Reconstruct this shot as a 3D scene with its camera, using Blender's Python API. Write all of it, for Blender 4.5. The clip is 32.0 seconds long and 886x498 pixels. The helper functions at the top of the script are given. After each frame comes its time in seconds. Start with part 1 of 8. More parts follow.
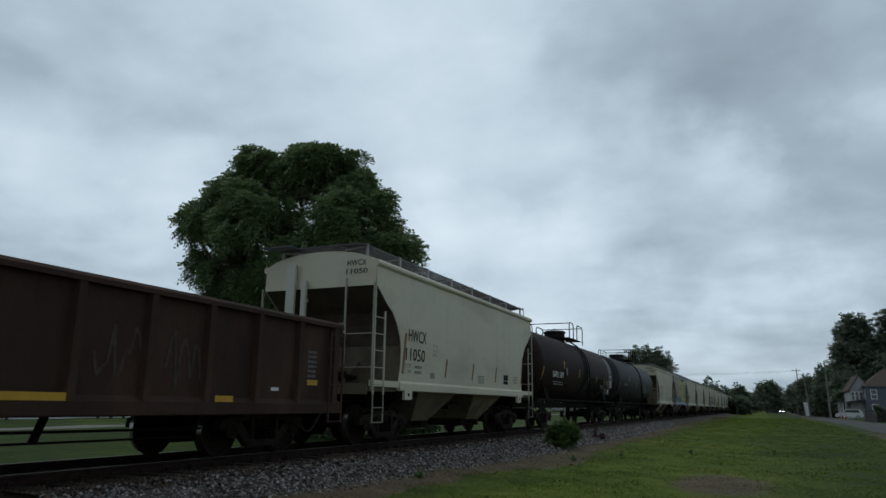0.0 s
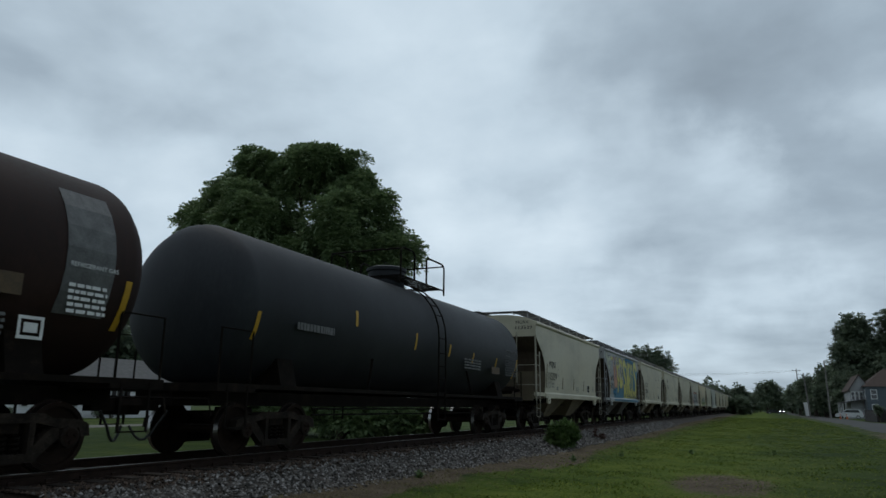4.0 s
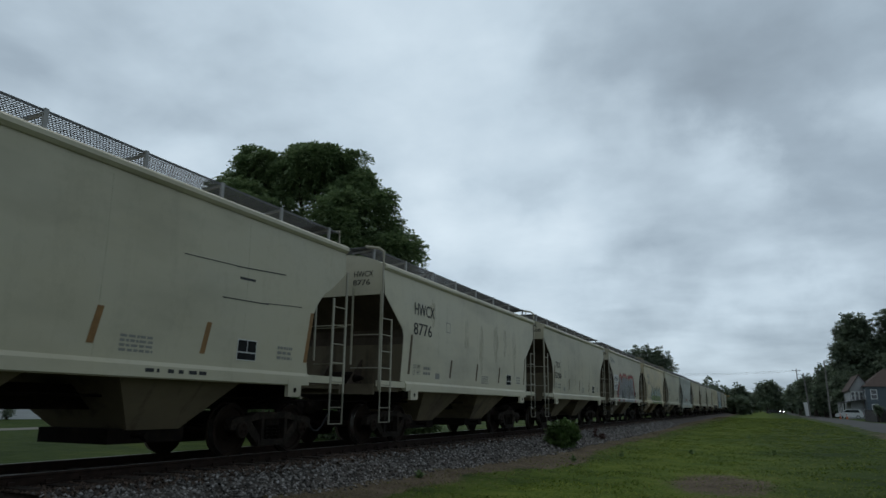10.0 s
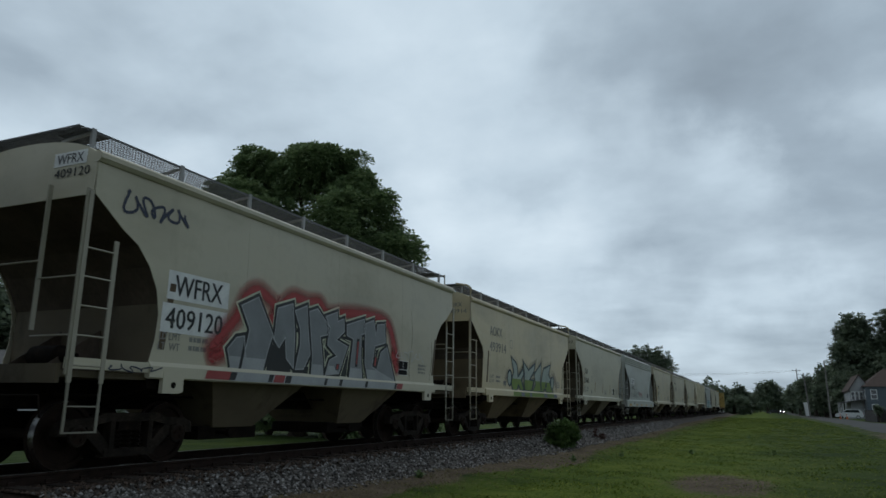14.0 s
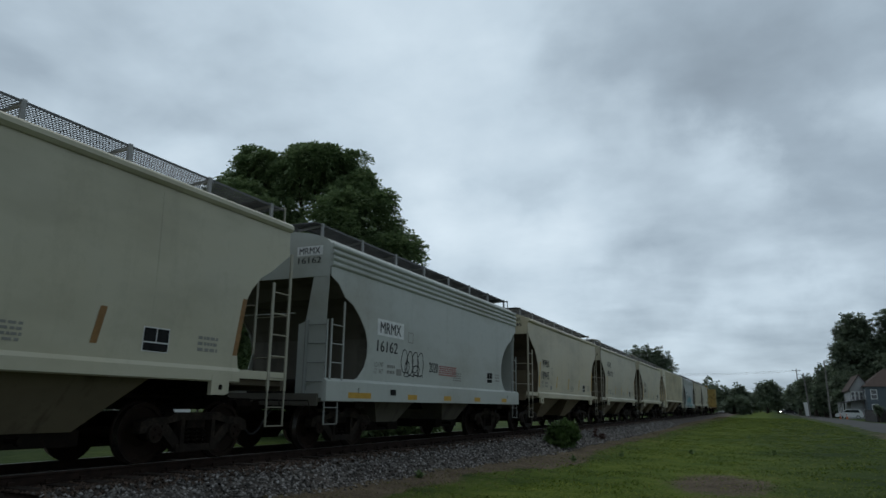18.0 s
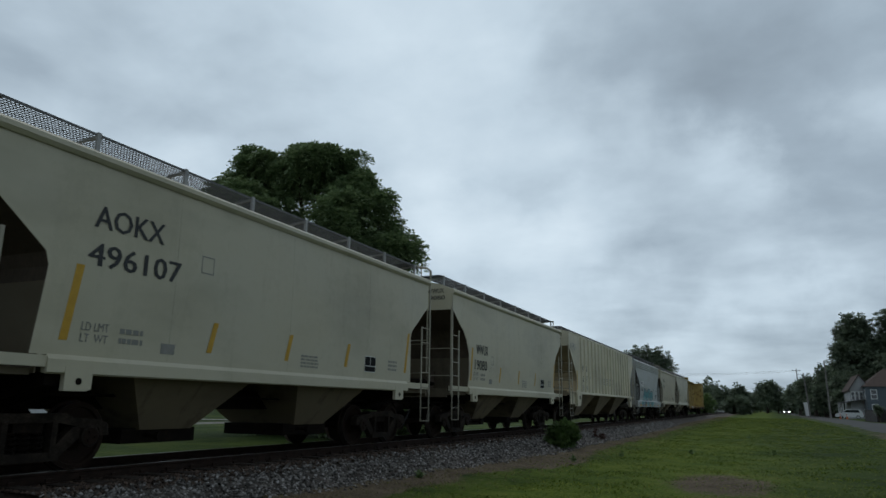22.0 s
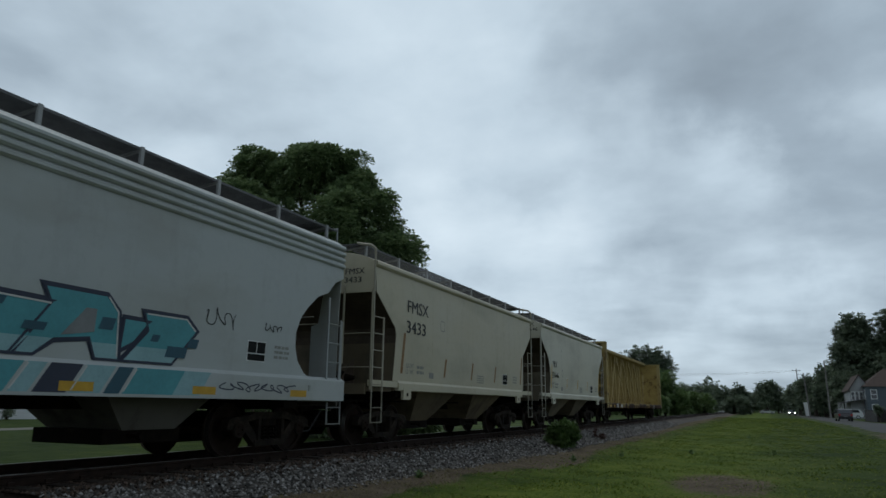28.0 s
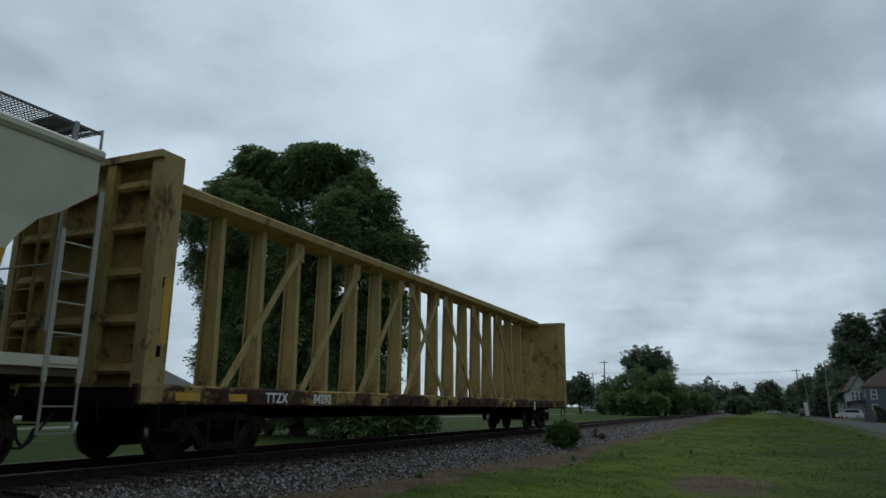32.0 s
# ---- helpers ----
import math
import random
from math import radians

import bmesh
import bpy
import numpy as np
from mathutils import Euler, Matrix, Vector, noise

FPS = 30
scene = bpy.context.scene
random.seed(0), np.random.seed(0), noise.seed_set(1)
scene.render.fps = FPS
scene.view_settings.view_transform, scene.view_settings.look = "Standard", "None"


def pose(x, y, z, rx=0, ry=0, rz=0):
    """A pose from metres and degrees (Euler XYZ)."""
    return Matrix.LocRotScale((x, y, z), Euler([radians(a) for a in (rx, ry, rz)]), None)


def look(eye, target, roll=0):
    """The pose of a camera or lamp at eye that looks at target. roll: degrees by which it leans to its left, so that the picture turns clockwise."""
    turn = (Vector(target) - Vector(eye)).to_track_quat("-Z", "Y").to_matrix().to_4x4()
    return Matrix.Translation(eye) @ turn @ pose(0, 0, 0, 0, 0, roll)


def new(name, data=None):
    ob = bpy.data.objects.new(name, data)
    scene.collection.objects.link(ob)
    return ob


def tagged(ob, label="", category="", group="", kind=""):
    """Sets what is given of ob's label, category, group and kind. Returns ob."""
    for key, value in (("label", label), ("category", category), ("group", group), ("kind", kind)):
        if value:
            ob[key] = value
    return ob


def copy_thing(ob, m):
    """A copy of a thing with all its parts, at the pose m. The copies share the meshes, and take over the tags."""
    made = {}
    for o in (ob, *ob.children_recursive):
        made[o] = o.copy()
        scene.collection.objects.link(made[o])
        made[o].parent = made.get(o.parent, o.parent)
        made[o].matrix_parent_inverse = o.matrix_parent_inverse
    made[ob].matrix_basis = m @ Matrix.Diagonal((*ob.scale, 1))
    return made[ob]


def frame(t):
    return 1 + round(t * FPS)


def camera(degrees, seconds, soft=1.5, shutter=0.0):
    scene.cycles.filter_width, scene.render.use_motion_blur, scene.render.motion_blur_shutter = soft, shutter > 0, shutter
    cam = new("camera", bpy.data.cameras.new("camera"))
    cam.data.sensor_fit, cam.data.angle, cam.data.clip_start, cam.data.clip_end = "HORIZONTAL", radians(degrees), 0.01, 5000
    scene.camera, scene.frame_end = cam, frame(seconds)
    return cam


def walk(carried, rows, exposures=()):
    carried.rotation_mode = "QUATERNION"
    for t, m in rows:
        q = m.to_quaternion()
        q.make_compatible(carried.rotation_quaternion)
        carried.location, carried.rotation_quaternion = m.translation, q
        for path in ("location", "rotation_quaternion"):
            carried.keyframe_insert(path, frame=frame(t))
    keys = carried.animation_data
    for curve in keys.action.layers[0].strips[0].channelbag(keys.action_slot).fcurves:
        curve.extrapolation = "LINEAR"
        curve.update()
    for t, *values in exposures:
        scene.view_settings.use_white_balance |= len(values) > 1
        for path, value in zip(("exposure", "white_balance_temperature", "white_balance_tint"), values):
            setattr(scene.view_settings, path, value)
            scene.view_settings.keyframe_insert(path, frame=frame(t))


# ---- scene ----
# Plan: the track runs along y, x = 0 is its centre line, z = 0 the top of the rails.
# The camera stands on a tripod on the grass east of the track.
EYE = (9.4653, 0.0, 0.9287)
cam = camera(64.82, 32.0, 1.5, 0.06)
VIEW = look(EYE, (5.4773, 8.9073, 3.1095), 0.741)
walk(cam, [(0.0, VIEW), (32.0, VIEW)])


# ---- sky and sun: an overcast afternoon with a broken cloud deck ----
class Nodes:
    """A short way to write node trees."""
    def __init__(self, tree):
        self.t = tree

    def n(self, kind, ins=None, **props):
        node = self.t.nodes.new(kind)
        for k, v in props.items():
            if k == "operation":
                node.operation = v
            elif k == "data_type":
                node.data_type = v
            elif k == "blend_type":
                node.blend_type = v
            elif k == "sky_type":
                node.sky_type = v
            elif k == "noise_dimensions":
                node.noise_dimensions = v
            elif k == "feature":
                node.feature = v
        for k, v in (ins or {}).items():
            if isinstance(v, bpy.types.NodeSocket):
                self.t.links.new(v, node.inputs[k])
            else:
                node.inputs[k].default_value = v
        return node

    def math(self, op, a, b=0.0, c=0.0):
        return self.n("ShaderNodeMath", {0: a, 1: b, 2: c}, operation=op).outputs[0]

    def noise(self, vec, scale, detail=4.0, rough=0.55, dist=0.0):
        return self.n("ShaderNodeTexNoise", {"Vector": vec, "Scale": scale, "Detail": detail, "Roughness": rough, "Distortion": dist}).outputs[0]

    def ramp(self, fac, stops):
        node = self.t.nodes.new("ShaderNodeValToRGB")
        el = node.color_ramp.elements
        while len(el) < len(stops):
            el.new(0.5)
        for e, (p, c) in zip(el, stops):
            e.position, e.color = p, (*c, 1) if len(c) == 3 else c
        self.t.links.new(fac, node.inputs[0])
        return node.outputs[0]

    def mix(self, fac, a, b, blend="MIX"):
        node = self.t.nodes.new("ShaderNodeMix")
        node.data_type, node.blend_type = "RGBA", blend
        for i, v in ((0, fac), (6, a), (7, b)):
            if isinstance(v, bpy.types.NodeSocket):
                self.t.links.new(v, node.inputs[i])
            else:
                node.inputs[i].default_value = v if i == 0 else (*v, 1)
        return node.outputs[2]

    def mapped(self, vec, scale=(1, 1, 1), loc=(0, 0, 0), rot=(0, 0, 0)):
        return self.n("ShaderNodeMapping", {"Vector": vec, "Scale": scale, "Location": loc, "Rotation": rot}).outputs[0]


def make_world():
    world = bpy.data.worlds.new("overcast_sky")
    scene.world = world
    world.use_nodes = True
    tree = world.node_tree
    tree.nodes.clear()
    N = Nodes(tree)
    way = N.n("ShaderNodeTexCoord").outputs["Generated"]
    sep = N.n("ShaderNodeSeparateXYZ", {0: way})
    # the deck seen in perspective, and a warp that makes the edges of the masses ragged
    over = N.math("ADD", N.math("MAXIMUM", sep.outputs[2], 0.0), 0.18)
    deck = N.n("ShaderNodeCombineXYZ", {0: N.math("DIVIDE", sep.outputs[0], over), 1: N.math("DIVIDE", sep.outputs[1], over), 2: CLOUD_SEED}).outputs[0]
    wisps = N.n("ShaderNodeTexNoise", {"Vector": way, "Scale": 7.0, "Detail": 5.0, "Roughness": 0.55}).outputs["Color"]
    off = N.n("ShaderNodeVectorMath", {0: wisps, 1: (0.5, 0.5, 0.5)}, operation="SUBTRACT").outputs[0]
    bent = N.n("ShaderNodeVectorMath", {0: off, 1: (0.26, 0.26, 0.16), 2: way}, operation="MULTIPLY_ADD").outputs[0]
    bent = N.n("ShaderNodeVectorMath", {0: bent}, operation="NORMALIZE").outputs[0]
    big = N.noise(deck, 1.1, 3.0, 0.5, 0.3)
    mid = N.noise(deck, 2.8, 5.0, 0.5, 0.15)
    fine = N.noise(N.mapped(way, (1, 1, 1.6), (2.3, 1.1, 0.7)), 9.0, 5.0, 0.5, 0.2)
    v = N.math("ADD", N.math("MULTIPLY", big, 0.28), N.math("ADD", N.math("MULTIPLY", mid, 0.26), N.math("MULTIPLY", fine, 0.15)))
    v = N.math("ADD", v, CLOUD_BASE)
    # cloud masses: direction, sharpness, weight (thin bright parts > 0, thick dark ones < 0)
    for d, k, w in CLOUDS:
        dot = N.n("ShaderNodeVectorMath", {0: bent, 1: Vector(d).normalized()}, operation="DOT_PRODUCT").outputs["Value"]
        puff = N.math("POWER", N.math("MAXIMUM", dot, 0.0), k)
        v = N.math("MULTIPLY_ADD", puff, w, v)
    col = N.ramp(v, SKY_STOPS)
    sky = N.n("ShaderNodeTexSky", sky_type="NISHITA")
    sky.sun_disc, sky.sun_elevation, sky.sun_rotation = False, radians(48), radians(200)
    veil = N.mix(1.0, sky.outputs[0], (0.06, 0.06, 0.06), "MULTIPLY")
    both = N.mix(0.06, col, veil)
    bg = N.n("ShaderNodeBackground", {"Color": both, "Strength": SKY_STRENGTH})
    out = N.n("ShaderNodeOutputWorld", {"Surface": bg.outputs[0]})


SKY_STRENGTH = 1.37
CLOUD_SEED, CLOUD_BASE = 3.7, 0.045
CLOUDS = (
    ((-0.40, 0.85, 0.25), 3, 0.16),
    ((-0.077, 0.885, 0.459), 100, -0.062),
    ((-0.000, 0.918, 0.396), 150, -0.081),
    ((0.055, 0.940, 0.337), 350, -0.081),
    ((-0.078, 0.921, 0.382), 350, -0.043),
    ((0.103, 0.970, 0.221), 250, -0.050),
    ((-0.085, 0.970, 0.226), 300, -0.031),
    ((-0.276, 0.920, 0.277), 1500, -0.056),
    ((-0.333, 0.890, 0.312), 600, -0.031),
    ((0.010, 0.995, 0.094), 500, -0.056),
    ((-0.153, 0.984, 0.092), 400, -0.037),
    ((-0.737, 0.548, 0.397), 150, -0.043),
    ((-0.604, 0.684, 0.410), 150, -0.037),
    ((-0.804, 0.558, 0.206), 200, -0.074),
    ((-0.722, 0.657, 0.215), 350, -0.037),
    ((-0.215, 0.886, 0.411), 300, -0.031),
    ((0.141, 0.888, 0.437), 100, -0.019),
    ((-0.482, 0.792, 0.375), 300, -0.025),
    ((-0.395, 0.873, 0.285), 400, 0.13),
    ((-0.318, 0.919, 0.231), 200, 0.09),
    ((-0.238, 0.955, 0.179), 180, 0.11),
    ((-0.028, 0.950, 0.309), 350, 0.12),
    ((-0.142, 0.934, 0.327), 200, 0.08),
    ((-0.050, 0.990, 0.129), 900, 0.10),
    ((0.045, 0.991, 0.127), 900, 0.12),
    ((-0.696, 0.663, 0.276), 350, 0.12),
    ((-0.799, 0.537, 0.269), 300, 0.11),
    ((-0.761, 0.476, 0.441), 40, 0.10),
    ((-0.511, 0.713, 0.480), 60, 0.07),
    ((-0.333, 0.802, 0.496), 80, 0.04),
    ((-0.738, 0.647, 0.191), 400, 0.05),
    ((0.011, 0.979, 0.201), 300, 0.06),
    ((0.123, 0.939, 0.323), 200, 0.05),
)
SKY_STOPS = ((0.28, (0.165, 0.205, 0.245)), (0.45, (0.262, 0.325, 0.383)), (0.60, (0.405, 0.49, 0.56)), (0.84, (0.585, 0.675, 0.74)))
make_world()
sun = new("sun", bpy.data.lights.new("sun", "SUN"))
sun.data.energy, sun.data.angle, sun.data.color = 0.5, radians(40), (1.0, 0.97, 0.92)
sun.matrix_world = look((0, 0, 60), (17, 46 - 62, 0))


# ---- materials ----
def material(name, build):
    m = bpy.data.materials.new(name)
    m.use_nodes = True
    m.node_tree.nodes.clear()
    N = Nodes(m.node_tree)
    N.n("ShaderNodeOutputMaterial", {"Surface": build(N)})
    return m


def bsdf(N, color, rough=0.6, metal=0.0, normal=None, spec=0.5):
    ins = {"Base Color": color if isinstance(color, bpy.types.NodeSocket) else (*color, 1), "Roughness": rough, "Metallic": metal, "Specular IOR Level": spec}
    if normal is not None:
        ins["Normal"] = normal
    return N.n("ShaderNodeBsdfPrincipled", ins).outputs[0]


def bump(N, height, strength=0.4, dist=0.02):
    return N.n("ShaderNodeBump", {"Height": height, "Strength": strength, "Distance": dist}).outputs[0]


def objco(N):
    return N.n("ShaderNodeTexCoord").outputs["Object"]


def surface(name, stops, scale=3.0, grain=40.0, rough=(0.5, 0.8), metal=0.0, relief=0.3, stretch=(1, 1, 1), spec=0.4, rnd=0.0):
    """A colour ramp over noise at two scales, with relief."""
    def build(N):
        co = N.mapped(objco(N), stretch)
        a = N.noise(co, scale, 5.0, 0.6)
        b = N.noise(co, grain, 3.0, 0.6)
        v = N.math("ADD", N.math("MULTIPLY", a, 0.7), N.math("MULTIPLY", b, 0.3))
        if rnd:
            r = N.n("ShaderNodeObjectInfo").outputs["Random"]
            v = N.math("ADD", v, N.math("MULTIPLY", N.math("SUBTRACT", r, 0.5), rnd))
        r = N.math("MULTIPLY_ADD", b, rough[1] - rough[0], rough[0])
        return bsdf(N, N.ramp(v, stops), r, metal, bump(N, v, relief, 0.02), spec)
    return material(name, build)


def painted(name, dirt=(0.12, 0.095, 0.07), amount=0.42, streak=0.5, rough=0.45, pale=(0.50, 0.50, 0.44), tan=(0.24, 0.215, 0.15)):
    """Paint whose colour is the object's own, with washed-down dirt, faded patches and chips."""
    def build(N):
        co = objco(N)
        info = N.n("ShaderNodeObjectInfo")
        shift = N.n("ShaderNodeVectorMath", {0: co, 1: info.outputs["Location"]}, operation="ADD").outputs[0]
        base = info.outputs["Color"]
        fade = N.noise(N.mapped(shift, (0.4, 0.4, 0.7)), 1.2, 5.0, 0.6)
        col = N.mix(N.math("MULTIPLY", N.math("SUBTRACT", fade, 0.3), 0.6), base, pale)
        tone = N.noise(N.mapped(shift, (0.5, 0.35, 0.9), (7, 3, 1)), 1.0, 4.0, 0.55)
        col = N.mix(N.n("ShaderNodeMapRange", {"Value": tone, "From Min": 0.46, "From Max": 0.72, "To Max": 0.45}).outputs[0], col, tan)
        runs = N.noise(N.mapped(shift, (1.0, 2.0, 0.25)), 1.5, 4.0, 0.55, 0.4)
        spots = N.noise(shift, 7.0, 4.0, 0.65)
        d = N.math("MULTIPLY_ADD", N.math("SUBTRACT", runs, 0.52), 3.0 * streak, N.math("MULTIPLY", N.math("SUBTRACT", spots, 0.5), 0.6))
        d = N.n("ShaderNodeClamp", {0: N.math("MULTIPLY", d, amount), 1: 0.0, 2: 0.75}).outputs[0]
        col = N.mix(d, col, dirt)
        fine = N.noise(co, 60.0, 2.0, 0.5)
        wave = N.noise(N.mapped(shift, (1, 0.5, 0.35)), 1.3, 2.0, 0.5)
        h = N.math("MULTIPLY_ADD", wave, 1.0, N.math("MULTIPLY", fine, 0.05))
        return bsdf(N, col, N.math("MULTIPLY_ADD", spots, 0.25, rough - 0.1), 0.0, bump(N, h, 0.06, 0.05), 0.35)
    return material(name, build)


M_PAINT = painted("weathered_car_paint", (0.12, 0.095, 0.065), 0.5, 0.3)
# grime, and a car colour that is dimmed to carry the underparts' shade
M_PAINT_DIRTY_DIM = painted("grimy_dimmed_car_paint", (0.03, 0.022, 0.016), 1.2, 0.8, 0.75, (0.11, 0.095, 0.075), (0.055, 0.042, 0.03))
M_STEEL = surface("grimy_black_steel", ((0.3, (0.004, 0.003, 0.002)), (0.55, (0.010, 0.007, 0.005)), (0.75, (0.032, 0.021, 0.014))), 4, 50, (0.75, 0.95), 0.0, 0.3, (1, 1, 1), 0.1)
M_FRAME = surface("dusty_cast_steel", ((0.3, (0.007, 0.005, 0.004)), (0.5, (0.020, 0.015, 0.011)), (0.72, (0.052, 0.039, 0.029))), 5, 40, (0.8, 0.95), 0.0, 0.4, (1, 1, 1), 0.15)
M_WHEEL = surface("worn_wheel_steel", ((0.3, (0.008, 0.005, 0.0035)), (0.6, (0.022, 0.013, 0.009)), (0.8, (0.045, 0.027, 0.018))), 3, 30, (0.7, 0.9), 0.0, 0.3, (1, 1, 1), 0.12)
M_TREAD = surface("polished_wheel_tread", ((0.3, (0.35, 0.34, 0.33)), (0.7, (0.5, 0.49, 0.47))), 3, 30, (0.2, 0.4), 1.0)
M_GRATE = surface("dull_galvanised_grating", ((0.3, (0.09, 0.09, 0.092)), (0.7, (0.17, 0.17, 0.17))), 5, 40, (0.6, 0.8), 0.2)
M_BRACKET = surface("galvanised_bracket", ((0.3, (0.24, 0.24, 0.235)), (0.7, (0.38, 0.38, 0.37))), 5, 40, (0.6, 0.8), 0.1)
M_RAIL = surface("rusty_rail_steel", ((0.3, (0.014, 0.009, 0.007)), (0.6, (0.030, 0.018, 0.013)), (0.8, (0.055, 0.032, 0.022))), 6, 60, (0.8, 0.95), 0.0, 0.3, (1, 1, 1), 0.15)
M_RAILTOP = surface("polished_rail_head", ((0.3, (0.10, 0.092, 0.085)), (0.7, (0.18, 0.17, 0.16))), 6, 60, (0.38, 0.55), 1.0)
M_TIE = surface("creosoted_tie_wood", ((0.3, (0.022, 0.016, 0.012)), (0.6, (0.05, 0.038, 0.03)), (0.8, (0.09, 0.07, 0.055))), 3, 30, (0.75, 0.95), 0, 0.6, (6, 1, 6), 0.2, 0.3)
M_YELLOW = surface("worn_yellow_paint", ((0.30, (0.05, 0.026, 0.015)), (0.39, (0.15, 0.09, 0.034)), (0.45, (0.30, 0.22, 0.085)), (0.60, (0.365, 0.28, 0.115)), (0.8, (0.32, 0.27, 0.15))), 2.2, 16, (0.55, 0.85), 0, 0.25, (1, 1, 0.5), 0.25)
M_YELLOW_RUST = surface("rusted_yellow_paint", ((0.28, (0.035, 0.018, 0.012)), (0.38, (0.10, 0.055, 0.026)), (0.45, (0.29, 0.20, 0.065)), (0.70, (0.42, 0.31, 0.10))), 2.0, 12, (0.6, 0.9), 0, 0.4, (1, 1, 1), 0.25)
M_SILL_RUST = surface("flaking_yellow_on_rust", ((0.36, (0.022, 0.012, 0.009)), (0.52, (0.06, 0.030, 0.018)), (0.57, (0.26, 0.18, 0.055)), (0.72, (0.38, 0.275, 0.085))), 1.1, 9, (0.7, 0.92), 0, 0.4, (1, 0.7, 1.4), 0.2)
M_GONDOLA = surface("rust_brown_gondola_steel", ((0.3, (0.018, 0.009, 0.006)), (0.5, (0.042, 0.019, 0.011)), (0.68, (0.078, 0.037, 0.021)), (0.85, (0.14, 0.088, 0.062))), 1.1, 18, (0.6, 0.9), 0.1, 0.4, (1, 1, 0.5), 0.3)
M_TANK_BROWN = surface("brown_tank_paint", ((0.3, (0.010, 0.006, 0.005)), (0.5, (0.022, 0.0105, 0.008)), (0.75, (0.042, 0.021, 0.016))), 0.8, 20, (0.6, 0.8), 0, 0.12, (1, 0.6, 0.4), 0.2)
M_TANK_BLACK = surface("black_tank_paint", ((0.3, (0.010, 0.011, 0.0125)), (0.55, (0.022, 0.024, 0.027)), (0.8, (0.042, 0.044, 0.047))), 0.8, 20, (0.5, 0.7), 0, 0.12, (1, 0.6, 0.4), 0.28)
M_SPILL = surface("dried_black_spill", ((0.3, (0.005, 0.005, 0.0055)), (0.7, (0.014, 0.014, 0.015))), 3, 30, (0.7, 0.9), 0, 0.2, (1, 1, 0.4), 0.1)
M_LETTER = surface("black_stencil_paint", ((0.35, (0.018, 0.018, 0.018)), (0.7, (0.04, 0.04, 0.04))), 5, 40, (0.5, 0.7), 0, 0.1)
M_LETTER_FAINT = surface("faded_stencil_paint", ((0.35, (0.19, 0.185, 0.165)), (0.7, (0.28, 0.27, 0.245))), 5, 40, (0.5, 0.7), 0, 0.1)
M_WHITE = surface("white_stencil_paint", ((0.35, (0.60, 0.60, 0.58)), (0.7, (0.78, 0.78, 0.75))), 5, 40, (0.5, 0.7), 0, 0.1)
M_WHITE_FAINT = surface("faded_white_stencil", ((0.35, (0.075, 0.075, 0.073)), (0.7, (0.17, 0.17, 0.165))), 5, 40, (0.5, 0.7), 0, 0.1)
M_GREY_PRINT = surface("faded_grey_print", ((0.35, (0.035, 0.036, 0.038)), (0.7, (0.085, 0.086, 0.088))), 9, 40, (0.6, 0.8), 0, 0.1)
M_REFLECT = surface("yellow_reflective_tape", ((0.35, (0.43, 0.235, 0.014)), (0.7, (0.56, 0.325, 0.026))), 5, 40, (0.4, 0.6), 0, 0.1)
M_REFLECT_OLD = surface("dirty_reflective_tape", ((0.35, (0.055, 0.036, 0.018)), (0.7, (0.12, 0.075, 0.032))), 5, 40, (0.5, 0.7), 0, 0.1)
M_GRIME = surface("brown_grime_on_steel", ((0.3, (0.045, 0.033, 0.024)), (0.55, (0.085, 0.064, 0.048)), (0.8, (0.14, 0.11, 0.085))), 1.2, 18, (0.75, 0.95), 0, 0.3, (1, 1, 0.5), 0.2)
M_RUBBER = surface("black_rubber", ((0.35, (0.012, 0.012, 0.012)), (0.7, (0.025, 0.025, 0.025))), 8, 60, (0.6, 0.8), 0, 0.2)


def ground_build(N):
    co = N.n("ShaderNodeNewGeometry").outputs["Position"]
    big = N.noise(co, 0.16, 5.0, 0.6)
    mid = N.noise(co, 1.1, 5.0, 0.65)
    fine = N.noise(N.mapped(co, (1, 0.3, 1)), 15.0, 6.0, 0.75)
    v = N.math("ADD", N.math("MULTIPLY", big, 0.3), N.math("ADD", N.math("MULTIPLY", mid, 0.33), N.math("MULTIPLY", fine, 0.37)))
    grass = N.ramp(v, ((0.36, (0.013, 0.024, 0.007)), (0.45, (0.028, 0.048, 0.010)), (0.54, (0.047, 0.070, 0.015)), (0.66, (0.085, 0.086, 0.032))))
    lush = N.n("ShaderNodeAttribute")
    lush.attribute_name = "lush"
    young = N.ramp(v, ((0.37, (0.020, 0.038, 0.007)), (0.46, (0.064, 0.100, 0.012)), (0.54, (0.108, 0.142, 0.018)), (0.63, (0.17, 0.165, 0.045))))
    grass = N.mix(N.n("ShaderNodeClamp", {0: N.math("ADD", lush.outputs["Fac"], N.math("MULTIPLY", N.math("SUBTRACT", big, 0.5), 1.8)), 1: 0.0, 2: 1.0}).outputs[0], grass, young)
    dirt = N.ramp(N.math("ADD", N.math("MULTIPLY", mid, 0.5), N.math("MULTIPLY", fine, 0.5)), ((0.3, (0.05, 0.038, 0.026)), (0.55, (0.135, 0.104, 0.072)), (0.8, (0.24, 0.195, 0.14))))
    bare = N.n("ShaderNodeAttribute")
    bare.attribute_name = "bare"
    f = N.math("ADD", bare.outputs["Fac"], N.math("MULTIPLY", N.math("SUBTRACT", N.math("MULTIPLY_ADD", fine, 0.5, N.math("MULTIPLY", mid, 0.5)), 0.5), 1.6))
    f = N.n("ShaderNodeMapRange", {"Value": f, "From Min": 0.42, "From Max": 0.62}).outputs[0]
    return bsdf(N, N.mix(f, grass, dirt), 0.95, 0, bump(N, fine, 0.8, 0.06), 0.1)


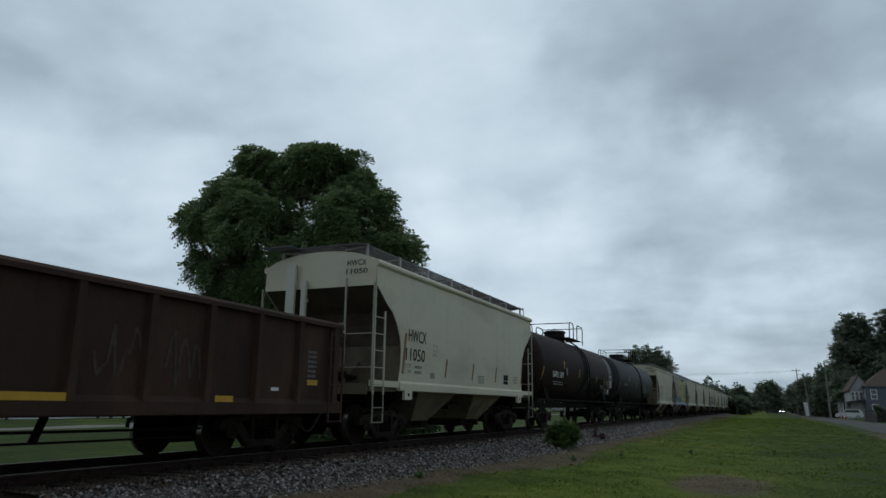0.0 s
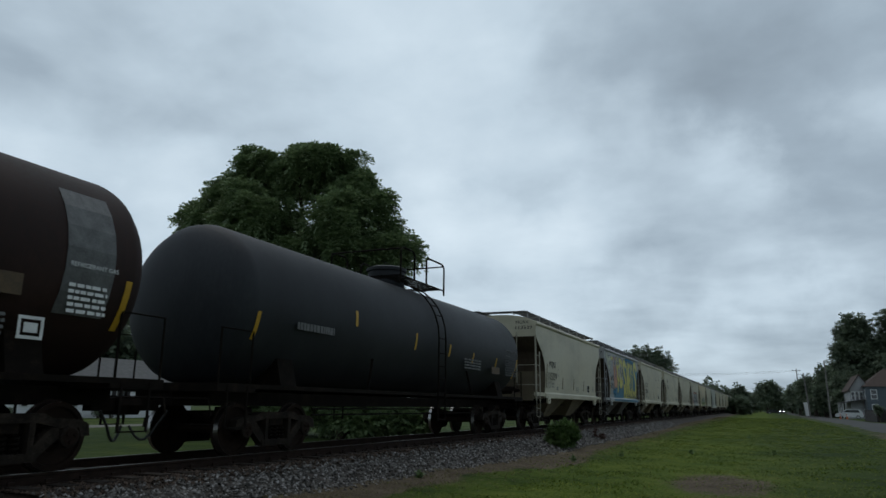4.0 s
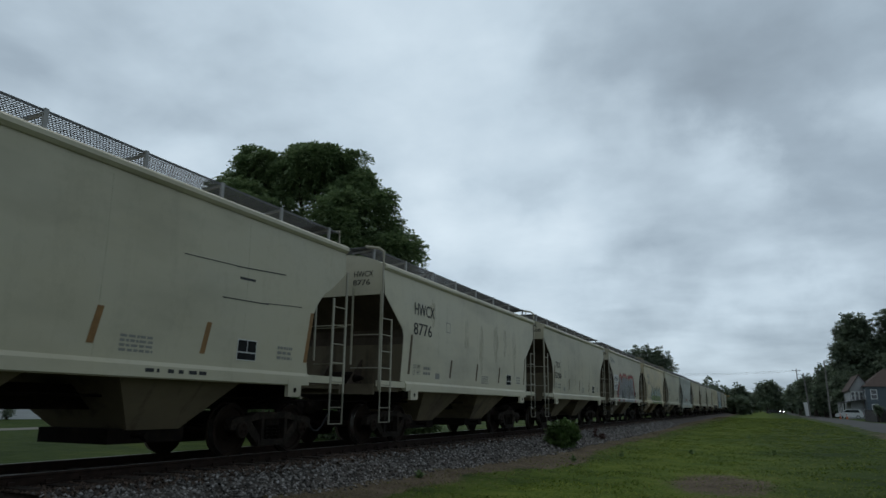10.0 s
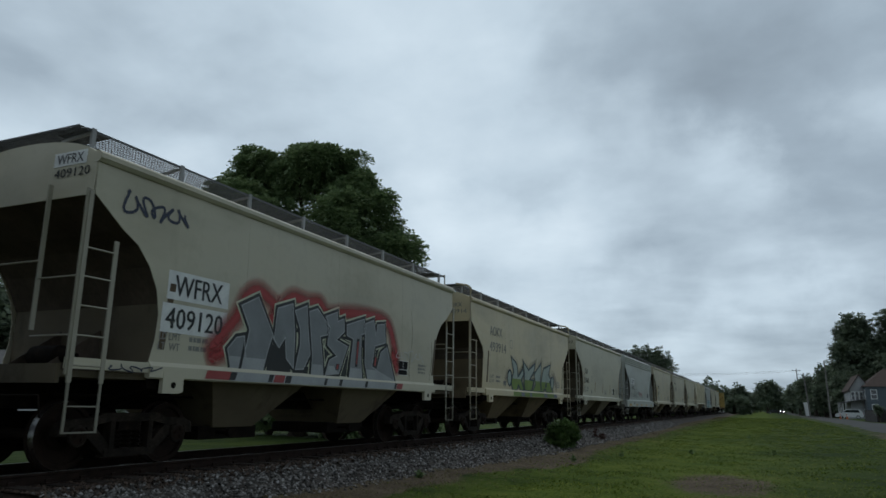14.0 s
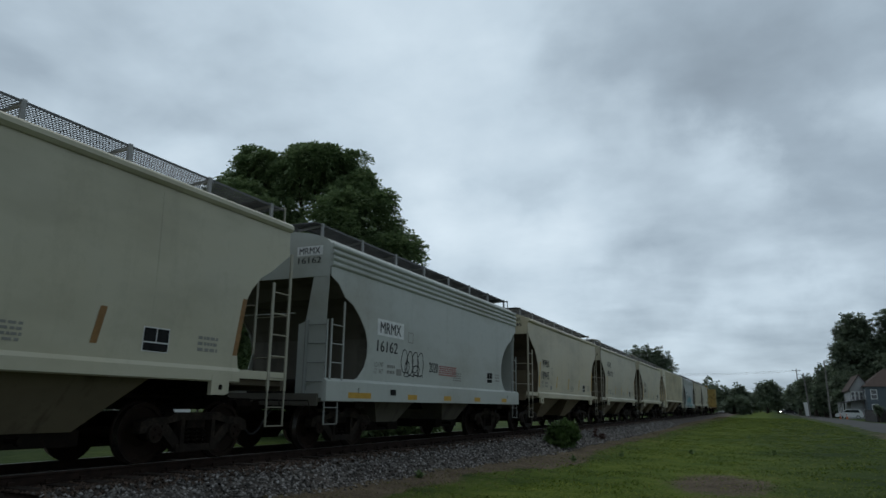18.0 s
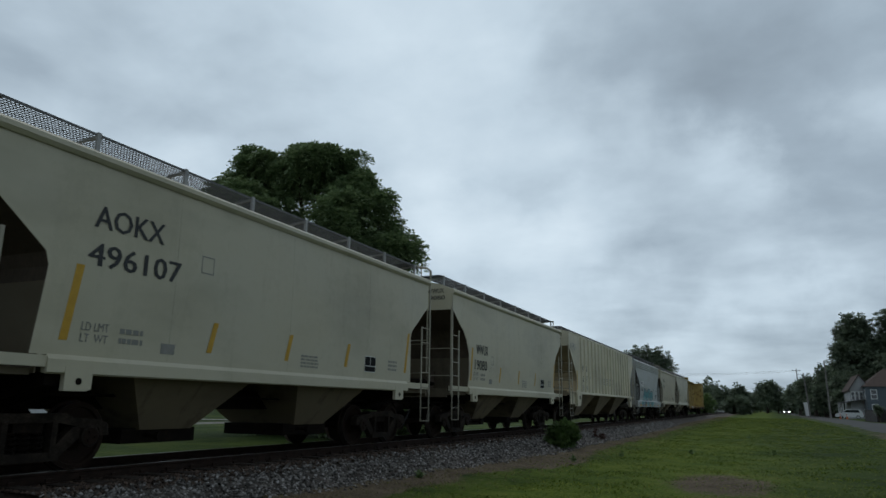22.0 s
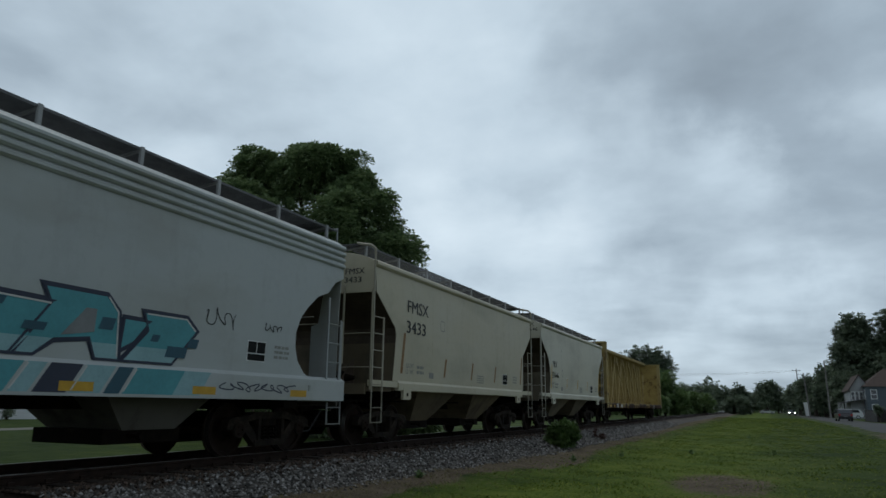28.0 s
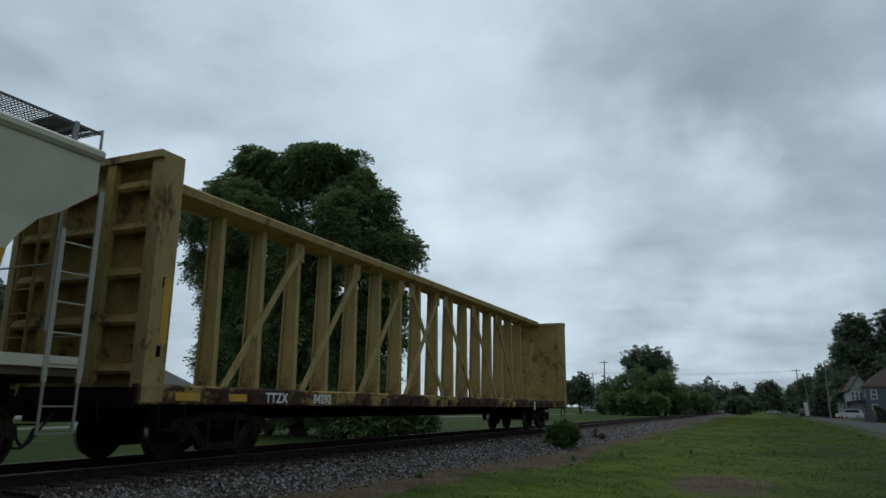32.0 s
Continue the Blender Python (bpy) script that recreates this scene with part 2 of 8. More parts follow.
M_GROUND = material("grass_and_bare_soil", ground_build)


def island_build(stops, rough=0.85, scale=30.0, relief=0.4):
    def build(N):
        r = N.n("ShaderNodeNewGeometry").outputs["Random Per Island"]
        b = N.noise(objco(N), scale, 3.0, 0.6)
        v = N.math("ADD", N.math("MULTIPLY", r, 0.75), N.math("MULTIPLY", b, 0.25))
        return bsdf(N, N.ramp(v, stops), rough, 0, bump(N, b, relief, 0.01), 0.25)
    return build


M_STONE = material("crushed_grey_ballast", island_build(((0.05, (0.026, 0.023, 0.020)), (0.35, (0.080, 0.072, 0.064)), (0.66, (0.18, 0.165, 0.15)), (0.86, (0.30, 0.282, 0.265)), (0.97, (0.58, 0.56, 0.54)))))
M_STONE_OILY = material("oil_stained_ballast", island_build(((0.05, (0.020, 0.013, 0.009)), (0.5, (0.060, 0.040, 0.028)), (0.95, (0.14, 0.098, 0.074)))))
def bed_build(N):
    co = objco(N)
    x = N.math("ABSOLUTE", N.n("ShaderNodeSeparateXYZ", {0: co}).outputs[0])
    a = N.noise(co, 5.0, 4.0, 0.6)
    b = N.noise(co, 24.0, 4.0, 0.65)
    v = N.math("ADD", N.math("MULTIPLY", a, 0.4), N.math("MULTIPLY", b, 0.6))
    clean = N.ramp(v, ((0.3, (0.034, 0.029, 0.024)), (0.5, (0.080, 0.068, 0.058)), (0.7, (0.16, 0.14, 0.12))))
    oily = N.ramp(v, ((0.3, (0.018, 0.012, 0.008)), (0.5, (0.048, 0.032, 0.022)), (0.7, (0.09, 0.063, 0.046))))
    f = N.n("ShaderNodeMapRange", {"Value": N.math("MULTIPLY_ADD", N.math("SUBTRACT", a, 0.5), 1.2, x), "From Min": 1.5, "From Max": 1.8}).outputs[0]
    return bsdf(N, N.mix(f, oily, clean), 0.92, 0, bump(N, b, 1.0, 0.03), 0.15)


M_BED = material("ballast_with_oil_stain", bed_build)
def blade_build(stops, rough=0.8, scale=0.6, relief=0.0):
    """Thin blades, lighter and darker in patches, that let some light through."""
    def build(N):
        r = N.n("ShaderNodeNewGeometry").outputs["Random Per Island"]
        b = N.noise(objco(N), scale, 4.0, 0.6)
        col = N.ramp(N.math("ADD", N.math("MULTIPLY", r, 0.45), N.math("MULTIPLY", b, 0.55)), stops)
        back = N.n("ShaderNodeBsdfTranslucent", {"Color": col}).outputs[0]
        return N.n("ShaderNodeMixShader", {0: 0.3, 1: bsdf(N, col, rough, 0, None, 0.1), 2: back}).outputs[0]
    return build


M_BLADE = material("grass_blades", blade_build(((0.26, (0.020, 0.040, 0.009)), (0.5, (0.094, 0.146, 0.018)), (0.74, (0.25, 0.27, 0.06))), 0.8, 0.6, 0.0))
M_DRY = material("dry_grass_blades", blade_build(((0.0, (0.09, 0.075, 0.04)), (0.6, (0.19, 0.16, 0.09)), (1.0, (0.28, 0.24, 0.15))), 0.8, 4, 0.0))


def leaf_build(stops):
    def build(N):
        r = N.n("ShaderNodeNewGeometry").outputs["Random Per Island"]
        big = N.noise(objco(N), 0.5, 3.0, 0.5)
        v = N.math("ADD", N.math("MULTIPLY", r, 0.6), N.math("MULTIPLY", big, 0.4))
        col = N.ramp(v, stops)
        dif = bsdf(N, col, 0.55, 0, None, 0.3)
        back = N.n("ShaderNodeBsdfTranslucent", {"Color": col}).outputs[0]
        return N.n("ShaderNodeMixShader", {0: 0.35, 1: dif, 2: back}).outputs[0]
    return build


M_LEAF = material("walnut_leaves", leaf_build(((0.15, (0.085, 0.13, 0.058)), (0.5, (0.155, 0.22, 0.095)), (0.85, (0.24, 0.31, 0.145)))))
M_LEAF_BUSH = material("shrub_leaves", leaf_build(((0.15, (0.05, 0.095, 0.03)), (0.5, (0.09, 0.15, 0.042)), (0.85, (0.14, 0.20, 0.06)))))
M_LEAF_THICKET = material("thicket_leaves", leaf_build(((0.15, (0.075, 0.125, 0.045)), (0.5, (0.125, 0.19, 0.065)), (0.85, (0.185, 0.245, 0.095)))))
# paler and greyer: the haze of distance is mixed into this leaf colour
M_LEAF_FAR = material("haze_paled_leaves", leaf_build(((0.15, (0.075, 0.10, 0.07)), (0.5, (0.125, 0.16, 0.10)), (0.85, (0.185, 0.225, 0.145)))))
M_LEAF_RED = material("dark_red_weed_leaves", leaf_build(((0.15, (0.04, 0.014, 0.012)), (0.5, (0.07, 0.028, 0.022)), (0.85, (0.09, 0.05, 0.03)))))
M_BARK = surface("grey_brown_bark", ((0.3, (0.03, 0.024, 0.018)), (0.6, (0.075, 0.06, 0.048)), (0.8, (0.12, 0.10, 0.085))), 4, 25, (0.85, 0.95), 0, 0.9, (3, 3, 0.6), 0.1)
M_ASPHALT = surface("worn_asphalt", ((0.3, (0.032, 0.031, 0.029)), (0.6, (0.055, 0.052, 0.049)), (0.8, (0.085, 0.081, 0.076))), 0.5, 30, (0.8, 0.95), 0, 0.3)
M_PATH = surface("trodden_path", ((0.3, (0.11, 0.10, 0.085)), (0.7, (0.20, 0.19, 0.165))), 1, 30, (0.8, 0.95), 0, 0.3)
M_POLE_PALE = surface("bleached_pole_wood", ((0.3, (0.15, 0.14, 0.125)), (0.6, (0.23, 0.215, 0.20)), (0.8, (0.30, 0.285, 0.265))), 3, 30, (0.8, 0.95), 0, 0.5, (5, 5, 0.6), 0.15)
M_CONCRETE = surface("pale_concrete", ((0.3, (0.22, 0.21, 0.19)), (0.7, (0.36, 0.35, 0.33))), 1, 30, (0.8, 0.95), 0, 0.3)
M_POLE = surface("weathered_pole_wood", ((0.3, (0.055, 0.045, 0.036)), (0.6, (0.11, 0.095, 0.08)), (0.8, (0.17, 0.15, 0.13))), 3, 30, (0.8, 0.95), 0, 0.5, (5, 5, 0.6), 0.15)


# ---- building blocks ----
class Mesh:
    """Collects vertices and faces of one part."""
    def __init__(self):
        self.v, self.f = [], []

    def add(self, vs, fs):
        o = len(self.v)
        self.v += [tuple(p) for p in vs]
        self.f += [tuple(i + o for i in f) for f in fs]
        return self

    def box(self, x0, x1, y0, y1, z0, z1, m=None):
        vs = [(x, y, z) for x in (x0, x1) for y in (y0, y1) for z in (z0, z1)]
        if m:
            vs = [m @ Vector(p) for p in vs]
        return self.add(vs, [(0, 1, 3, 2), (4, 6, 7, 5), (0, 4, 5, 1), (2, 3, 7, 6), (0, 2, 6, 4), (1, 5, 7, 3)])

    def bar(self, p, q, w=0.04, h=None, up=(0, 0, 1)):
        """A rectangular bar from p to q."""
        p, q = Vector(p), Vector(q)
        d = (q - p).normalized()
        s = d.cross(Vector(up))
        if s.length < 1e-4:
            s = d.cross(Vector((1, 0, 0)))
        s.normalize()
        u = s.cross(d)
        s, u = s * w / 2, u * (h or w) / 2
        vs = [c + i * s + j * u for c in (p, q) for i, j in ((-1, -1), (1, -1), (1, 1), (-1, 1))]
        return self.add(vs, [(3, 2, 1, 0), (4, 5, 6, 7), (0, 1, 5, 4), (1, 2, 6, 5), (2, 3, 7, 6), (3, 0, 4, 7)])

    def tube(self, pts, r=0.02, n=6, cap=True):
        """A round rod along pts; r may be a list."""
        pts = [Vector(p) for p in pts]
        rs = r if isinstance(r, (list, tuple)) else [r] * len(pts)
        vs, fs = [], []
        for i, p in enumerate(pts):
            d = (pts[min(i + 1, len(pts) - 1)] - pts[max(i - 1, 0)]).normalized()
            a = d.cross(Vector((0.31, 0.17, 0.93)))
            if a.length < 0.05:
                a = d.cross(Vector((1, 0, 0)))
            a.normalize()
            b = d.cross(a)
            for k in range(n):
                t = 2 * math.pi * k / n
                vs.append(p + (a * math.cos(t) + b * math.sin(t)) * rs[i])
        for i in range(len(pts) - 1):
            for k in range(n):
                k2 = (k + 1) % n
                fs.append((i * n + k, i * n + k2, (i + 1) * n + k2, (i + 1) * n + k))
        if cap:
            fs += [tuple(range(n - 1, -1, -1)), tuple(range((len(pts) - 1) * n, len(pts) * n))]
        return self.add(vs, fs)

    def lathe(self, prof, n=24, axis="x", at=(0, 0, 0)):
        """Turns a profile of (along, radius) round an axis."""
        vs, fs = [], []
        for a, r in prof:
            for k in range(n):
                t = 2 * math.pi * k / n
                c, s = r * math.cos(t), r * math.sin(t)
                p = (a, c, s) if axis == "x" else (c, a, s) if axis == "y" else (c, s, a)
                vs.append((p[0] + at[0], p[1] + at[1], p[2] + at[2]))
        for i in range(len(prof) - 1):
            for k in range(n):
                k2 = (k + 1) % n
                fs.append((i * n + k, (i + 1) * n + k, (i + 1) * n + k2, i * n + k2))
        return self.add(vs, fs)

    def prism(self, poly, a0, a1, axis="x"):
        """A polygon of two coordinates, pushed along an axis: x -> (y, z), y -> (x, z), z -> (x, y)."""
        def put(a, p):
            return (a, p[0], p[1]) if axis == "x" else (p[0], a, p[1]) if axis == "y" else (p[0], p[1], a)
        n = len(poly)
        vs = [put(a0, p) for p in poly] + [put(a1, p) for p in poly]
        return self.add(vs, [tuple(range(n)), tuple(range(2 * n - 1, n - 1, -1))] + [(i, i + n, (i + 1) % n + n, (i + 1) % n) for i in range(n)])

    def sheet(self, rows, thick=None):
        """A surface through rows of points of equal length."""
        n = len(rows[0])
        return self.add([p for r in rows for p in r], [(i * n + k, i * n + k + 1, (i + 1) * n + k + 1, (i + 1) * n + k) for i in range(len(rows) - 1) for k in range(n - 1)])

    def data(self, name, mat, smooth=False):
        me = bpy.data.meshes.new(name)
        me.from_pydata(self.v, [], self.f)
        bm = bmesh.new()
        bm.from_mesh(me)
        bmesh.ops.recalc_face_normals(bm, faces=bm.faces)
        bm.to_mesh(me)
        bm.free()
        me.materials.append(mat)
        if smooth:
            me.shade_smooth()
            me.set_sharp_from_angle(angle=radians(35))
        return me


def part(name, mesh, mat, parent, label="", smooth=False, color=None, at=None):
    """Links a mesh as one object under a thing or a part."""
    data = mesh.data(name, mat, smooth) if isinstance(mesh, Mesh) else mesh
    ob = new(name, data)
    ob.parent = parent
    if at is not None:
        ob.matrix_basis = at if isinstance(at, Matrix) else Matrix.Translation(at)
    if color:
        ob.color = (*color, 1)
    if label:
        tagged(ob, label)
    return ob


def thing(name, label, category, m=None, group="", kind=""):
    ob = new(name)
    ob.empty_display_size = 0.3
    if m is not None:
        ob.matrix_basis = m
    return tagged(ob, label, category, group, kind)


def solid(name, mesh, mat, label, category, m=None, group="", kind="", smooth=False):
    ob = new(name, mesh.data(name, mat, smooth) if isinstance(mesh, Mesh) else mesh)
    if m is not None:
        ob.matrix_basis = m
    return tagged(ob, label, category, group, kind)


def words(text, size, mat, parent, at, spread=1.0, name="lettering", bold=0.0, label=""):
    """Raised lettering; at is its pose, baseline at the left."""
    cu = bpy.data.curves.new(name, "FONT")
    cu.body, cu.size, cu.space_character, cu.extrude, cu.resolution_u, cu.offset = text, size, spread, 0.002, 2, bold
    tmp = bpy.data.objects.new(name, cu)
    me = bpy.data.meshes.new_from_object(tmp)
    bpy.data.objects.remove(tmp)
    bpy.data.curves.remove(cu)
    me.materials.clear()
    me.materials.append(mat)
    me.name = name
    ob = new(name, me)
    ob.parent = parent
    ob.matrix_basis = at
    if label:
        tagged(ob, label)
    return ob


def on_side(y, z, x=1.612, slant=0.0):
    """The pose of a flat mark on a car's east side: its x runs along +y, its y up."""
    return Matrix(((0, 0, 1, x), (1, slant, 0, y), (0, 1, 0, z), (0, 0, 0, 1)))


def on_front(x, z, y):
    """The same on the end that looks towards -y: its x runs along +x."""
    return Matrix(((1, 0, 0, x), (0, 0, -1, y), (0, 1, 0, z), (0, 0, 0, 1)))


def patch(w, h, t=0.004):
    return Mesh().box(0, w, 0, h, 0, t)


def lines(w, h, rows, cols, rng, fill=0.8):
    """Bars in place of small writing."""
    me = Mesh()
    for i in range(rows):
        y0 = h * (rows - 1 - i) / rows
        x = 0.0
        while x < w * 0.97:
            l = min(w - x, w / cols * rng.uniform(0.5, 1.2))
            me.box(x, x + l * fill, y0, y0 + h / rows * 0.55, 0, 0.003)
            x += l
    return me


# ---- ground, road, track ----
def bed_height(x):
    a = abs(x)
    return -0.17 if a < 1.55 else -0.17 - (a - 1.55) * 0.31


def toe(y):
    """Where the stones give way to soil and grass on the east side."""
    return min(max(2.55 + 0.03 * (y - 10), 2.4), 2.95) - 0.3 * min(max((y - 42) / 26, 0), 1) + 0.14 * noise.noise(Vector((0.0, y * 0.5, 7.0)))


def rise(x, y):
    """Height of the ground."""
    z = -0.66 - 0.05 * min(max((abs(x) - 3) / 8, 0), 1)
    if 0 < x < 7:
        e = toe(y)
        k = min(max((x - e) / 2.0, 0), 1)
        z = (bed_height(e) + 0.02) * (1 - k) + z * k if x > e - 0.05 else bed_height(x) - 0.15
        return z + 0.03 * noise.noise(Vector((x * 0.9, y * 0.9, 3))) * min(1, max(0, (x - e) * 2))
    return z + 0.05 * noise.noise(Vector((x * 0.25, y * 0.25, 3))) + 0.10 * noise.noise(Vector((x * 0.03, y * 0.03, 9)))


def grid_lines(stops):
    """Coordinates from (start, end, step) runs."""
    out = []
    for a, b, s in stops:
        n = max(1, round((b - a) / s))
        out += [a + (b - a) * i / n for i in range(n)]
    return out + [stops[-1][1]]


def make_ground():
    xs = grid_lines([(-2500, -400, 300), (-400, -60, 34), (-60, -12, 4), (-12, 0, 2), (0, 1.6, 0.8), (1.6, 5, 0.2), (5, 16, 0.3), (16, 20, 0.5), (20, 60, 5), (60, 400, 34), (400, 2500, 300)])
    ys = grid_lines([(-2500, -400, 300), (-400, -40, 30), (-40, 6, 4), (6, 32, 0.28), (32, 46, 0.5), (46, 120, 3), (120, 400, 20), (400, 3500, 300)])
    rows = [[(x, y, rise(x, y) if -300 < y < 380 and abs(x) < 300 else -0.75) for x in xs] for y in ys]
    me = Mesh().sheet(rows)
    ob = solid("ground", me, M_GROUND, "uneven mown grass with worn bare soil beside the tracks", "ground", kind="structure", smooth=True)
    att = ob.data.attributes.new("bare", "FLOAT", "POINT")
    vals, green = [], []
    for x, y, z in me.v:
        b = 0.95 * math.exp(-((x - toe(y) - 0.42) / (0.70 + 0.25 * noise.noise(Vector((x, y * 0.3, 2))))) ** 2) if x > 0 else 0.0      # strip of soil along the ballast
        b += 1.0 * math.exp(-((x - 8.5) / 1.3) ** 2 - ((y - 17.6) / 2.8) ** 2)
        b += 1.3 * math.exp(-((x - 3.95) / 0.7) ** 2 - ((y - 20.8) / 2.4) ** 2)
        b += 0.35 * math.exp(-((x - 10) / 1.0) ** 2 - ((y - 34) / 2.5) ** 2)
        b += 0.45 * math.exp(-((x - 17.2) / 1.6) ** 2) if y > 20 else 0
        b += 0.2 * min(1, max(0, (x - 11) / 4)) if 8 < y < 60 and x < 18 else 0
        vals.append(b)
        green.append(1.25 * math.exp(-((x - 6.4 - 0.012 * y) / 3.3) ** 2) if y > 0 and x > 0 else 0.0)
    lush = ob.data.attributes.new("lush", "FLOAT", "POINT")
    lush.data.foreach_set("value", green)
    ob.data.attributes["bare"].data.foreach_set("value", vals)


make_ground()


def strip(name, mat, label, category, x0, x1, y0, y1, up, kind="structure", wob=0.0):
    rng = random.Random(name)
    ys = grid_lines([(y0, min(y1, 80), 2.5), (min(y1, 80), y1, 12)]) if y1 > 80 else grid_lines([(y0, y1, 2.5)])
    rows = []
    for y in ys:
        a, b = x0 + rng.uniform(-wob, wob), x1 + rng.uniform(-wob, wob)
        rows.append([(a + (b - a) * k / 4, y, rise(a + (b - a) * k / 4, y) + up + (0.02 if 0 < k < 4 else -0.06)) for k in range(5)])
    return solid(name, Mesh().sheet(rows), mat, label, category, kind=kind, smooth=True)


strip("road", M_ASPHALT, "worn grey asphalt street beside the railway", "road", 17.6, 23.4, -60, 420, 0.05, wob=0.15)
strip("pavement", M_PATH, "narrow pale path across the field", "path", -30.2, -28.4, -60, 160, 0.06, wob=0.08)

# ballast: a bed and loose stones on it
def make_track():
    xs = [-3.4, -2.9, -2.4, -1.9, -1.55, -0.8, 0, 0.8, 1.55, 1.9, 2.3, 2.7, 3.1, 3.5]
    rng = random.Random(5)
    rows = []
    for y in grid_lines([(-420, 0, 6), (0, 60, 0.5), (60, 460, 5)]):
        rows.append([(x + (rng.uniform(-0.15, 0.15) if abs(x) > 2.6 else 0), y, bed_height(x) - 0.02 + rng.uniform(-0.03, 0.03)) for x in xs])
    solid("ballast_bed", Mesh().sheet(rows), M_BED, "grey crushed-stone embankment under the railway track", "ballast", kind="structure")
    # stones: clean grey ones on the shoulder, oil-stained brown ones between and beside the rails
    rng = random.Random(6)
    clean, stained = Mesh(), Mesh()
    for i in range(42000):
        y = 6 + 60 * rng.random() ** 1.45
        x = rng.uniform(1.0, 3.7) if rng.random() < 0.85 else rng.uniform(0.1, 1.0)
        e = toe(y)
        if x > e + 0.35 * rng.random() ** 2:
            continue
        s = rng.uniform(0.013, 0.033) * (1 + y / 70)
        z = max(bed_height(x), rise(x, y)) + s * 0.2
        a, b = rng.uniform(0, 6.28), rng.uniform(-0.5, 0.5)
        ca, sa = math.cos(a), math.sin(a)
        sx, sy, sz = s * rng.uniform(0.8, 1.5), s, s * rng.uniform(0.6, 1.0)
        q = []
        for px, py, pz in ((1, 0.1, -0.2), (-0.3, 1, 0.1), (-0.9, -0.4, -0.3), (0.2, -1, 0.2), (0.15, 0.1, 1), (0, 0, -0.9)):
            px, py, pz = px * sx, py * sy, pz * sz + px * s * b
            q.append((x + px * ca - py * sa, y + px * sa + py * ca, z + pz))
        me = stained if x + rng.uniform(-0.25, 0.25) < 1.62 else clean
        me.add(q, [(0, 1, 4), (1, 2, 4), (2, 3, 4), (3, 0, 4), (1, 0, 5), (2, 1, 5), (3, 2, 5), (0, 3, 5)])
    for me, mat, label in ((clean, M_STONE, "loose crushed grey stones of the track ballast"), (stained, M_STONE_OILY, "oil-stained dark brown stones between the rails")):
        data = bpy.data.meshes.new("ballast_stones")
        data.from_pydata(me.v, [], me.f)
        data.materials.append(mat)
        tagged(new("ballast_stones", data), label, "gravel", kind="stuff")
    # ties: the ones beside the camera as pieces, the rest joined
    track = thing("railway_track", "single railway track of rusty rails on dark wooden ties", "railway track", kind="structure")
    tie = Mesh().box(-1.3, 1.3, -0.115, 0.115, -0.30, -0.135).data("tie", M_TIE)
    for i in range(120):
        y = 2 + i * 0.52
        part("tie", tie, None, track, at=pose(rng.uniform(-0.03, 0.03), y, rng.uniform(-0.012, 0.012), 0, 0, rng.uniform(-1.2, 1.2)))
    rest = Mesh()
    for i in range(1500):
        y = -340 + i * 0.52
        if not 1.7 < y < 64.2:
            rest.box(-1.3, 1.3, y - 0.115, y + 0.115, -0.30, -0.14)
    tagged(part("far_ties", rest, M_TIE, track), kind="stuff")
    for sx in (-1, 1):
        c = 0.753 * sx
        web = [(c - 0.07, -0.175), (c + 0.07, -0.175), (c + 0.07, -0.163), (c + 0.012, -0.145), (c + 0.012, -0.045), (c + 0.036, -0.035), (c + 0.036, -0.006), (c - 0.036, -0.006), (c - 0.036, -0.035), (c - 0.012, -0.045), (c - 0.012, -0.145), (c - 0.07, -0.163)]
        rail = part("rail", Mesh().prism(web, -420, 460, "y"), M_RAIL, track)
        part("rail_head", Mesh().box(c - 0.030, c + 0.030, -420, 460, -0.008, 0.0), M_RAILTOP, rail, "shiny worn rail head")
    plate = Mesh().box(-0.16, 0.16, -0.09, 0.09, -0.006, 0.008).box(-0.11, -0.08, -0.05, 0.05, 0, 0.05).box(0.08, 0.11, -0.05, 0.05, 0, 0.05).data("tie_plate", M_RAIL)
    for i in range(0, 70):
        part("tie_plate", plate, None, track, at=(0.753, 6 + 0.52 * (i - 6) - 0.88, -0.134))


make_track()


# ---- rail cars ----
def wheelset_mesh():
    me = Mesh()
    R = 0.457
    prof = [(0.66, 0.10), (0.685, R * 0.82), (0.69, R + 0.027), (0.715, R + 0.025), (0.73, R + 0.002), (0.825, R - 0.004), (0.83, R * 0.85), (0.79, R * 0.82), (0.755, R * 0.45), (0.80, R * 0.36), (0.82, 0.11)]
    for s in (-1, 1):
        me.lathe([(s * a, r) for a, r in prof], 28)
        me.lathe([(s * 0.82, 0.085), (s * 1.06, 0.075), (s * 1.06, 0.115), (s * 1.12, 0.11), (s * 1.12, 0.0001)], 14)
        for k in range(3):
            t = 2.094 * k
            y, z = 0.065 * math.cos(t), 0.065 * math.sin(t)
            me.box(s * 1.12, s * 1.145, y - 0.02, y + 0.02, z - 0.02, z + 0.02)
    me.lathe([(-0.7, 0.085), (0, 0.075), (0.7, 0.085)], 12)
    data = me.data("wheelset", M_WHEEL, True)
    data.materials.append(M_TREAD)
    for p in data.polygons:
        c = p.center
        if 0.725 < abs(c.x) < 0.828 and (c.y ** 2 + c.z ** 2) ** 0.5 > 0.43:
            p.material_index = 1
    return data


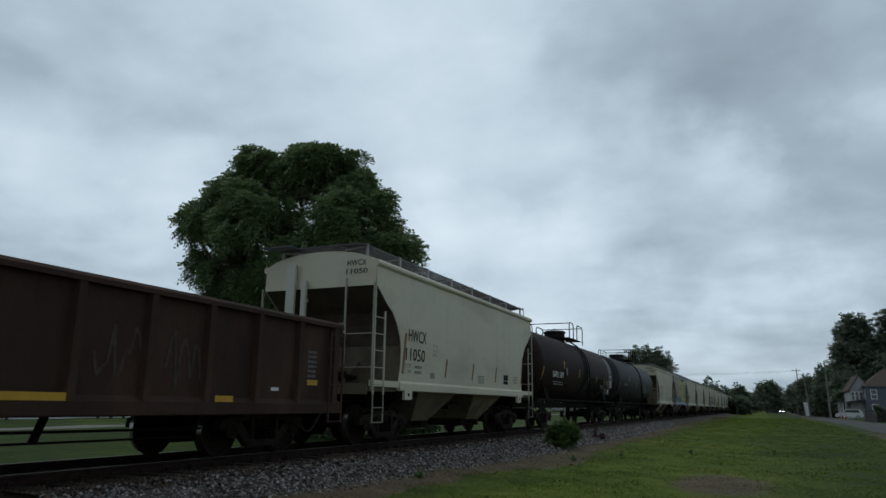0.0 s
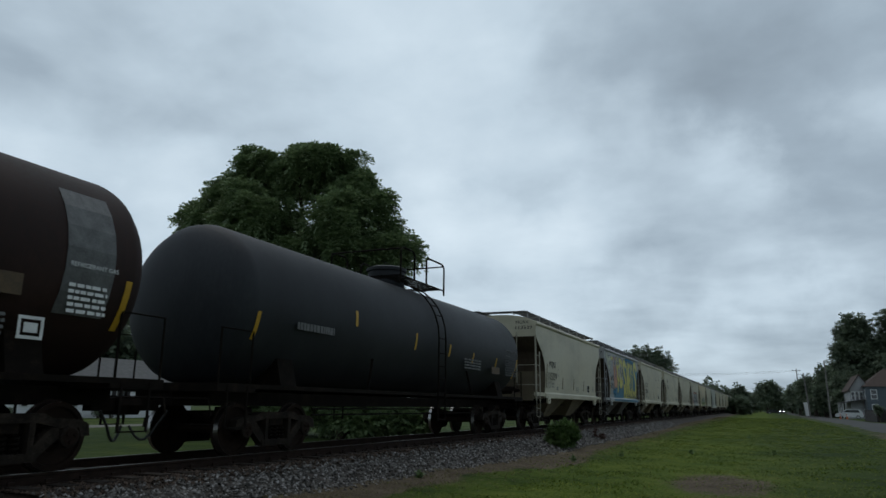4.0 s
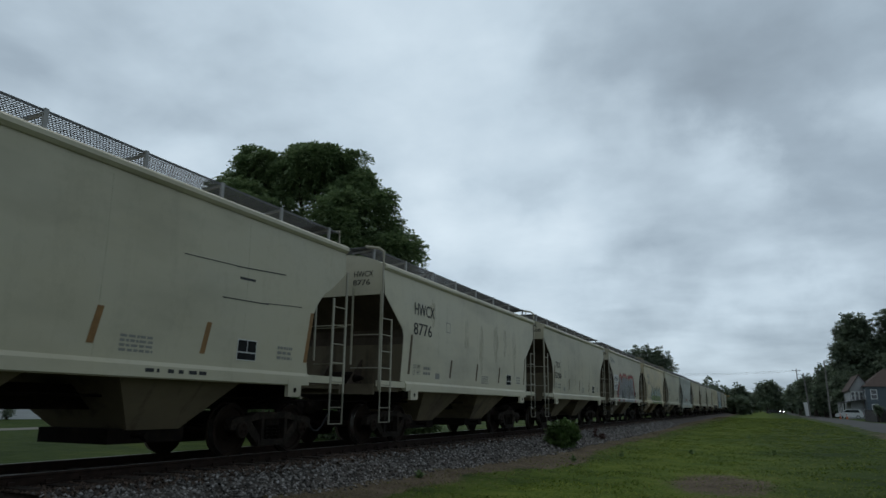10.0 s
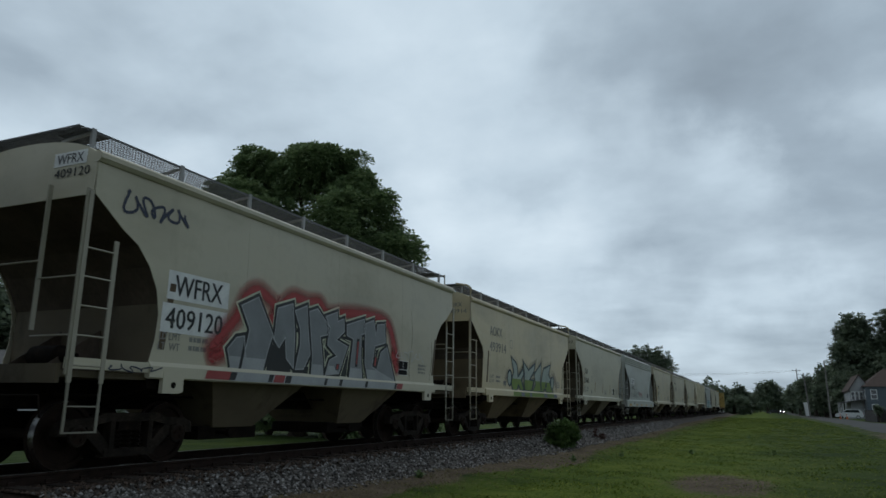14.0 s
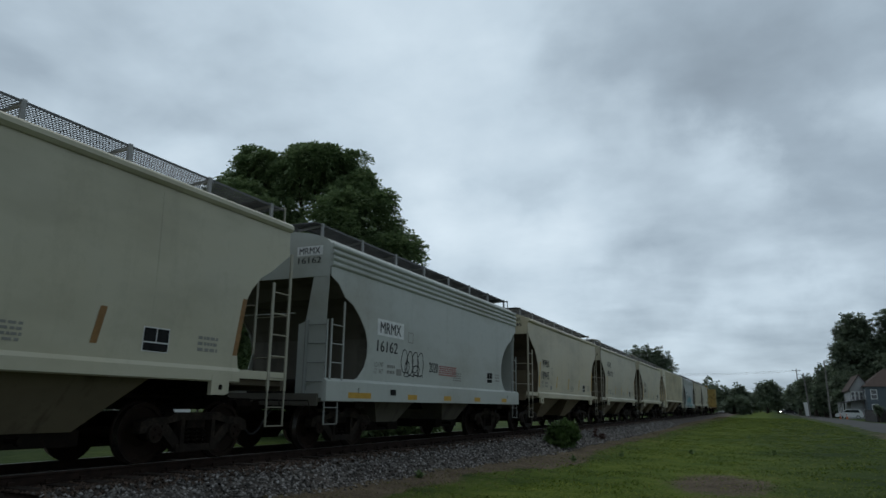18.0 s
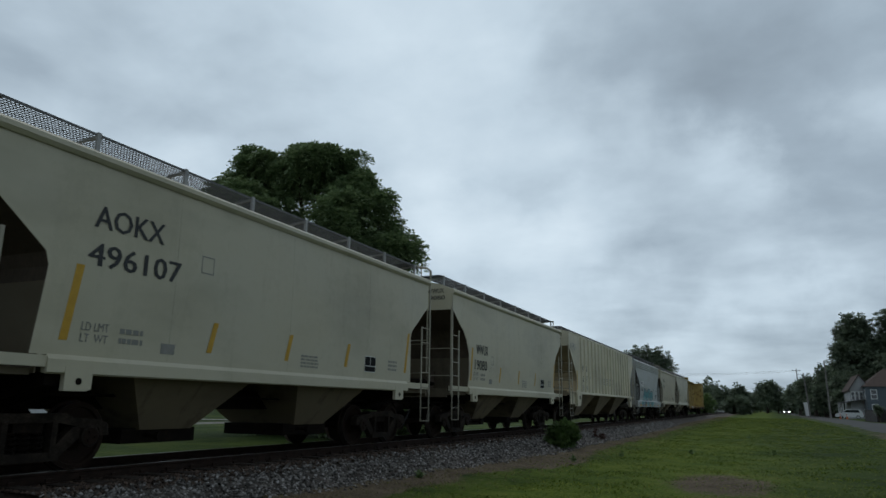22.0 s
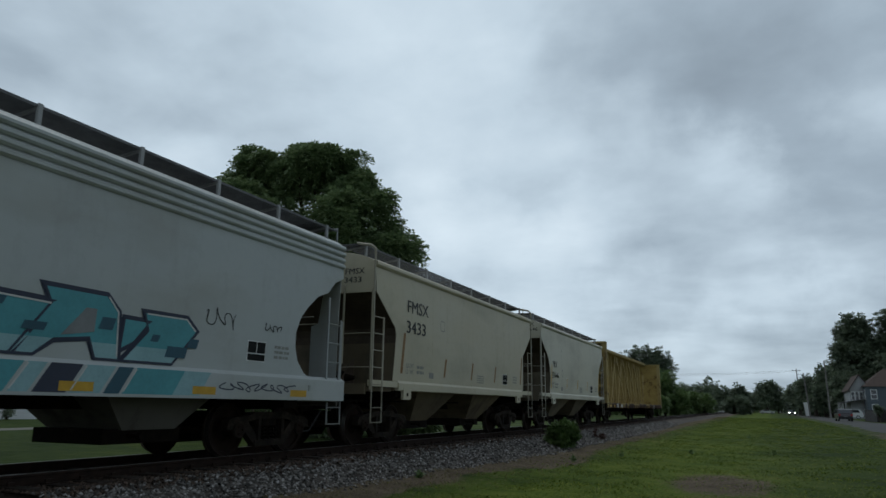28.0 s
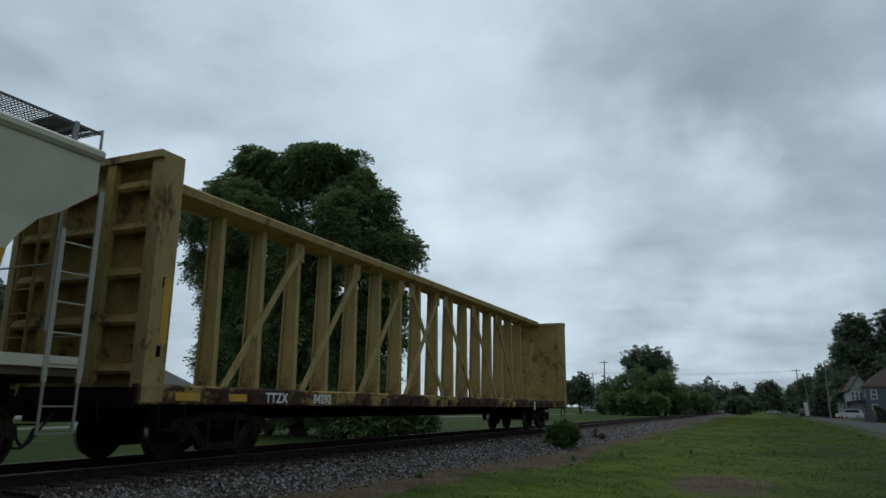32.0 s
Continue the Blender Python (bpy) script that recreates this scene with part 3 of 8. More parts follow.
def side_frame_mesh():
    me = Mesh()
    x0, x1 = 0.93, 1.09
    # journal boxes, arched top, V-shaped tension members, spring seat and columns
    me.prism([(-1.20, 0.46), (-1.17, 0.62), (-1.02, 0.68), (-0.62, 0.70), (-0.50, 0.76), (0.50, 0.76), (0.62, 0.70), (1.02, 0.68), (1.17, 0.62), (1.20, 0.46), (1.06, 0.46), (1.02, 0.57), (0.76, 0.57), (0.60, 0.60), (0.40, 0.64), (-0.40, 0.64), (-0.60, 0.60), (-0.76, 0.57), (-1.02, 0.57), (-1.06, 0.46)], x0, x1)
    for s in (-1, 1):
        me.prism([(s * 0.74, 0.58), (s * 0.74, 0.44), (s * 0.42, 0.17), (s * 0.30, 0.17), (s * 0.30, 0.26), (s * 0.62, 0.58)], x0 + 0.01, x1 - 0.01)
        me.prism([(s * 0.30, 0.20), (s * 0.38, 0.20), (s * 0.38, 0.66), (s * 0.30, 0.66)], x0 + 0.02, x1 + 0.015)
        me.lathe([(x1 - 0.02, 0.15), (x1 + 0.02, 0.14), (x1 + 0.03, 0.09)], 14, "x", (0, s * 0.889, 0.457))
    me.box(x0 + 0.005, x1 + 0.01, -0.45, 0.45, 0.16, 0.27)
    return me.data("side_frame", M_FRAME, True)


def spring_mesh():
    me = Mesh()
    for y in (0.0,):
        pts = [(1.01 + 0.06 * math.cos(a), y + 0.06 * math.sin(a), 0.27 + 0.25 * a / (2 * math.pi * 4)) for a in [2 * math.pi * 4 * i / 36 for i in range(37)]]
        me.tube(pts, 0.016, 5)
    return me.data("spring", M_STEEL, True)


WHEELSET, SIDE_FRAME, SPRINGS = wheelset_mesh(), side_frame_mesh(), spring_mesh()
# the upright plates behind the springs are added, a dark backing for the gaps
BOLSTER = Mesh().prism([(-1.05, 0.52), (-0.4, 0.42), (0.4, 0.42), (1.05, 0.52), (1.05, 0.66), (0.4, 0.74), (-0.4, 0.74), (-1.05, 0.66)], -0.2, 0.2, "y").box(-0.25, 0.25, -0.25, 0.25, 0.74, 0.84).box(0.84, 0.90, -0.32, 0.32, 0.22, 0.70).box(-0.90, -0.84, -0.32, 0.32, 0.22, 0.70).box(-0.8, 0.8, -0.62, -0.54, 0.38, 0.5).box(-0.8, 0.8, 0.54, 0.62, 0.38, 0.5).data("truck", M_STEEL)
WHEELS = {-1: [], 1: []}


def truck(car, y):
    t = part("truck", BOLSTER, None, car, "three-piece cast steel truck", at=(0, y, 0))
    for s in (-1, 1):
        part("side_frame", SIDE_FRAME, None, t, at=pose(0, 0, 0, 0, 0, 0 if s > 0 else 180))
        for a in (-0.18, 0.0, 0.18):
            part("spring", SPRINGS, None, t, at=pose(0, a, 0, 0, 0, 0 if s > 0 else 180))
        WHEELS[s].append(part("wheelset", WHEELSET, None, t, "steel wheels with polished treads on an axle", at=(0, s * 0.889, 0.457)))
    return t


def coupler(car, y, s, z=0.86):
    me = Mesh().box(-0.09, 0.09, min(y, y + s * 0.55), max(y, y + s * 0.55), z - 0.09, z + 0.09)
    me.prism([(-0.17, z - 0.15), (0.12, z - 0.15), (0.2, z), (0.12, z + 0.15), (-0.17, z + 0.15)], y + s * 0.45, y + s * 0.70, "y")
    part("coupler", me, M_STEEL, car, "dark cast knuckle coupler")
    pts = [(0.3, y, z - 0.08)] + [(0.3 - 0.2 * i / 6, y + s * (0.1 + 0.5 * i / 6), z - 0.15 - 0.4 * math.sin(math.pi * i / 7)) for i in range(1, 7)]
    part("air_hose", Mesh().tube(pts, 0.022, 6), M_RUBBER, car, "hanging black rubber air hose", True)
    part("uncoupling_lever", Mesh().tube([(0.1, y + s * 0.3, z + 0.1), (0.4, y + s * 0.25, z + 0.12), (1.35, y + s * 0.2, z + 0.12), (1.42, y + s * 0.2, z - 0.15)], 0.015, 5), M_STEEL, car)


def ladder(car, name, a, b, z0a, z1a, z0b, z1b, rungs, mat=None, color=None, w=0.05):
    """Two stiles over the points a and b (x, y), from z0 to z1, with round rungs between them."""
    me = Mesh().bar((*a, z0a), (*a, z1a), w, 0.025).bar((*b, z0b), (*b, z1b), w, 0.025)
    for z in rungs:
        me.tube([(*a, z), (*b, z)], 0.013, 5)
    return part(name, me, mat or M_PAINT, car, color=color)


def grating(me, x0, x1, y0, y1, z, along="y", pitch=0.055):
    """Open steel grating: bearing bars, cross bars and an edge."""
    t = 0.022
    if along == "y":
        for k in range(10):
            x = x0 + (x1 - x0) * k / 9
            me.box(x - 0.004, x + 0.004, y0, y1, z - (0.010 if k % 9 else 0.040), z)
        n = int((y1 - y0) / pitch)
        for i in range(n + 1):
            y = y0 + (y1 - y0) * i / n
            me.box(x0, x1, y - 0.007, y + 0.007, z - 0.009, z - 0.002)
    else:
        for k in range(9):
            y = y0 + (y1 - y0) * k / 8
            me.box(x0, x1, y - 0.006, y + 0.006, z - t, z)
        n = int((x1 - x0) / pitch)
        for i in range(n + 1):
            x = x0 + (x1 - x0) * i / n
            me.box(x - 0.009, x + 0.009, y0, y1, z - 0.020, z - 0.004)
    return me


def hopper(style):
    """A covered hopper car, empty of markings. Styles: round (curved side cut-outs), straight (angled cut-outs, corner posts bent over the roof),
    deep (deep side sill and ribbed eave), ribbed (long, three bays, side posts)."""
    car = thing("covered_hopper_car", "", "freight car")
    L = 8.95 if style == "ribbed" else 6.03
    ez = {"round": 4.15, "straight": 4.12, "deep": 4.18, "ribbed": 4.30}[style]      # eave
    pz = {"round": 3.62, "straight": 3.45, "deep": 3.50, "ribbed": 3.68}[style]      # lower edge of the end plate
    top = ez + (0.36 if style != "ribbed" else 0.22)
    sz0, sz1 = (0.98, 1.40) if style == "deep" else (1.50, 1.62) if style == "ribbed" else (1.24, 1.47)
    cut = {
        "round": [(0.0, pz), (0.50, 3.24), (0.78, 3.08), (1.02, 2.82), (1.20, 2.50), (1.28, 2.15), (1.27, 1.80), (1.20, sz1)],
        "straight": [(0.06, pz), (1.00, 2.72), (1.06, 2.55), (0.98, sz1)],
        "deep": [(0.0, pz), (0.30, 3.37), (0.56, 3.12), (0.90, 3.00), (1.20, 2.77), (1.44, 2.52), (1.57, 2.22), (1.56, 1.95), (1.46, 1.70), (1.22, 1.48), (1.0, sz1)],
        "ribbed": [(0.0, pz), (1.30, 2.50), (1.38, 2.3), (1.38, sz1)],
    }[style]
    half = [(-L, ez)] + [(-L + a, z) for a, z in cut]
    poly = half + [(-y, z) for y, z in reversed(half)]
    for s in (-1, 1):
        me = Mesh()
        if style in ("round", "straight", "deep"):
            # the sheet swells a little between eave and sill
            n = 25
            zs = [sz1 + (ez - sz1) * i / 10 for i in range(11)]
            def edge(z):
                for (a0, z0), (a1, z1) in zip([(0, ez)] + cut, cut):
                    if z1 - 1e-6 <= z <= z0 + 1e-6:
                        return a0 + (a1 - a0) * (z0 - z) / max(z0 - z1, 1e-6)
                return 0
            zs = sorted(set([round(z, 4) for z in zs] + [z for _, z in cut]))
            rows = []
            for z in zs:
                yl = -L + edge(z)
                bulge = 1.575 + 0.03 * math.sin(math.pi * (z - sz1) / (ez - sz1))
                rows.append([(s * bulge, yl + (-2 * yl) * k / n, z) for k in range(n + 1)])
            me.sheet(rows)
            inner = [[(s * (abs(p[0]) - 0.012), p[1], p[2]) for p in r] for r in rows]
            me.sheet(inner)
            me.sheet([[a[0] for a in rows], [b[0] for b in inner]])
            me.sheet([[a[-1] for a in rows], [b[-1] for b in inner]])
        else:
            me.prism(poly, s * 1.57, s * 1.585)
        side = part("side_sheet", me, M_PAINT, car, smooth=True)
        sill = Mesh()
        if style == "deep":
            sill.prism([(s * 1.55, sz0), (s * 1.66, sz0), (s * 1.66, sz1 - 0.03), (s * 1.58, sz1 + 0.03), (s * 1.55, sz1 + 0.03)], -L - 0.1, L + 0.1, "y")
            for y in (-L + 1.15, L - 1.15):
                sill.tube([(s * 1.66, y, 1.16), (s * 1.67, y, 1.26)], 0.03, 6)
        else:
            sill.prism([(s * 1.52, sz0 + 0.02), (s * 1.60, sz0), (s * 1.63, sz0 + 0.02), (s * 1.63, sz1 - 0.05), (s * 1.585, sz1 + 0.01), (s * 1.52, sz1)], -L + 1.2, L - 1.2, "y")
            for e in (-1, 1):
                a, b = sorted((e * (L + 0.08), e * (L - 1.2)))
                sill.box(min(s * 1.50, s * 1.60), max(s * 1.50, s * 1.60), a, b, sz0 + 0.08, sz1 - 0.01)
        part("side_sill", sill, M_PAINT, car)
        for e in (-1, 1):
            y = e * (L - (1.65 if style != "ribbed" else 2.0))
            j = Mesh().prism([(y - 0.2, sz0 + 0.1), (y + 0.2, sz0 + 0.1), (y + 0.2, sz0 - 0.17), (y + 0.12, sz0 - 0.2), (y - 0.2, sz0 - 0.2)], s * 1.56, s * 1.635)
            if style == "ribbed":
                a, b = e * (L - 1.28), e * (L - 2.22)
                pad = part("jacking_pad", Mesh().prism([(a, 1.62), (b, 1.62), (b - e * -0.32, 0.98), (a, 0.94)], s * 1.50, s * 1.640), M_PAINT, car)
                part("jacking_hole", Mesh().lathe([(s * 1.636, 0.095), (s * 1.646, 0.095), (s * 1.646, 0.0001)], 16, "x", (0, e * (L - 1.72), 1.36)), M_STEEL, pad)
            elif style != "deep":
                pad = part("jacking_pad", j, M_PAINT, car)
                part("jacking_hole", Mesh().lathe([(s * 1.630, 0.045), (s * 1.642, 0.045), (s * 1.642, 0.0001)], 12, "x", (0, y, sz0 - 0.08)), M_STEEL, pad)
        # eave
        eave = Mesh()
        if style == "deep":
            for k in range(4):
                z = ez - 0.42 + 0.13 * k
                part("eave_rib", Mesh().tube([(s * 1.585, -L, z), (s * 1.585, L, z)], 0.055, 8), M_PAINT, car, smooth=True)
        else:
            eave.tube([(s * 1.565, -L - 0.02, ez), (s * 1.565, L + 0.02, ez)], 0.085 if style != "ribbed" else 0.045, 8)
        if style != "deep":
            part("eave_rail", eave, M_PAINT, car, smooth=True)
        if style == "ribbed":
            rib = Mesh().prism([(s * 1.585, -0.05), (s * 1.66, -0.035), (s * 1.66, 0.035), (s * 1.585, 0.05)], sz1 + 0.02, ez - 0.08, "z").data("side_post", M_PAINT)
            for k in range(1, 18):
                y = -L + 1.42 + (2 * L - 2.84) * k / 18
                part("side_post", rib, None, car, at=(0, y, 0))
    # roof
    arch = [(1.57 * math.sin(a), ez + (top - ez) * (math.cos(a) - math.cos(1.45)) / (1 - math.cos(1.45))) for a in [-1.45 + 2.9 * i / 14 for i in range(15)]]
    arch = [(x / math.sin(1.45), z) for x, z in arch]
    part("roof", Mesh().prism(arch, -L, L, "y"), M_PAINT, car, smooth=True)
    part("hatch_cover", Mesh().prism([(-0.36, top - 0.06), (0.36, top - 0.06), (0.33, top + 0.06), (0.1, top + 0.10), (-0.1, top + 0.10), (-0.33, top + 0.06)], -L + 0.8, L - 0.8, "y"), M_PAINT_DIRTY_DIM, car)
    # running boards
    bz = top + (0.13 if style != "ribbed" else 0.07)
    for s in (-1, 1):
        a, b = sorted((s * 0.62, s * 1.20))
        me = Mesh()
        grating(me, a, b, -L + 0.05, L + 0.28, bz, pitch=0.055 if style != "deep" else 0.021)
        part("running_board", me, M_GRATE, car, "galvanised open grating")
        n = 12 if style == "ribbed" else 8
        for k in range(n):
            y = -L + 0.15 + (2 * L - 0.3) * k / (n - 1)
            part("board_bracket", Mesh().box(min(s * 1.19, s * 1.235), max(s * 1.19, s * 1.235), y - 0.032, y + 0.032, ez + 0.10, bz + 0.01).bar((s * 1.2, y, bz - 0.04), (s * 0.6, y, bz - 0.1), 0.04), M_BRACKET, car)
    for e in (-1, 1):
        a, b = sorted((e * (L - 0.45), e * (L + 0.08)))
        part("end_running_board", grating(Mesh(), -1.2, 1.2, a, b, bz - 0.005, "x"), M_GRATE, car, "galvanised open grating")
        if e < 0:
            part("end_running_board", grating(Mesh(), -1.45, -0.62, -L - 0.42, -L + 0.06, bz, "x"), M_GRATE, car, "galvanised open grating")
        y = e * (L + 0.26)
        for s in (-1, 1) if e > 0 else ():
            part("roof_handrail", Mesh().tube([(s * 1.22, y, ez + 0.05), (s * 1.22, y, bz + 0.02), (s * 0.6, y, bz + 0.02)], 0.022, 6), M_PAINT, car)
    for e in (-1, 1):
        ye = e * L
        plate = [(-1.56, pz), (1.56, pz)] + [(x, z) for x, z in reversed(arch)]
        a, b = sorted((ye - e * 0.004, ye + e * 0.012))
        part("end_plate", Mesh().prism(plate, a, b, "y"), M_PAINT, car)
        # slope sheet behind the ends: it meets the edge of the cut-out and ends on the upright bulkhead
        deepest = max(a for a, z in cut) + 0.03
        run_in = [(a + 0.03, z) for a, z in cut if z > 2.25]
        zt = min(z for a, z in run_in) - 0.18
        run_in = [(0.0, pz + 0.02)] + run_in + [(deepest, zt)]
        prof = [(ye - e * a, z) for a, z in run_in] + [(ye - e * (a + 0.02), z + 0.02) for a, z in reversed(run_in)]
        # deep and ribbed ends: body colour with shade worked into it
        part("slope_sheet", Mesh().prism(prof, -1.565, 1.565, "x"), M_GRIME if style in ("round", "straight") else M_PAINT_DIRTY_DIM, car, "sloping end sheet under brown grime" if style in ("round", "straight") else "sloping end sheet in body colour, shade in its paint")
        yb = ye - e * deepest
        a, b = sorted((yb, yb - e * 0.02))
        part("end_bulkhead", Mesh().box(-1.55, 1.55, a, b, sz0, zt), M_PAINT_DIRTY_DIM, car)
        if style == "deep":
            for q in (-1, 1):
                panel = [(q * 0.85, sz0), (q * 0.85, 2.52), (q * 1.02, 2.58), (q * 1.16, pz), (q * 1.55, pz), (q * 1.52, 2.55), (q * 1.52, sz0)]
                part("corner_panel", Mesh().prism(panel, *sorted((ye, ye - e * 0.012)), "y"), M_PAINT, car, "pale steel panel beside the ladder")
        else:
            for x in (-0.42, 0.42):
                # gussets in the brown grime colour, standing in for their shade
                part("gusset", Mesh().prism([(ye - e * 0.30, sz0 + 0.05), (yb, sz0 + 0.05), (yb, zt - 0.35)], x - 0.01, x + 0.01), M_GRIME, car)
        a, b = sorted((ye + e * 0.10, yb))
        part("end_platform", Mesh().box(-1.48, 1.48, a, b, sz0 - 0.02, sz0 + 0.06).box(-1.48, 1.48, *sorted((ye + e * 0.10, ye + e * 0.16)), sz0 - 0.10, sz0 + 0.14), M_PAINT_DIRTY_DIM, car)
        if style == "ribbed":
            for q in (-1, 1):
                part("end_skirt", Mesh().box(*sorted((q * 1.46, q * 1.50)), *sorted((ye - e * 0.42, ye - e * 1.28)), 1.04, 1.58), M_PAINT, car, "flat pale skirt plate above the truck")
        # body bolster above the truck
        yt = e * (L - 1.48) if style != "ribbed" else e * (L - 1.62)
        part("body_bolster", Mesh().prism([(-1.5, sz0 + 0.02), (1.5, sz0 + 0.02), (1.5, sz0 - 0.14), (0.4, 0.84), (-0.4, 0.84), (-1.5, sz0 - 0.14)], yt - 0.2, yt + 0.2, "y"), M_STEEL, car)
        truck(car, yt)
        coupler(car, e * (L + 0.05), e)
        # ladders on both corners
        for s in (-1, 1):
            x = s * 1.60
            y0, y1 = e * (L + 0.06), e * (L - 0.42)
            steps = [0.60 + 0.38 * k for k in range(7)]
            if style == "straight":
                lad = ladder(car, "side_ladder", (x, y0), (x, y1), sz0 - 0.05, ez + 0.28, sz0 - 0.05, 2.9, steps[2:])
                part("grab_rail", Mesh().tube([(x, y0, ez + 0.2), (x, y0, ez + 0.33), (x - s * 0.12, y0, ez + 0.42), (x - s * 0.5, y0, bz)], 0.035, 6), M_PAINT, lad)
            elif style == "deep":
                ladder(car, "side_ladder", (x + s * 0.02, y0 - e * 0.12), (x + s * 0.02, y1 - e * 0.1), sz0, 2.62, sz0, 3.02, steps[2:6])
                part("corner_post", Mesh().bar((s * 1.1, y0, sz0), (s * 1.1, y0, 2.6), 0.10, 0.03), M_PAINT, car)
            else:
                ladder(car, "side_ladder", (x, y0), (x, y1), sz0 - 0.1, pz + 0.02, sz0 - 0.1, 3.05, steps[2:], w=0.065)
            stir = Mesh().bar((x, y0, sz0), (x, y0, 0.52), 0.035, 0.02).bar((x, y1, sz0), (x, y1, 0.52), 0.035, 0.02).bar((x, y0, 0.53), (x, y1, 0.53), 0.035, 0.02).tube([(x, y0, 0.85), (x, y1, 0.85)], 0.012, 5)
            part("stirrup_step", stir, M_PAINT, car)
            if style != "deep":
                ladder(car, "end_ladder", (x - s * 0.02, y0 + e * 0.03), (s * 0.82, y0 + e * 0.03), sz0, pz + 0.05, 1.82 if style != "ribbed" else sz0, pz + 0.18, steps[3:6:2] if style != "ribbed" else steps[3:], w=0.06)
            else:
                ladder(car, "end_ladder", (x - s * 0.02, y0 - e * 0.02), (s * 1.1, y0 - e * 0.02), sz0, 2.6, sz0, 2.6, steps[2:6])
        part("crossover_rail", Mesh().tube([(-0.82, ye + e * 0.10, 2.74), (0.82, ye + e * 0.10, 2.74)], 0.014, 5), M_PAINT, car)
        if e < 0 or style == "straight":
            cyl = Mesh().lathe([(-0.42, 0.0001), (-0.42, 0.16), (0.1, 0.16), (0.16, 0.1), (0.42, 0.04), (0.42, 0.0001)], 14, "x", (0.25 * s, ye - e * 0.75, sz0 + 0.30))
            part("brake_cylinder", cyl, M_STEEL, car, "grimy air brake cylinder", True)
    # bays
    centres = (-2.02, 1.92) if style != "ribbed" else (-4.6, 0.0, 4.6)
    span = 1.42 if style != "ribbed" else 1.75
    for c in centres:
        x1, y1, z1, x0, y0, z0 = 1.50, span, sz1 - 0.05, 0.80, 0.52, 0.50
        if style == "deep":
            x1, z1 = 1.2, 1.35
        vs = [(sx * x1, c + sy * y1, z1) for sx, sy in ((-1, -1), (1, -1), (1, 1), (-1, 1))] + [(sx * x0, c + sy * y0, z0) for sx, sy in ((-1, -1), (1, -1), (1, 1), (-1, 1))]
        bay = part("hopper_bay", Mesh().add(vs, [(0, 1, 5, 4), (1, 2, 6, 5), (2, 3, 7, 6), (3, 0, 4, 7), (4, 5, 6, 7)]), M_PAINT_DIRTY_DIM, car, "grimy tapering discharge bay, shade in its paint")
        gate = Mesh().box(-0.74, 0.74, c - 0.80, c + 0.70, 0.30, 0.52)
        gate.tube([(-1.05, c - 0.35, 0.42), (1.05, c - 0.35, 0.42)], 0.035, 8).lathe([(0.98, 0.075), (1.06, 0.075), (1.06, 0.0001)], 8, "x", (0, c - 0.35, 0.42))
        part("outlet_gate", gate, M_STEEL, bay)
        # caked residue on the slope of the bay
        up, out = Vector((x1 - x0, 0, z1 - z0)).normalized(), Vector((z1 - z0, 0, x0 - x1)).normalized()
        mid = Vector(((x0 + x1) / 2 - 0.02, c + 0.05, (z0 + z1) / 2))
        def ring(r, h):
            return [mid + out * h + up * (r * 0.8 * math.sin(a) * (1 + 0.25 * math.sin(3 * a + c))) + Vector((0, r * 1.25 * math.cos(a) * (1 + 0.3 * math.sin(2 * a + 1.3 * c)), 0)) for a in [math.pi * i / 9 for i in range(18)]]
        cover = Mesh().sheet([ring(r, h) + ring(r, h)[:1] for r, h in ((0.2, -0.003), (0.19, 0.005), (0.05, 0.006), (0.001, 0.006))])
        if style != "deep":
            part("residue_cake", cover, M_GRIME, bay, "dark caked oily residue")
    part("centre_sill", Mesh().box(-0.33, 0.33, -L - 0.05, L + 0.05, 0.80, 1.16), M_STEEL, car)
    part("brake_pipe", Mesh().tube([(0.75, -L + 0.4, 1.0), (0.75, L - 0.4, 1.0)], 0.022, 6), M_STEEL, car)
    return car


PROTOS = {}


def hopper_car(style, centre, color, label):
    """The car of that style; the first of each style is built, the others are copied from it."""
    if style not in PROTOS:
        PROTOS[style] = hopper(style)
        car = PROTOS[style]
    else:
        had = len(bpy.data.objects)
        car = copy_thing(PROTOS[style], Matrix.Identity(4))
        for o in car.children_recursive:
            if o.name.startswith("wheelset"):
                WHEELS[1 if o.matrix_basis.translation.y > 0 else -1].append(o)
    color = (color[0] * 1.16, color[1] * 1.09, color[2] * 0.93)
    for o in car.children_recursive:
        o.color = (*color, 1)
        if o.name.split(".")[0] in ("side_ladder", "end_ladder", "stirrup_step", "crossover_rail", "corner_post", "grab_rail", "roof_handrail"):
            o.color = (color[0] * 0.60, color[1] * 0.60, color[2] * 0.62, 1)
        if o.name.startswith("stirrup_step"):
            o.color = (color[0] * 0.36, color[1] * 0.36, color[2] * 0.37, 1)
        # shade put into the paint part by part; the ribbed bulkhead is lifted instead
        if o.data.materials[0] == M_PAINT_DIRTY_DIM:
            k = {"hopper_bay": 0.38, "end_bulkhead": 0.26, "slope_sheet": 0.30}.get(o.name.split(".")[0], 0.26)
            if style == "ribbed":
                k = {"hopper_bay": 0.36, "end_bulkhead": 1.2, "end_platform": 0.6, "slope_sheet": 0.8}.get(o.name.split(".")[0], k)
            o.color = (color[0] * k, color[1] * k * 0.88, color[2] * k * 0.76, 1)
    tagged(car, label, group="cars of the passing freight train")
    CARS.append((car, centre))
    return car


CARS = []


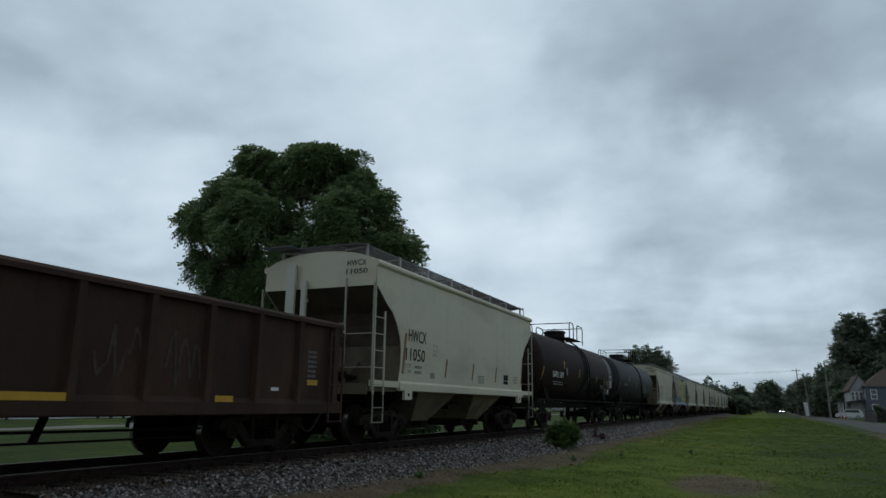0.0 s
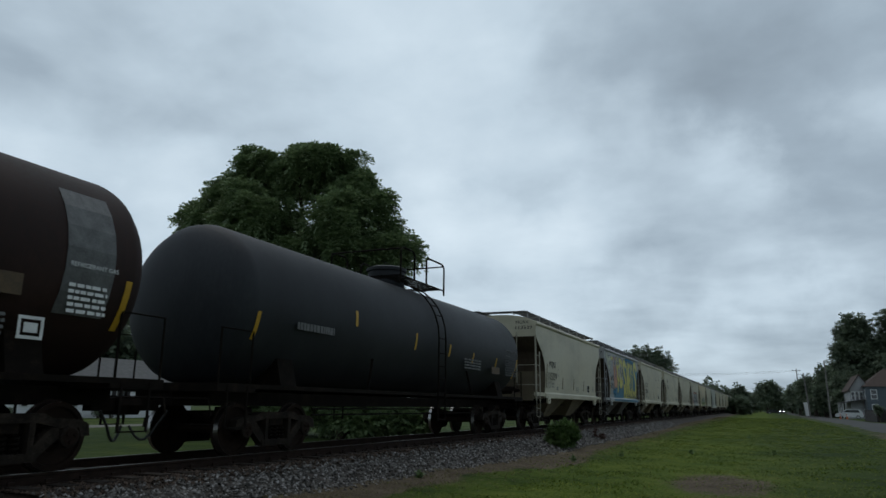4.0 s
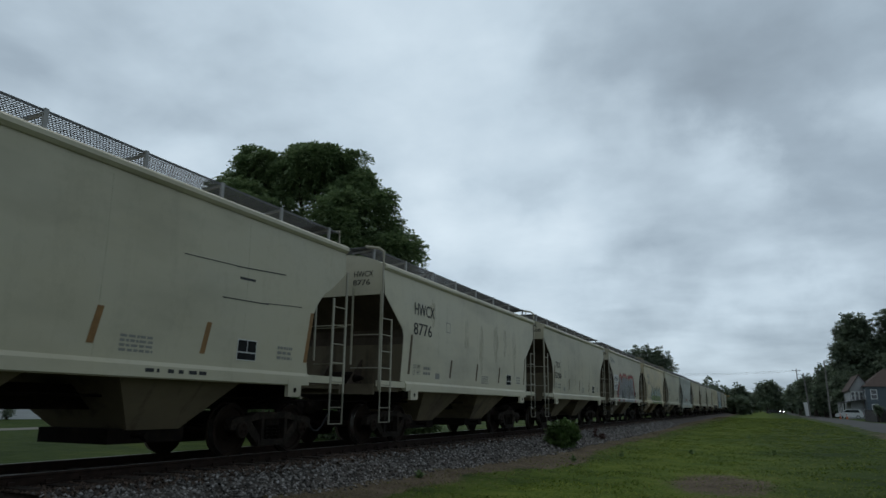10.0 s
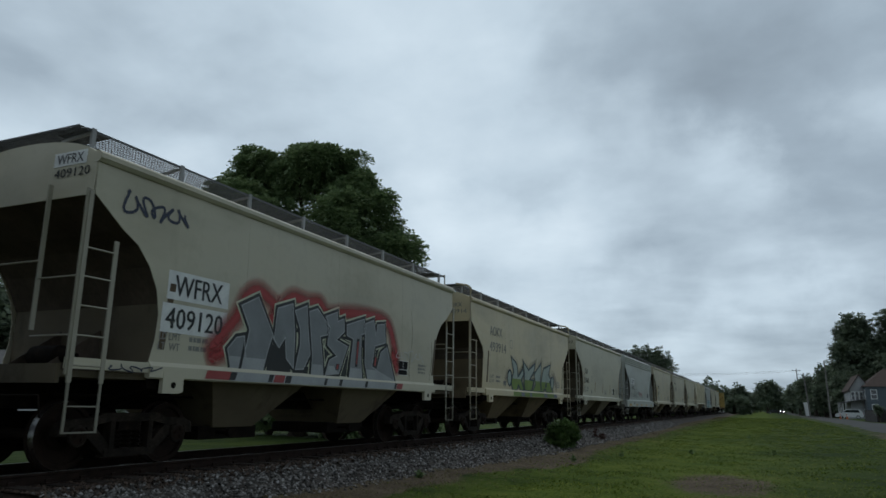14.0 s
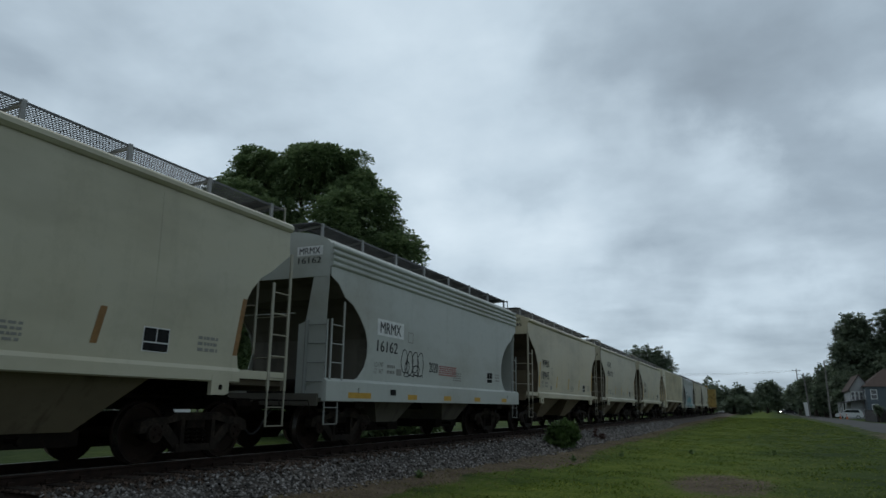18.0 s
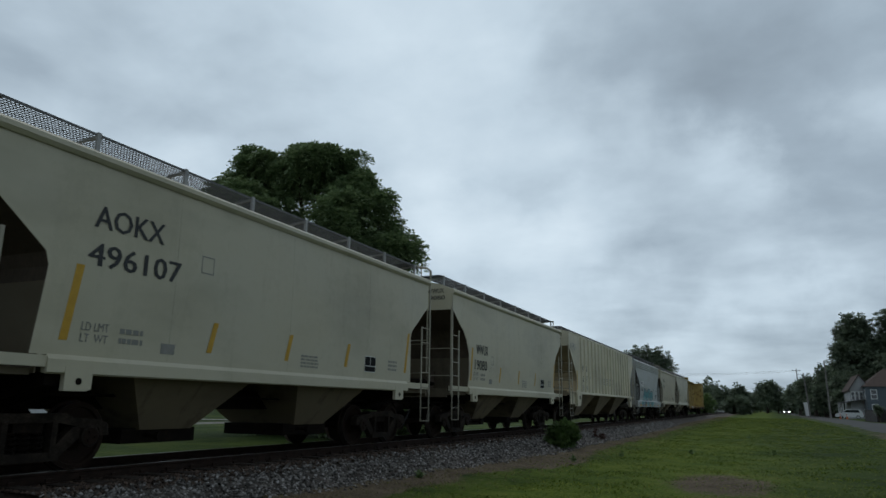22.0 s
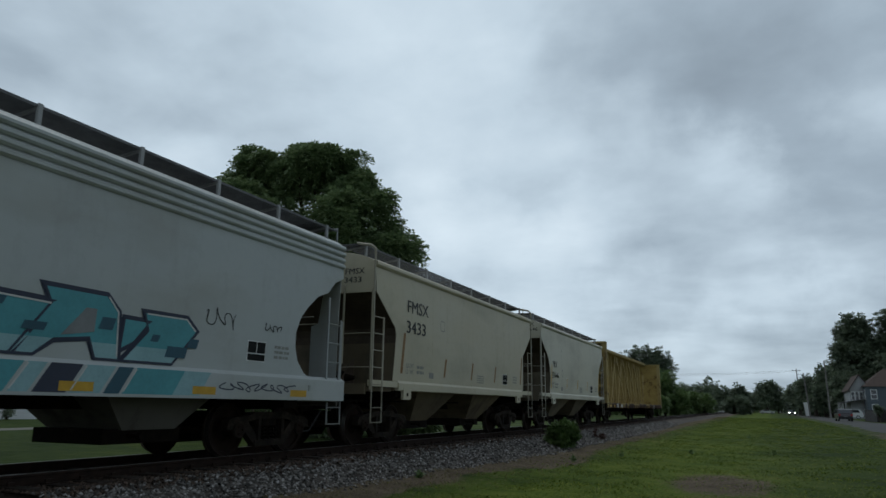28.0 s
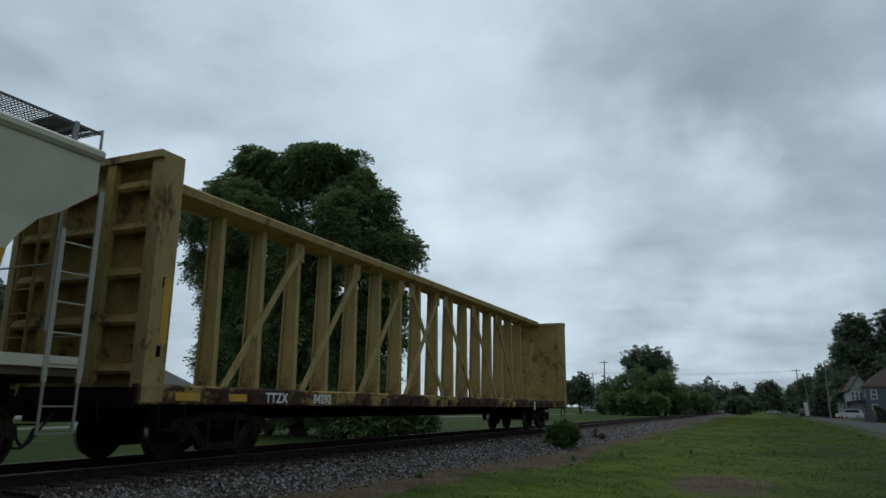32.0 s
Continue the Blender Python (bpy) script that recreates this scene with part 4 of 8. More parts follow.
def gondola(centre):
    car = thing("gondola_car", "rust-brown steel gondola with ribbed sides and yellow reflector strips", "freight car", group="cars of the passing freight train")
    L, z0, z1 = 8.1, 0.80, 2.46
    for s in (-1, 1):
        part("side_wall", Mesh().prism([(-L, z0 + 0.1), (-L, z1), (L, z1), (L, z0 + 0.1), (L - 1.6, z0 + 0.08), (L - 2.2, z0 - 0.08), (-L + 2.2, z0 - 0.08), (-L + 1.6, z0 + 0.08)], s * 1.50, s * 1.515), M_GONDOLA, car)
        part("top_chord", Mesh().prism([(s * 1.46, z1 - 0.02), (s * 1.62, z1 - 0.02), (s * 1.62, z1 + 0.05), (s * 1.58, z1 + 0.10), (s * 1.46, z1 + 0.10)], -L, L, "y"), M_GONDOLA, car)
        part("side_sill", Mesh().prism([(s * 1.50, z0 - 0.06), (s * 1.60, z0 - 0.06), (s * 1.60, z0 + 0.12), (s * 1.52, z0 + 0.2), (s * 1.50, z0 + 0.2)], -L, L, "y"), M_GONDOLA, car)
        rib = Mesh().prism([(s * 1.51, -0.10), (s * 1.61, -0.06), (s * 1.61, 0.06), (s * 1.51, 0.10)], z0 + 0.12, z1 - 0.02, "z").data("side_rib", M_GONDOLA)
        for k in range(14):
            part("side_rib", rib, None, car, at=(0, -L + 0.25 + (2 * L - 0.5) * k / 13, 0))
        for e in (-1, 1):
            ladder(car, "corner_ladder", (s * 1.60, e * (L + 0.02)), (s * 1.60, e * (L - 0.45)), 0.55, z1 - 0.1, 0.55, z1 - 0.1, [0.58, 0.95, 1.3, 1.65, 2.0, 2.3], M_GONDOLA)
    for e in (-1, 1):
        part("end_wall", Mesh().box(-1.5, 1.5, *sorted((e * L, e * (L - 0.06))), z0, z1 + 0.08).box(-1.5, 1.5, *sorted((e * (L + 0.07), e * L)), 1.25, 1.4).box(-1.5, 1.5, *sorted((e * (L + 0.07), e * L)), 1.9, 2.05), M_GONDOLA, car)
        truck(car, e * (L - 1.75))
        coupler(car, e * (L - 0.02), e)
        part("brake_step", Mesh().box(-1.3, 1.3, *sorted((e * (L - 0.02), e * (L + 0.22))), 0.98, 1.03), M_STEEL, car)
    part("floor", Mesh().box(-1.5, 1.5, -L, L, 0.92, 1.0).box(-0.3, 0.3, -L, L, 0.70, 0.95), M_GONDOLA, car)
    part("brake_rigging", Mesh().tube([(0.9, -4.9, 0.56), (0.9, 4.9, 0.50)], 0.022, 5).tube([(0.9, -4.9, 0.40), (0.9, 4.9, 0.37)], 0.018, 5).bar((0.9, 2.1, 0.9), (0.9, 1.9, 0.38), 0.08).bar((0.9, -1.0, 0.9), (0.9, -1.0, 0.5), 0.06), M_STEEL, car)
    for y, z, w in ((0.9, 0.92, 0.85), (4.4, 0.93, 0.42), (7.0, 1.27, 0.34), (-3.4, 0.92, 0.8), (-6.4, 0.92, 0.8)):
        part("reflector_strip", patch(w, 0.1), M_REFLECT, car, "yellow reflective strip", at=on_side(y, z, 1.603 if z < 1 else 1.518))
    part("white_placard", patch(0.22, 0.06), M_WHITE, car, at=on_side(5.9, 1.14, 1.518))
    rng = random.Random(31)
    part("faded_stencil", lines(0.3, 0.55, 6, 2, rng), M_WHITE_FAINT, car, at=on_side(7.0, 1.42, 1.518))
    for y, w, h in ((2.15, 0.8, 0.9), (3.4, 0.8, 0.9), (-0.3, 0.8, 0.8), (-2.6, 0.8, 0.9)):
        sc = Mesh()
        p = [(0.0, rng.uniform(0.2, h))]
        for i in range(11):
            p.append((w * (i + 1) / 11, rng.uniform(0.0, h)))
        for (a, b), (c, d) in zip(p, p[1:]):
            sc.bar((a, b, 0), (c, d, 0), 0.05, 0.003, (0, 0, 1))
        tagged(part("chalk_scrawl", sc, M_GONDOLA_CHALK, car, "faded chalky scrawl", at=on_side(y, 1.08, 1.519)), kind="stuff")
    CARS.append((car, centre))


M_GONDOLA_CHALK = surface("faded_chalk", ((0.4, (0.036, 0.022, 0.015)), (0.7, (0.075, 0.055, 0.043))), 5, 20, (0.7, 0.9), 0, 0.1)


def tank_car(centre, brown):
    mat = M_TANK_BROWN if brown else M_TANK_BLACK
    car = thing("tank_car", "rusty dark brown cylindrical tank car with white stencils" if brown else "black cylindrical tank car with yellow reflector strips", "freight car", group="cars of the passing freight train")
    L, R, zc = 7.95, 1.50, 2.72
    prof = [(-L, 0.0001)] + [(-L + 0.62 * (1 - math.cos(a)), R * math.sin(a)) for a in [math.pi / 2 * i / 8 for i in range(1, 9)]]
    prof = prof + [(-y, r) for y, r in reversed(prof)]
    tank = part("tank", Mesh().lathe(prof, 48, "y", (0, 0, zc)), mat, car, smooth=True)
    part("centre_sill", Mesh().box(-0.42, 0.42, -8.1, 8.1, 0.86, 1.12), M_STEEL, car)
    for x in (-1.42, 1.30):
        part("side_sill", Mesh().box(x, x + 0.12, -8.0, 8.0, 1.16, 1.24), M_STEEL, car)
    for e in (-1, 1):
        part("end_frame", Mesh().box(-1.42, 1.42, *sorted((e * 7.2, e * 8.15)), 1.10, 1.24), M_STEEL, car)
        truck(car, e * 6.05)
        coupler(car, e * 8.05, e)
        part("saddle", Mesh().prism([(-1.3, 1.2), (1.3, 1.2), (1.15, 1.75), (0, 1.25), (-1.15, 1.75)], e * 6.05 - 0.25, e * 6.05 + 0.25, "y"), M_STEEL, car)
        for s in (-1, 1):
            part("end_handrail", Mesh().tube([(s * 1.38, e * 7.3, 1.2), (s * 1.38, e * 7.3, 2.15), (s * 1.38, e * 8.1, 2.15), (s * 1.38, e * 8.1, 1.2)], 0.02, 6), M_STEEL, car)
            part("stirrup_step", Mesh().bar((s * 1.42, e * 7.9, 1.2), (s * 1.42, e * 7.9, 0.5), 0.04, 0.02).bar((s * 1.42, e * 7.4, 1.2), (s * 1.42, e * 7.4, 0.5), 0.04, 0.02).bar((s * 1.42, e * 7.9, 0.51), (s * 1.42, e * 7.4, 0.51), 0.04, 0.02), M_STEEL, car)
            part("brace", Mesh().bar((s * 1.36, e * 3.2, 1.2), (s * 1.30, e * 2.9, 1.95), 0.05, 0.03), M_STEEL, car)
    # dome, platform and rails on top
    zt = zc + R
    part("dome_housing", Mesh().lathe([(zt - 0.15, 0.52), (zt + 0.36, 0.52), (zt + 0.38, 0.57), (zt + 0.46, 0.57), (zt + 0.50, 0.48), (zt + 0.52, 0.0001)], 24, "z").tube([(0.0, -0.14, zt + 0.5), (0.0, -0.14, zt + 0.64), (0.0, 0.14, zt + 0.64), (0.0, 0.14, zt + 0.5)], 0.014, 6), mat, car, smooth=True)
    plat = Mesh()
    grating(plat, 0.5, 1.05, -1.2, 1.6, zt + 0.06)
    grating(plat, -1.05, -0.5, -1.2, 1.6, zt + 0.06)
    grating(plat, -0.5, 0.5, -1.2, -0.75, zt + 0.06)
    grating(plat, -0.5, 0.5, 1.1, 1.6, zt + 0.06)
    part("platform", plat, M_STEEL, car)
    for s in (-1, 1):
        for e in (-1, 1):
            far = 1.6 if e > 0 else 1.2
            loop = [(s * 1.08, e * a, zt + h) for a, h in ((far, -0.12), (far, 0.70), (far - 0.15, 0.80), (0.5, 0.80), (0.38, 0.70), (0.38, 0.0))]
            part("safety_railing", Mesh().tube(loop, 0.026, 8), M_STEEL, car, smooth=True)
    for end in (-1.2, 1.6):
        for h in (0.76,):
            part("end_rail", Mesh().tube([(-1.08, end, zt + h), (1.08, end, zt + h)], 0.022, 6), M_STEEL, car)
    for s in (-1, 1):
        pts = [(s * (R + 0.12) * math.cos(a), zc + (R + 0.12) * math.sin(a)) for a in [math.radians(90 * i / 8) for i in range(0, 8)]]
        me = Mesh()
        for y in (0.12, 0.58):
            me.tube([(s * (R + 0.12), y, 0.5)] + [(x, y, z) for x, z in pts], 0.024, 6)
        for z in (0.55, 0.9, 1.25, 1.6, 1.95, 2.3, 2.7):
            me.tube([(s * (R + 0.12), 0.12, z), (s * (R + 0.12), 0.58, z)], 0.014, 5)
        for x, z in pts[2:]:
            me.tube([(x, 0.12, z), (x, 0.58, z)], 0.014, 5)
        part("tank_ladder", me, M_STEEL, car)
    # marks that follow the curve of the tank
    def curved(y, w, a0, a1, r=R + 0.008):
        me = Mesh()
        n = 6
        me.sheet([[(r * math.cos(math.radians(a0 + (a1 - a0) * i / n)), yy, zc + r * math.sin(math.radians(a0 + (a1 - a0) * i / n))) for i in range(n + 1)] for yy in (y, y + w)])
        return me
    tape = [(-7.35, -8, -28), (-4.05, 8, -5), (-1.05, 0, -16), (1.15, -4, -17), (3.0, -8, -20), (5.1, -9, -21), (7.22, -6, -34)]
    for y, a, b in tape:
        part("reflector_strip", curved(y, 0.1, a, b), M_REFLECT, car, "yellow reflective strip")
    rng = random.Random(8)
    flat = R + 0.02
    for z in (0.70, 0.82):
        part("brake_pipe", Mesh().tube([(1.05, -4.9, z), (1.05, 4.9, z)], 0.02, 5), M_STEEL, car)
    if brown:
        # dried black spills down the side
        def spill(y0, y1, a0, a1, seed):
            wob = random.Random(seed)
            rows = []
            for i in range(25):
                a = math.radians(a0 + (a1 - a0) * i / 24)
                l, r = y0 + wob.uniform(-0.07, 0.07), y1 + wob.uniform(-0.07, 0.07)
                rows.append([((R + 0.0045) * math.cos(a), y, zc + (R + 0.0045) * math.sin(a)) for y in (l, (l + r) / 2, r)])
            return Mesh().sheet(rows)
        part("spill_stain", spill(-0.1, 0.75, 66, -48, 3), M_SPILL, car, "dried black spill")
        part("spill_stain", spill(1.6, 5.0, -12, -44, 4), M_SPILL, car, "dried black spill")
        words("GATX", 0.36, M_WHITE, car, on_side(-6.1, 2.16, flat), 0.98, bold=0.003)
        words("1619", 0.36, M_WHITE, car, on_side(-4.98, 2.16, flat), 0.98, bold=0.003)
        tagged(part("small_stencil", lines(1.7, 0.20, 2, 4, rng), M_WHITE_FAINT, car, at=on_side(-6.0, 1.84, flat - 0.03)), kind="stuff")
        part("stencil_frame", Mesh().box(0, 0.28, 0, 0.34, 0, 0.003), M_WHITE_FAINT, car, at=on_side(-3.75, 2.32, flat))
        part("grey_band", curved(7.0 - 0.75, 0.75, 40, -28, R + 0.012), M_WHITE_FAINT, car, "faded grey band with white stencils")
        words("REFRIGERANT GAS", 0.088, M_WHITE, car, on_side(6.30, 2.62, flat + 0.008))
        tagged(part("small_stencil", lines(0.60, 0.42, 5, 4, rng), M_WHITE, car, at=on_side(6.32, 2.02, flat - 0.005)), kind="stuff")
        part("yellow_placard", patch(0.5, 0.26), M_REFLECT_OLD, car, at=on_side(5.2, 2.14, flat))
        tagged(part("small_stencil", lines(0.9, 0.2, 3, 5, rng), M_REFLECT_OLD, car, at=on_side(3.6, 1.92, flat)), kind="stuff")
        tagged(part("small_stencil", lines(0.7, 0.3, 4, 4, rng), M_WHITE_FAINT, car, at=on_side(4.9, 1.66, flat - 0.06)), kind="stuff")
        part("white_placard", Mesh().box(0, 0.34, 0, 0.04, 0, 0.003).box(0, 0.34, 0.24, 0.28, 0, 0.003).box(0, 0.04, 0, 0.28, 0, 0.003).box(0.3, 0.34, 0, 0.28, 0, 0.003).box(0.08, 0.26, 0.08, 0.2, 0, 0.003), M_WHITE, car, at=on_side(5.75, 1.64, flat - 0.06))
    else:
        words("REFRIGERANT GAS", 0.15, M_WHITE_FAINT, car, on_side(5.9, 2.72, flat))
        tagged(part("small_stencil", lines(0.5, 0.07, 1, 5, rng, 0.85), M_WHITE_FAINT, car, at=on_side(5.95, 2.60, flat)), kind="stuff")
        tagged(part("small_stencil", lines(1.2, 0.60, 7, 9, rng, 0.88), M_GREY_PRINT, car, at=on_side(5.9, 1.94, flat)), kind="stuff")
        tagged(part("small_stencil", lines(1.3, 0.26, 1, 9, rng), M_WHITE_FAINT, car, at=on_side(-6.2, 2.3, flat)), kind="stuff")
        tagged(part("small_stencil", lines(1.4, 0.34, 4, 5, rng), M_WHITE_FAINT, car, at=on_side(2.2, 2.0, flat)), kind="stuff")
        part("yellow_scrawl", patch(0.75, 0.22), M_REFLECT_OLD, car, at=on_side(4.55, 1.95, flat))
    CARS.append((car, centre))


def quad_strip(y, z, w, h, x=1.604):
    return Mesh().box(x, x + 0.003, y, y + w, z, z + h)


def centre_beam(centre):
    car = thing("centerbeam_flat_car", "worn yellow centerbeam flat car, empty, with rusty open truss", "freight car", group="cars of the passing freight train")
    L = 12.0
    for s in (-1, 1):
        part("side_sill", Mesh().prism([(s * 1.48, 0.90), (s * 1.58, 0.88), (s * 1.60, 0.90), (s * 1.60, 1.14), (s * 1.55, 1.17), (s * 1.48, 1.16)], -L, L, "y"), M_SILL_RUST, car)
        clip = Mesh().prism([(0, 0.90), (0.26, 0.90), (0.20, 1.06), (0.06, 1.06)], s * 1.60, s * 1.64).data("winch_clip", M_SILL_RUST)
        for k in range(28):
            if s > 0 and 2 <= k <= 5:
                continue
            part("winch_clip", clip, None, car, at=(0, -L + 1.6 + k * 0.76, 0))
        for k in range(2):
            y = (-1, 1)[k] * (L - 0.7)
            part("stirrup_step", Mesh().bar((s * 1.57, y - 0.25, 0.9), (s * 1.57, y - 0.25, 0.52), 0.03).bar((s * 1.57, y + 0.25, 0.9), (s * 1.57, y + 0.25, 0.52), 0.03).bar((s * 1.57, y - 0.25, 0.53), (s * 1.57, y + 0.25, 0.53), 0.03), M_STEEL, car)
    # sloping deck boards
    deck = Mesh().prism([(-1.5, 1.14), (-0.3, 1.02), (0.3, 1.02), (1.5, 1.14), (1.5, 1.10), (0.3, 0.96), (-0.3, 0.96), (-1.5, 1.10)], -L + 0.4, L - 0.4, "y")
    part("deck", deck, M_YELLOW_RUST, car)
    part("centre_sill", Mesh().box(-0.28, 0.28, -L - 0.3, L + 0.3, 0.62, 1.02), M_STEEL, car)
    cross = Mesh().prism([(-1.5, 0.95), (1.5, 0.95), (1.5, 0.80), (0.3, 0.66), (-0.3, 0.66), (-1.5, 0.80)], -0.05, 0.05, "y").data("crossbearer", M_STEEL)
    for k in range(13):
        part("crossbearer", cross, None, car, at=(0, -L + 2.4 + 1.57 * k, 0))
    # top chord
    part("top_chord", Mesh().prism([(-0.42, 4.52), (-0.12, 4.44), (0.12, 4.44), (0.42, 4.52), (0.44, 4.66), (0.40, 4.70), (-0.40, 4.70), (-0.44, 4.66)], -L + 0.3, L - 0.3, "y"), M_YELLOW, car)
    # posts of the truss and its diagonals
    ys = [0.44 + (k - 7.5) * 1.255 for k in range(16)]
    flange = Mesh().prism([(0.22, 1.03), (0.17, 1.03), (0.11, 4.46), (0.16, 4.46)], -0.06, 0.06, "y").data("truss_post", M_YELLOW)
    web = Mesh().prism([(-0.18, 1.03), (0.18, 1.03), (0.12, 4.46), (-0.12, 4.46)], -0.02, 0.02, "y").data("post_web", M_YELLOW)
    for y in ys:
        p = part("truss_post", flange, None, car, at=(0, y, 0))
        part("back_flange", flange, None, p, at=pose(0, 0, 0, 0, 0, 180))
        part("post_web", web, None, p)
    for k in (0, 2, 4, 6):
        for e in (1, -1):
            ya, yb = ys[k] + 0.15 - (0.22 if e < 0 else 0), ys[k + 2] - 0.05 - (0.22 if e < 0 else 0)
            br = part("diagonal_brace", Mesh().bar((0.25, e * ya, 1.1), (0.19, e * yb, 4.2), 0.13, 0.05, (1, 0, 0)), M_YELLOW, car)
            part("gusset_plate", Mesh().box(0.17, 0.20, e * yb - 0.17, e * yb + 0.17, 4.05, 4.46), M_YELLOW, br)
    for e in (-1, 1):
        part("end_brace", Mesh().bar((0.25, e * (L - 1.5), 1.1), (0.22, e * (L - 0.62), 3.7), 0.10, 0.05), M_YELLOW, car)
    for e in (-1, 1):
        ya = e * L
        bulk = part("bulkhead", Mesh().box(-1.44, 1.44, *sorted((ya - e * 0.30, ya - e * 0.34)), 1.0, 4.56), M_YELLOW_RUST, car)
        for s in (-1, 1):
            part("bulkhead_post", Mesh().box(*sorted((s * 1.36, s * 1.60)), *sorted((ya - e * 0.06, ya - e * 0.46)), 0.92, 4.60), M_YELLOW, bulk)
            for z in (1.55, 2.55):
                part("handhold_slot", Mesh().box(*sorted((s * 1.601, s * 1.604)), ya - e * 0.33, ya - e * 0.25, z, z + 0.16), M_STEEL, bulk)
        part("bulkhead_cap", Mesh().box(-1.6, 1.6, *sorted((ya + e * 0.02, ya - e * 0.40)), 4.50, 4.61), M_YELLOW, bulk)
        for z in (1.35, 2.05, 2.75, 3.45, 4.1):
            part("stiffener", Mesh().prism([(ya - e * 0.30, z + 0.16), (ya - e * 0.10, z + 0.10), (ya - e * 0.06, z), (ya - e * 0.10, z - 0.05), (ya - e * 0.30, z - 0.05)], -1.37, 1.37), M_YELLOW_RUST, bulk)
        for x in (-0.55, 0.55):
            part("upright", Mesh().box(x - 0.09, x + 0.09, *sorted((ya - e * 0.02, ya - e * 0.12)), 1.0, 4.6), M_YELLOW_RUST, bulk)
        ladder(car, "end_ladder", (-1.25, ya + e * 0.06), (-0.8, ya + e * 0.06), 0.9, 4.5, 0.9, 4.5, [1.1 + 0.38 * k for k in range(9)], M_YELLOW)
        part("end_sill", Mesh().box(-1.55, 1.55, *sorted((ya + e * 0.05, ya - e * 0.3)), 0.84, 1.12), M_STEEL, car)
        truck(car, e * (L - 2.35))
        coupler(car, e * (L + 0.25), e, 0.82)
    words("TTZX", 0.24, M_WHITE, car, on_side(-9.2, 0.93, 1.606), 1.05, bold=0.006)
    words("84292", 0.24, M_WHITE, car, on_side(-7.75, 0.93, 1.606), 1.05, bold=0.006)
    part("end_marker", patch(0.16, 0.32), M_WHITE, car, "white placard", at=on_side(6.9, 0.78, 1.61))
    # bright patches of reflective tape on the sill
    part("reflector_strip", quad_strip(-11.72, 1.75, 0.14, 0.95), M_REFLECT, car, "yellow reflective strip")
    for y in (-11.3, -10.2, 4.2):
        part("reflector_strip", patch(0.5, 0.12), M_REFLECT, car, at=on_side(y, 0.94, 1.605))
    CARS.append((car, centre))


# ---- the train, from its front to its end ----
GREY, PALE, TAN, BLUE = (0.425, 0.41, 0.335), (0.49, 0.475, 0.40), (0.49, 0.435, 0.31), (0.355, 0.395, 0.42)
gondola(-137.0)
tank_brown = tank_car(-106.05, True)
tank_black = tank_car(-88.6, False)
H = {}
for key, style, c, col, label in (
    ("hw1", "round", -121.5, PALE, "pale grey covered hopper with curved side cut-outs and dark stencils"),
    ("mq", "round", -73.15, GREY, "grey covered hopper with streaked sides and dark stencils"),
    ("na", "round", -59.65, (0.265, 0.285, 0.335), "grey covered hopper painted over with yellow and blue graffiti"),
    ("fc", "round", -46.15, GREY, "grey covered hopper with scratched sides and dark stencils"),
    ("hw2", "straight", -32.4, (0.47, 0.455, 0.38), "pale grey covered hopper with brown stains and bent corner posts"),
    ("ti", "round", -18.8, GREY, "grey covered hopper with dirty lower seams"),
    ("wf", "round", -5.2, (0.425, 0.41, 0.35), "grey covered hopper with silver and red graffiti"),
    ("ao", "straight", 8.3, TAN, "tan covered hopper with green graffiti and bent corner posts"),
    ("t33", "round", 21.9, (0.405, 0.40, 0.335), "greenish grey covered hopper with dark stencils"),
    ("mr", "deep", 35.4, BLUE, "blue-grey covered hopper with a deep side sill and black scrawl"),
    ("ww", "round", 49.05, (0.425, 0.395, 0.31), "beige-grey covered hopper with dark stencils"),
    ("ao2", "straight", 62.55, (0.415, 0.40, 0.335), "light grey covered hopper with bent corner posts"),
    ("w9", "round", 76.25, (0.425, 0.41, 0.335), "grey covered hopper with faded stencils"),
    ("aj", "ribbed", 92.75, (0.52, 0.50, 0.42), "long off-white ribbed covered hopper with three bays"),
    ("mr2", "deep", 109.1, (0.335, 0.375, 0.43), "grey covered hopper with a deep side sill and turquoise graffiti"),
    ("fm", "straight", 122.55, (0.395, 0.37, 0.30), "pale beige covered hopper with bent corner posts"),
    ("ti2", "round", 136.1, (0.45, 0.447, 0.405), "grey covered hopper with yellow reflector strips"),
):
    H[key] = hopper_car(style, c, col, label)
centre_beam(155.15)
# the first hopper has broad pale uprights beside its hand brake
for x0, x1, z0, z1 in ((-0.84, -0.60, 2.3, 4.22), (-0.40, -0.27, 2.1, 3.80)):
    post = part("brake_upright", Mesh().box(x0, x1, -6.20, -6.12, z0, z1).box(x0 + 0.03, x1 - 0.03, -6.13, -6.02, z1 - 0.5, z1 - 0.42).box(x0 + 0.03, x1 - 0.03, -6.13, -6.02, 3.66, 3.74), M_PAINT, H["hw1"])
    post.color = (0.52, 0.50, 0.42, 1)


# ---- stencils, reflectors and graffiti on the car sides ----
def side_x(style, z):
    """The outer face of a hopper's side at a height."""
    if style == "ribbed":
        return 1.586
    if style == "deep" and z < 1.41:
        return 1.661
    if z < 1.44:
        return 1.632
    return 1.576 + 0.03 * math.sin(math.pi * min(max((z - 1.47) / 2.65, 0), 1))


def mark(car, name, shape, mat, style="round", lift=0.004, label=""):
    """A flat Mesh of (y, z, rise) that is laid on the side of a car."""
    me = Mesh()
    me.f = shape.f
    me.v = [(side_x(style, z) + lift + up, y, z) for y, z, up in shape.v]
    data = bpy.data.meshes.new(name)
    data.from_pydata(me.v, [], me.f)
    data.materials.append(mat)
    return part(name, data, mat, car, label)


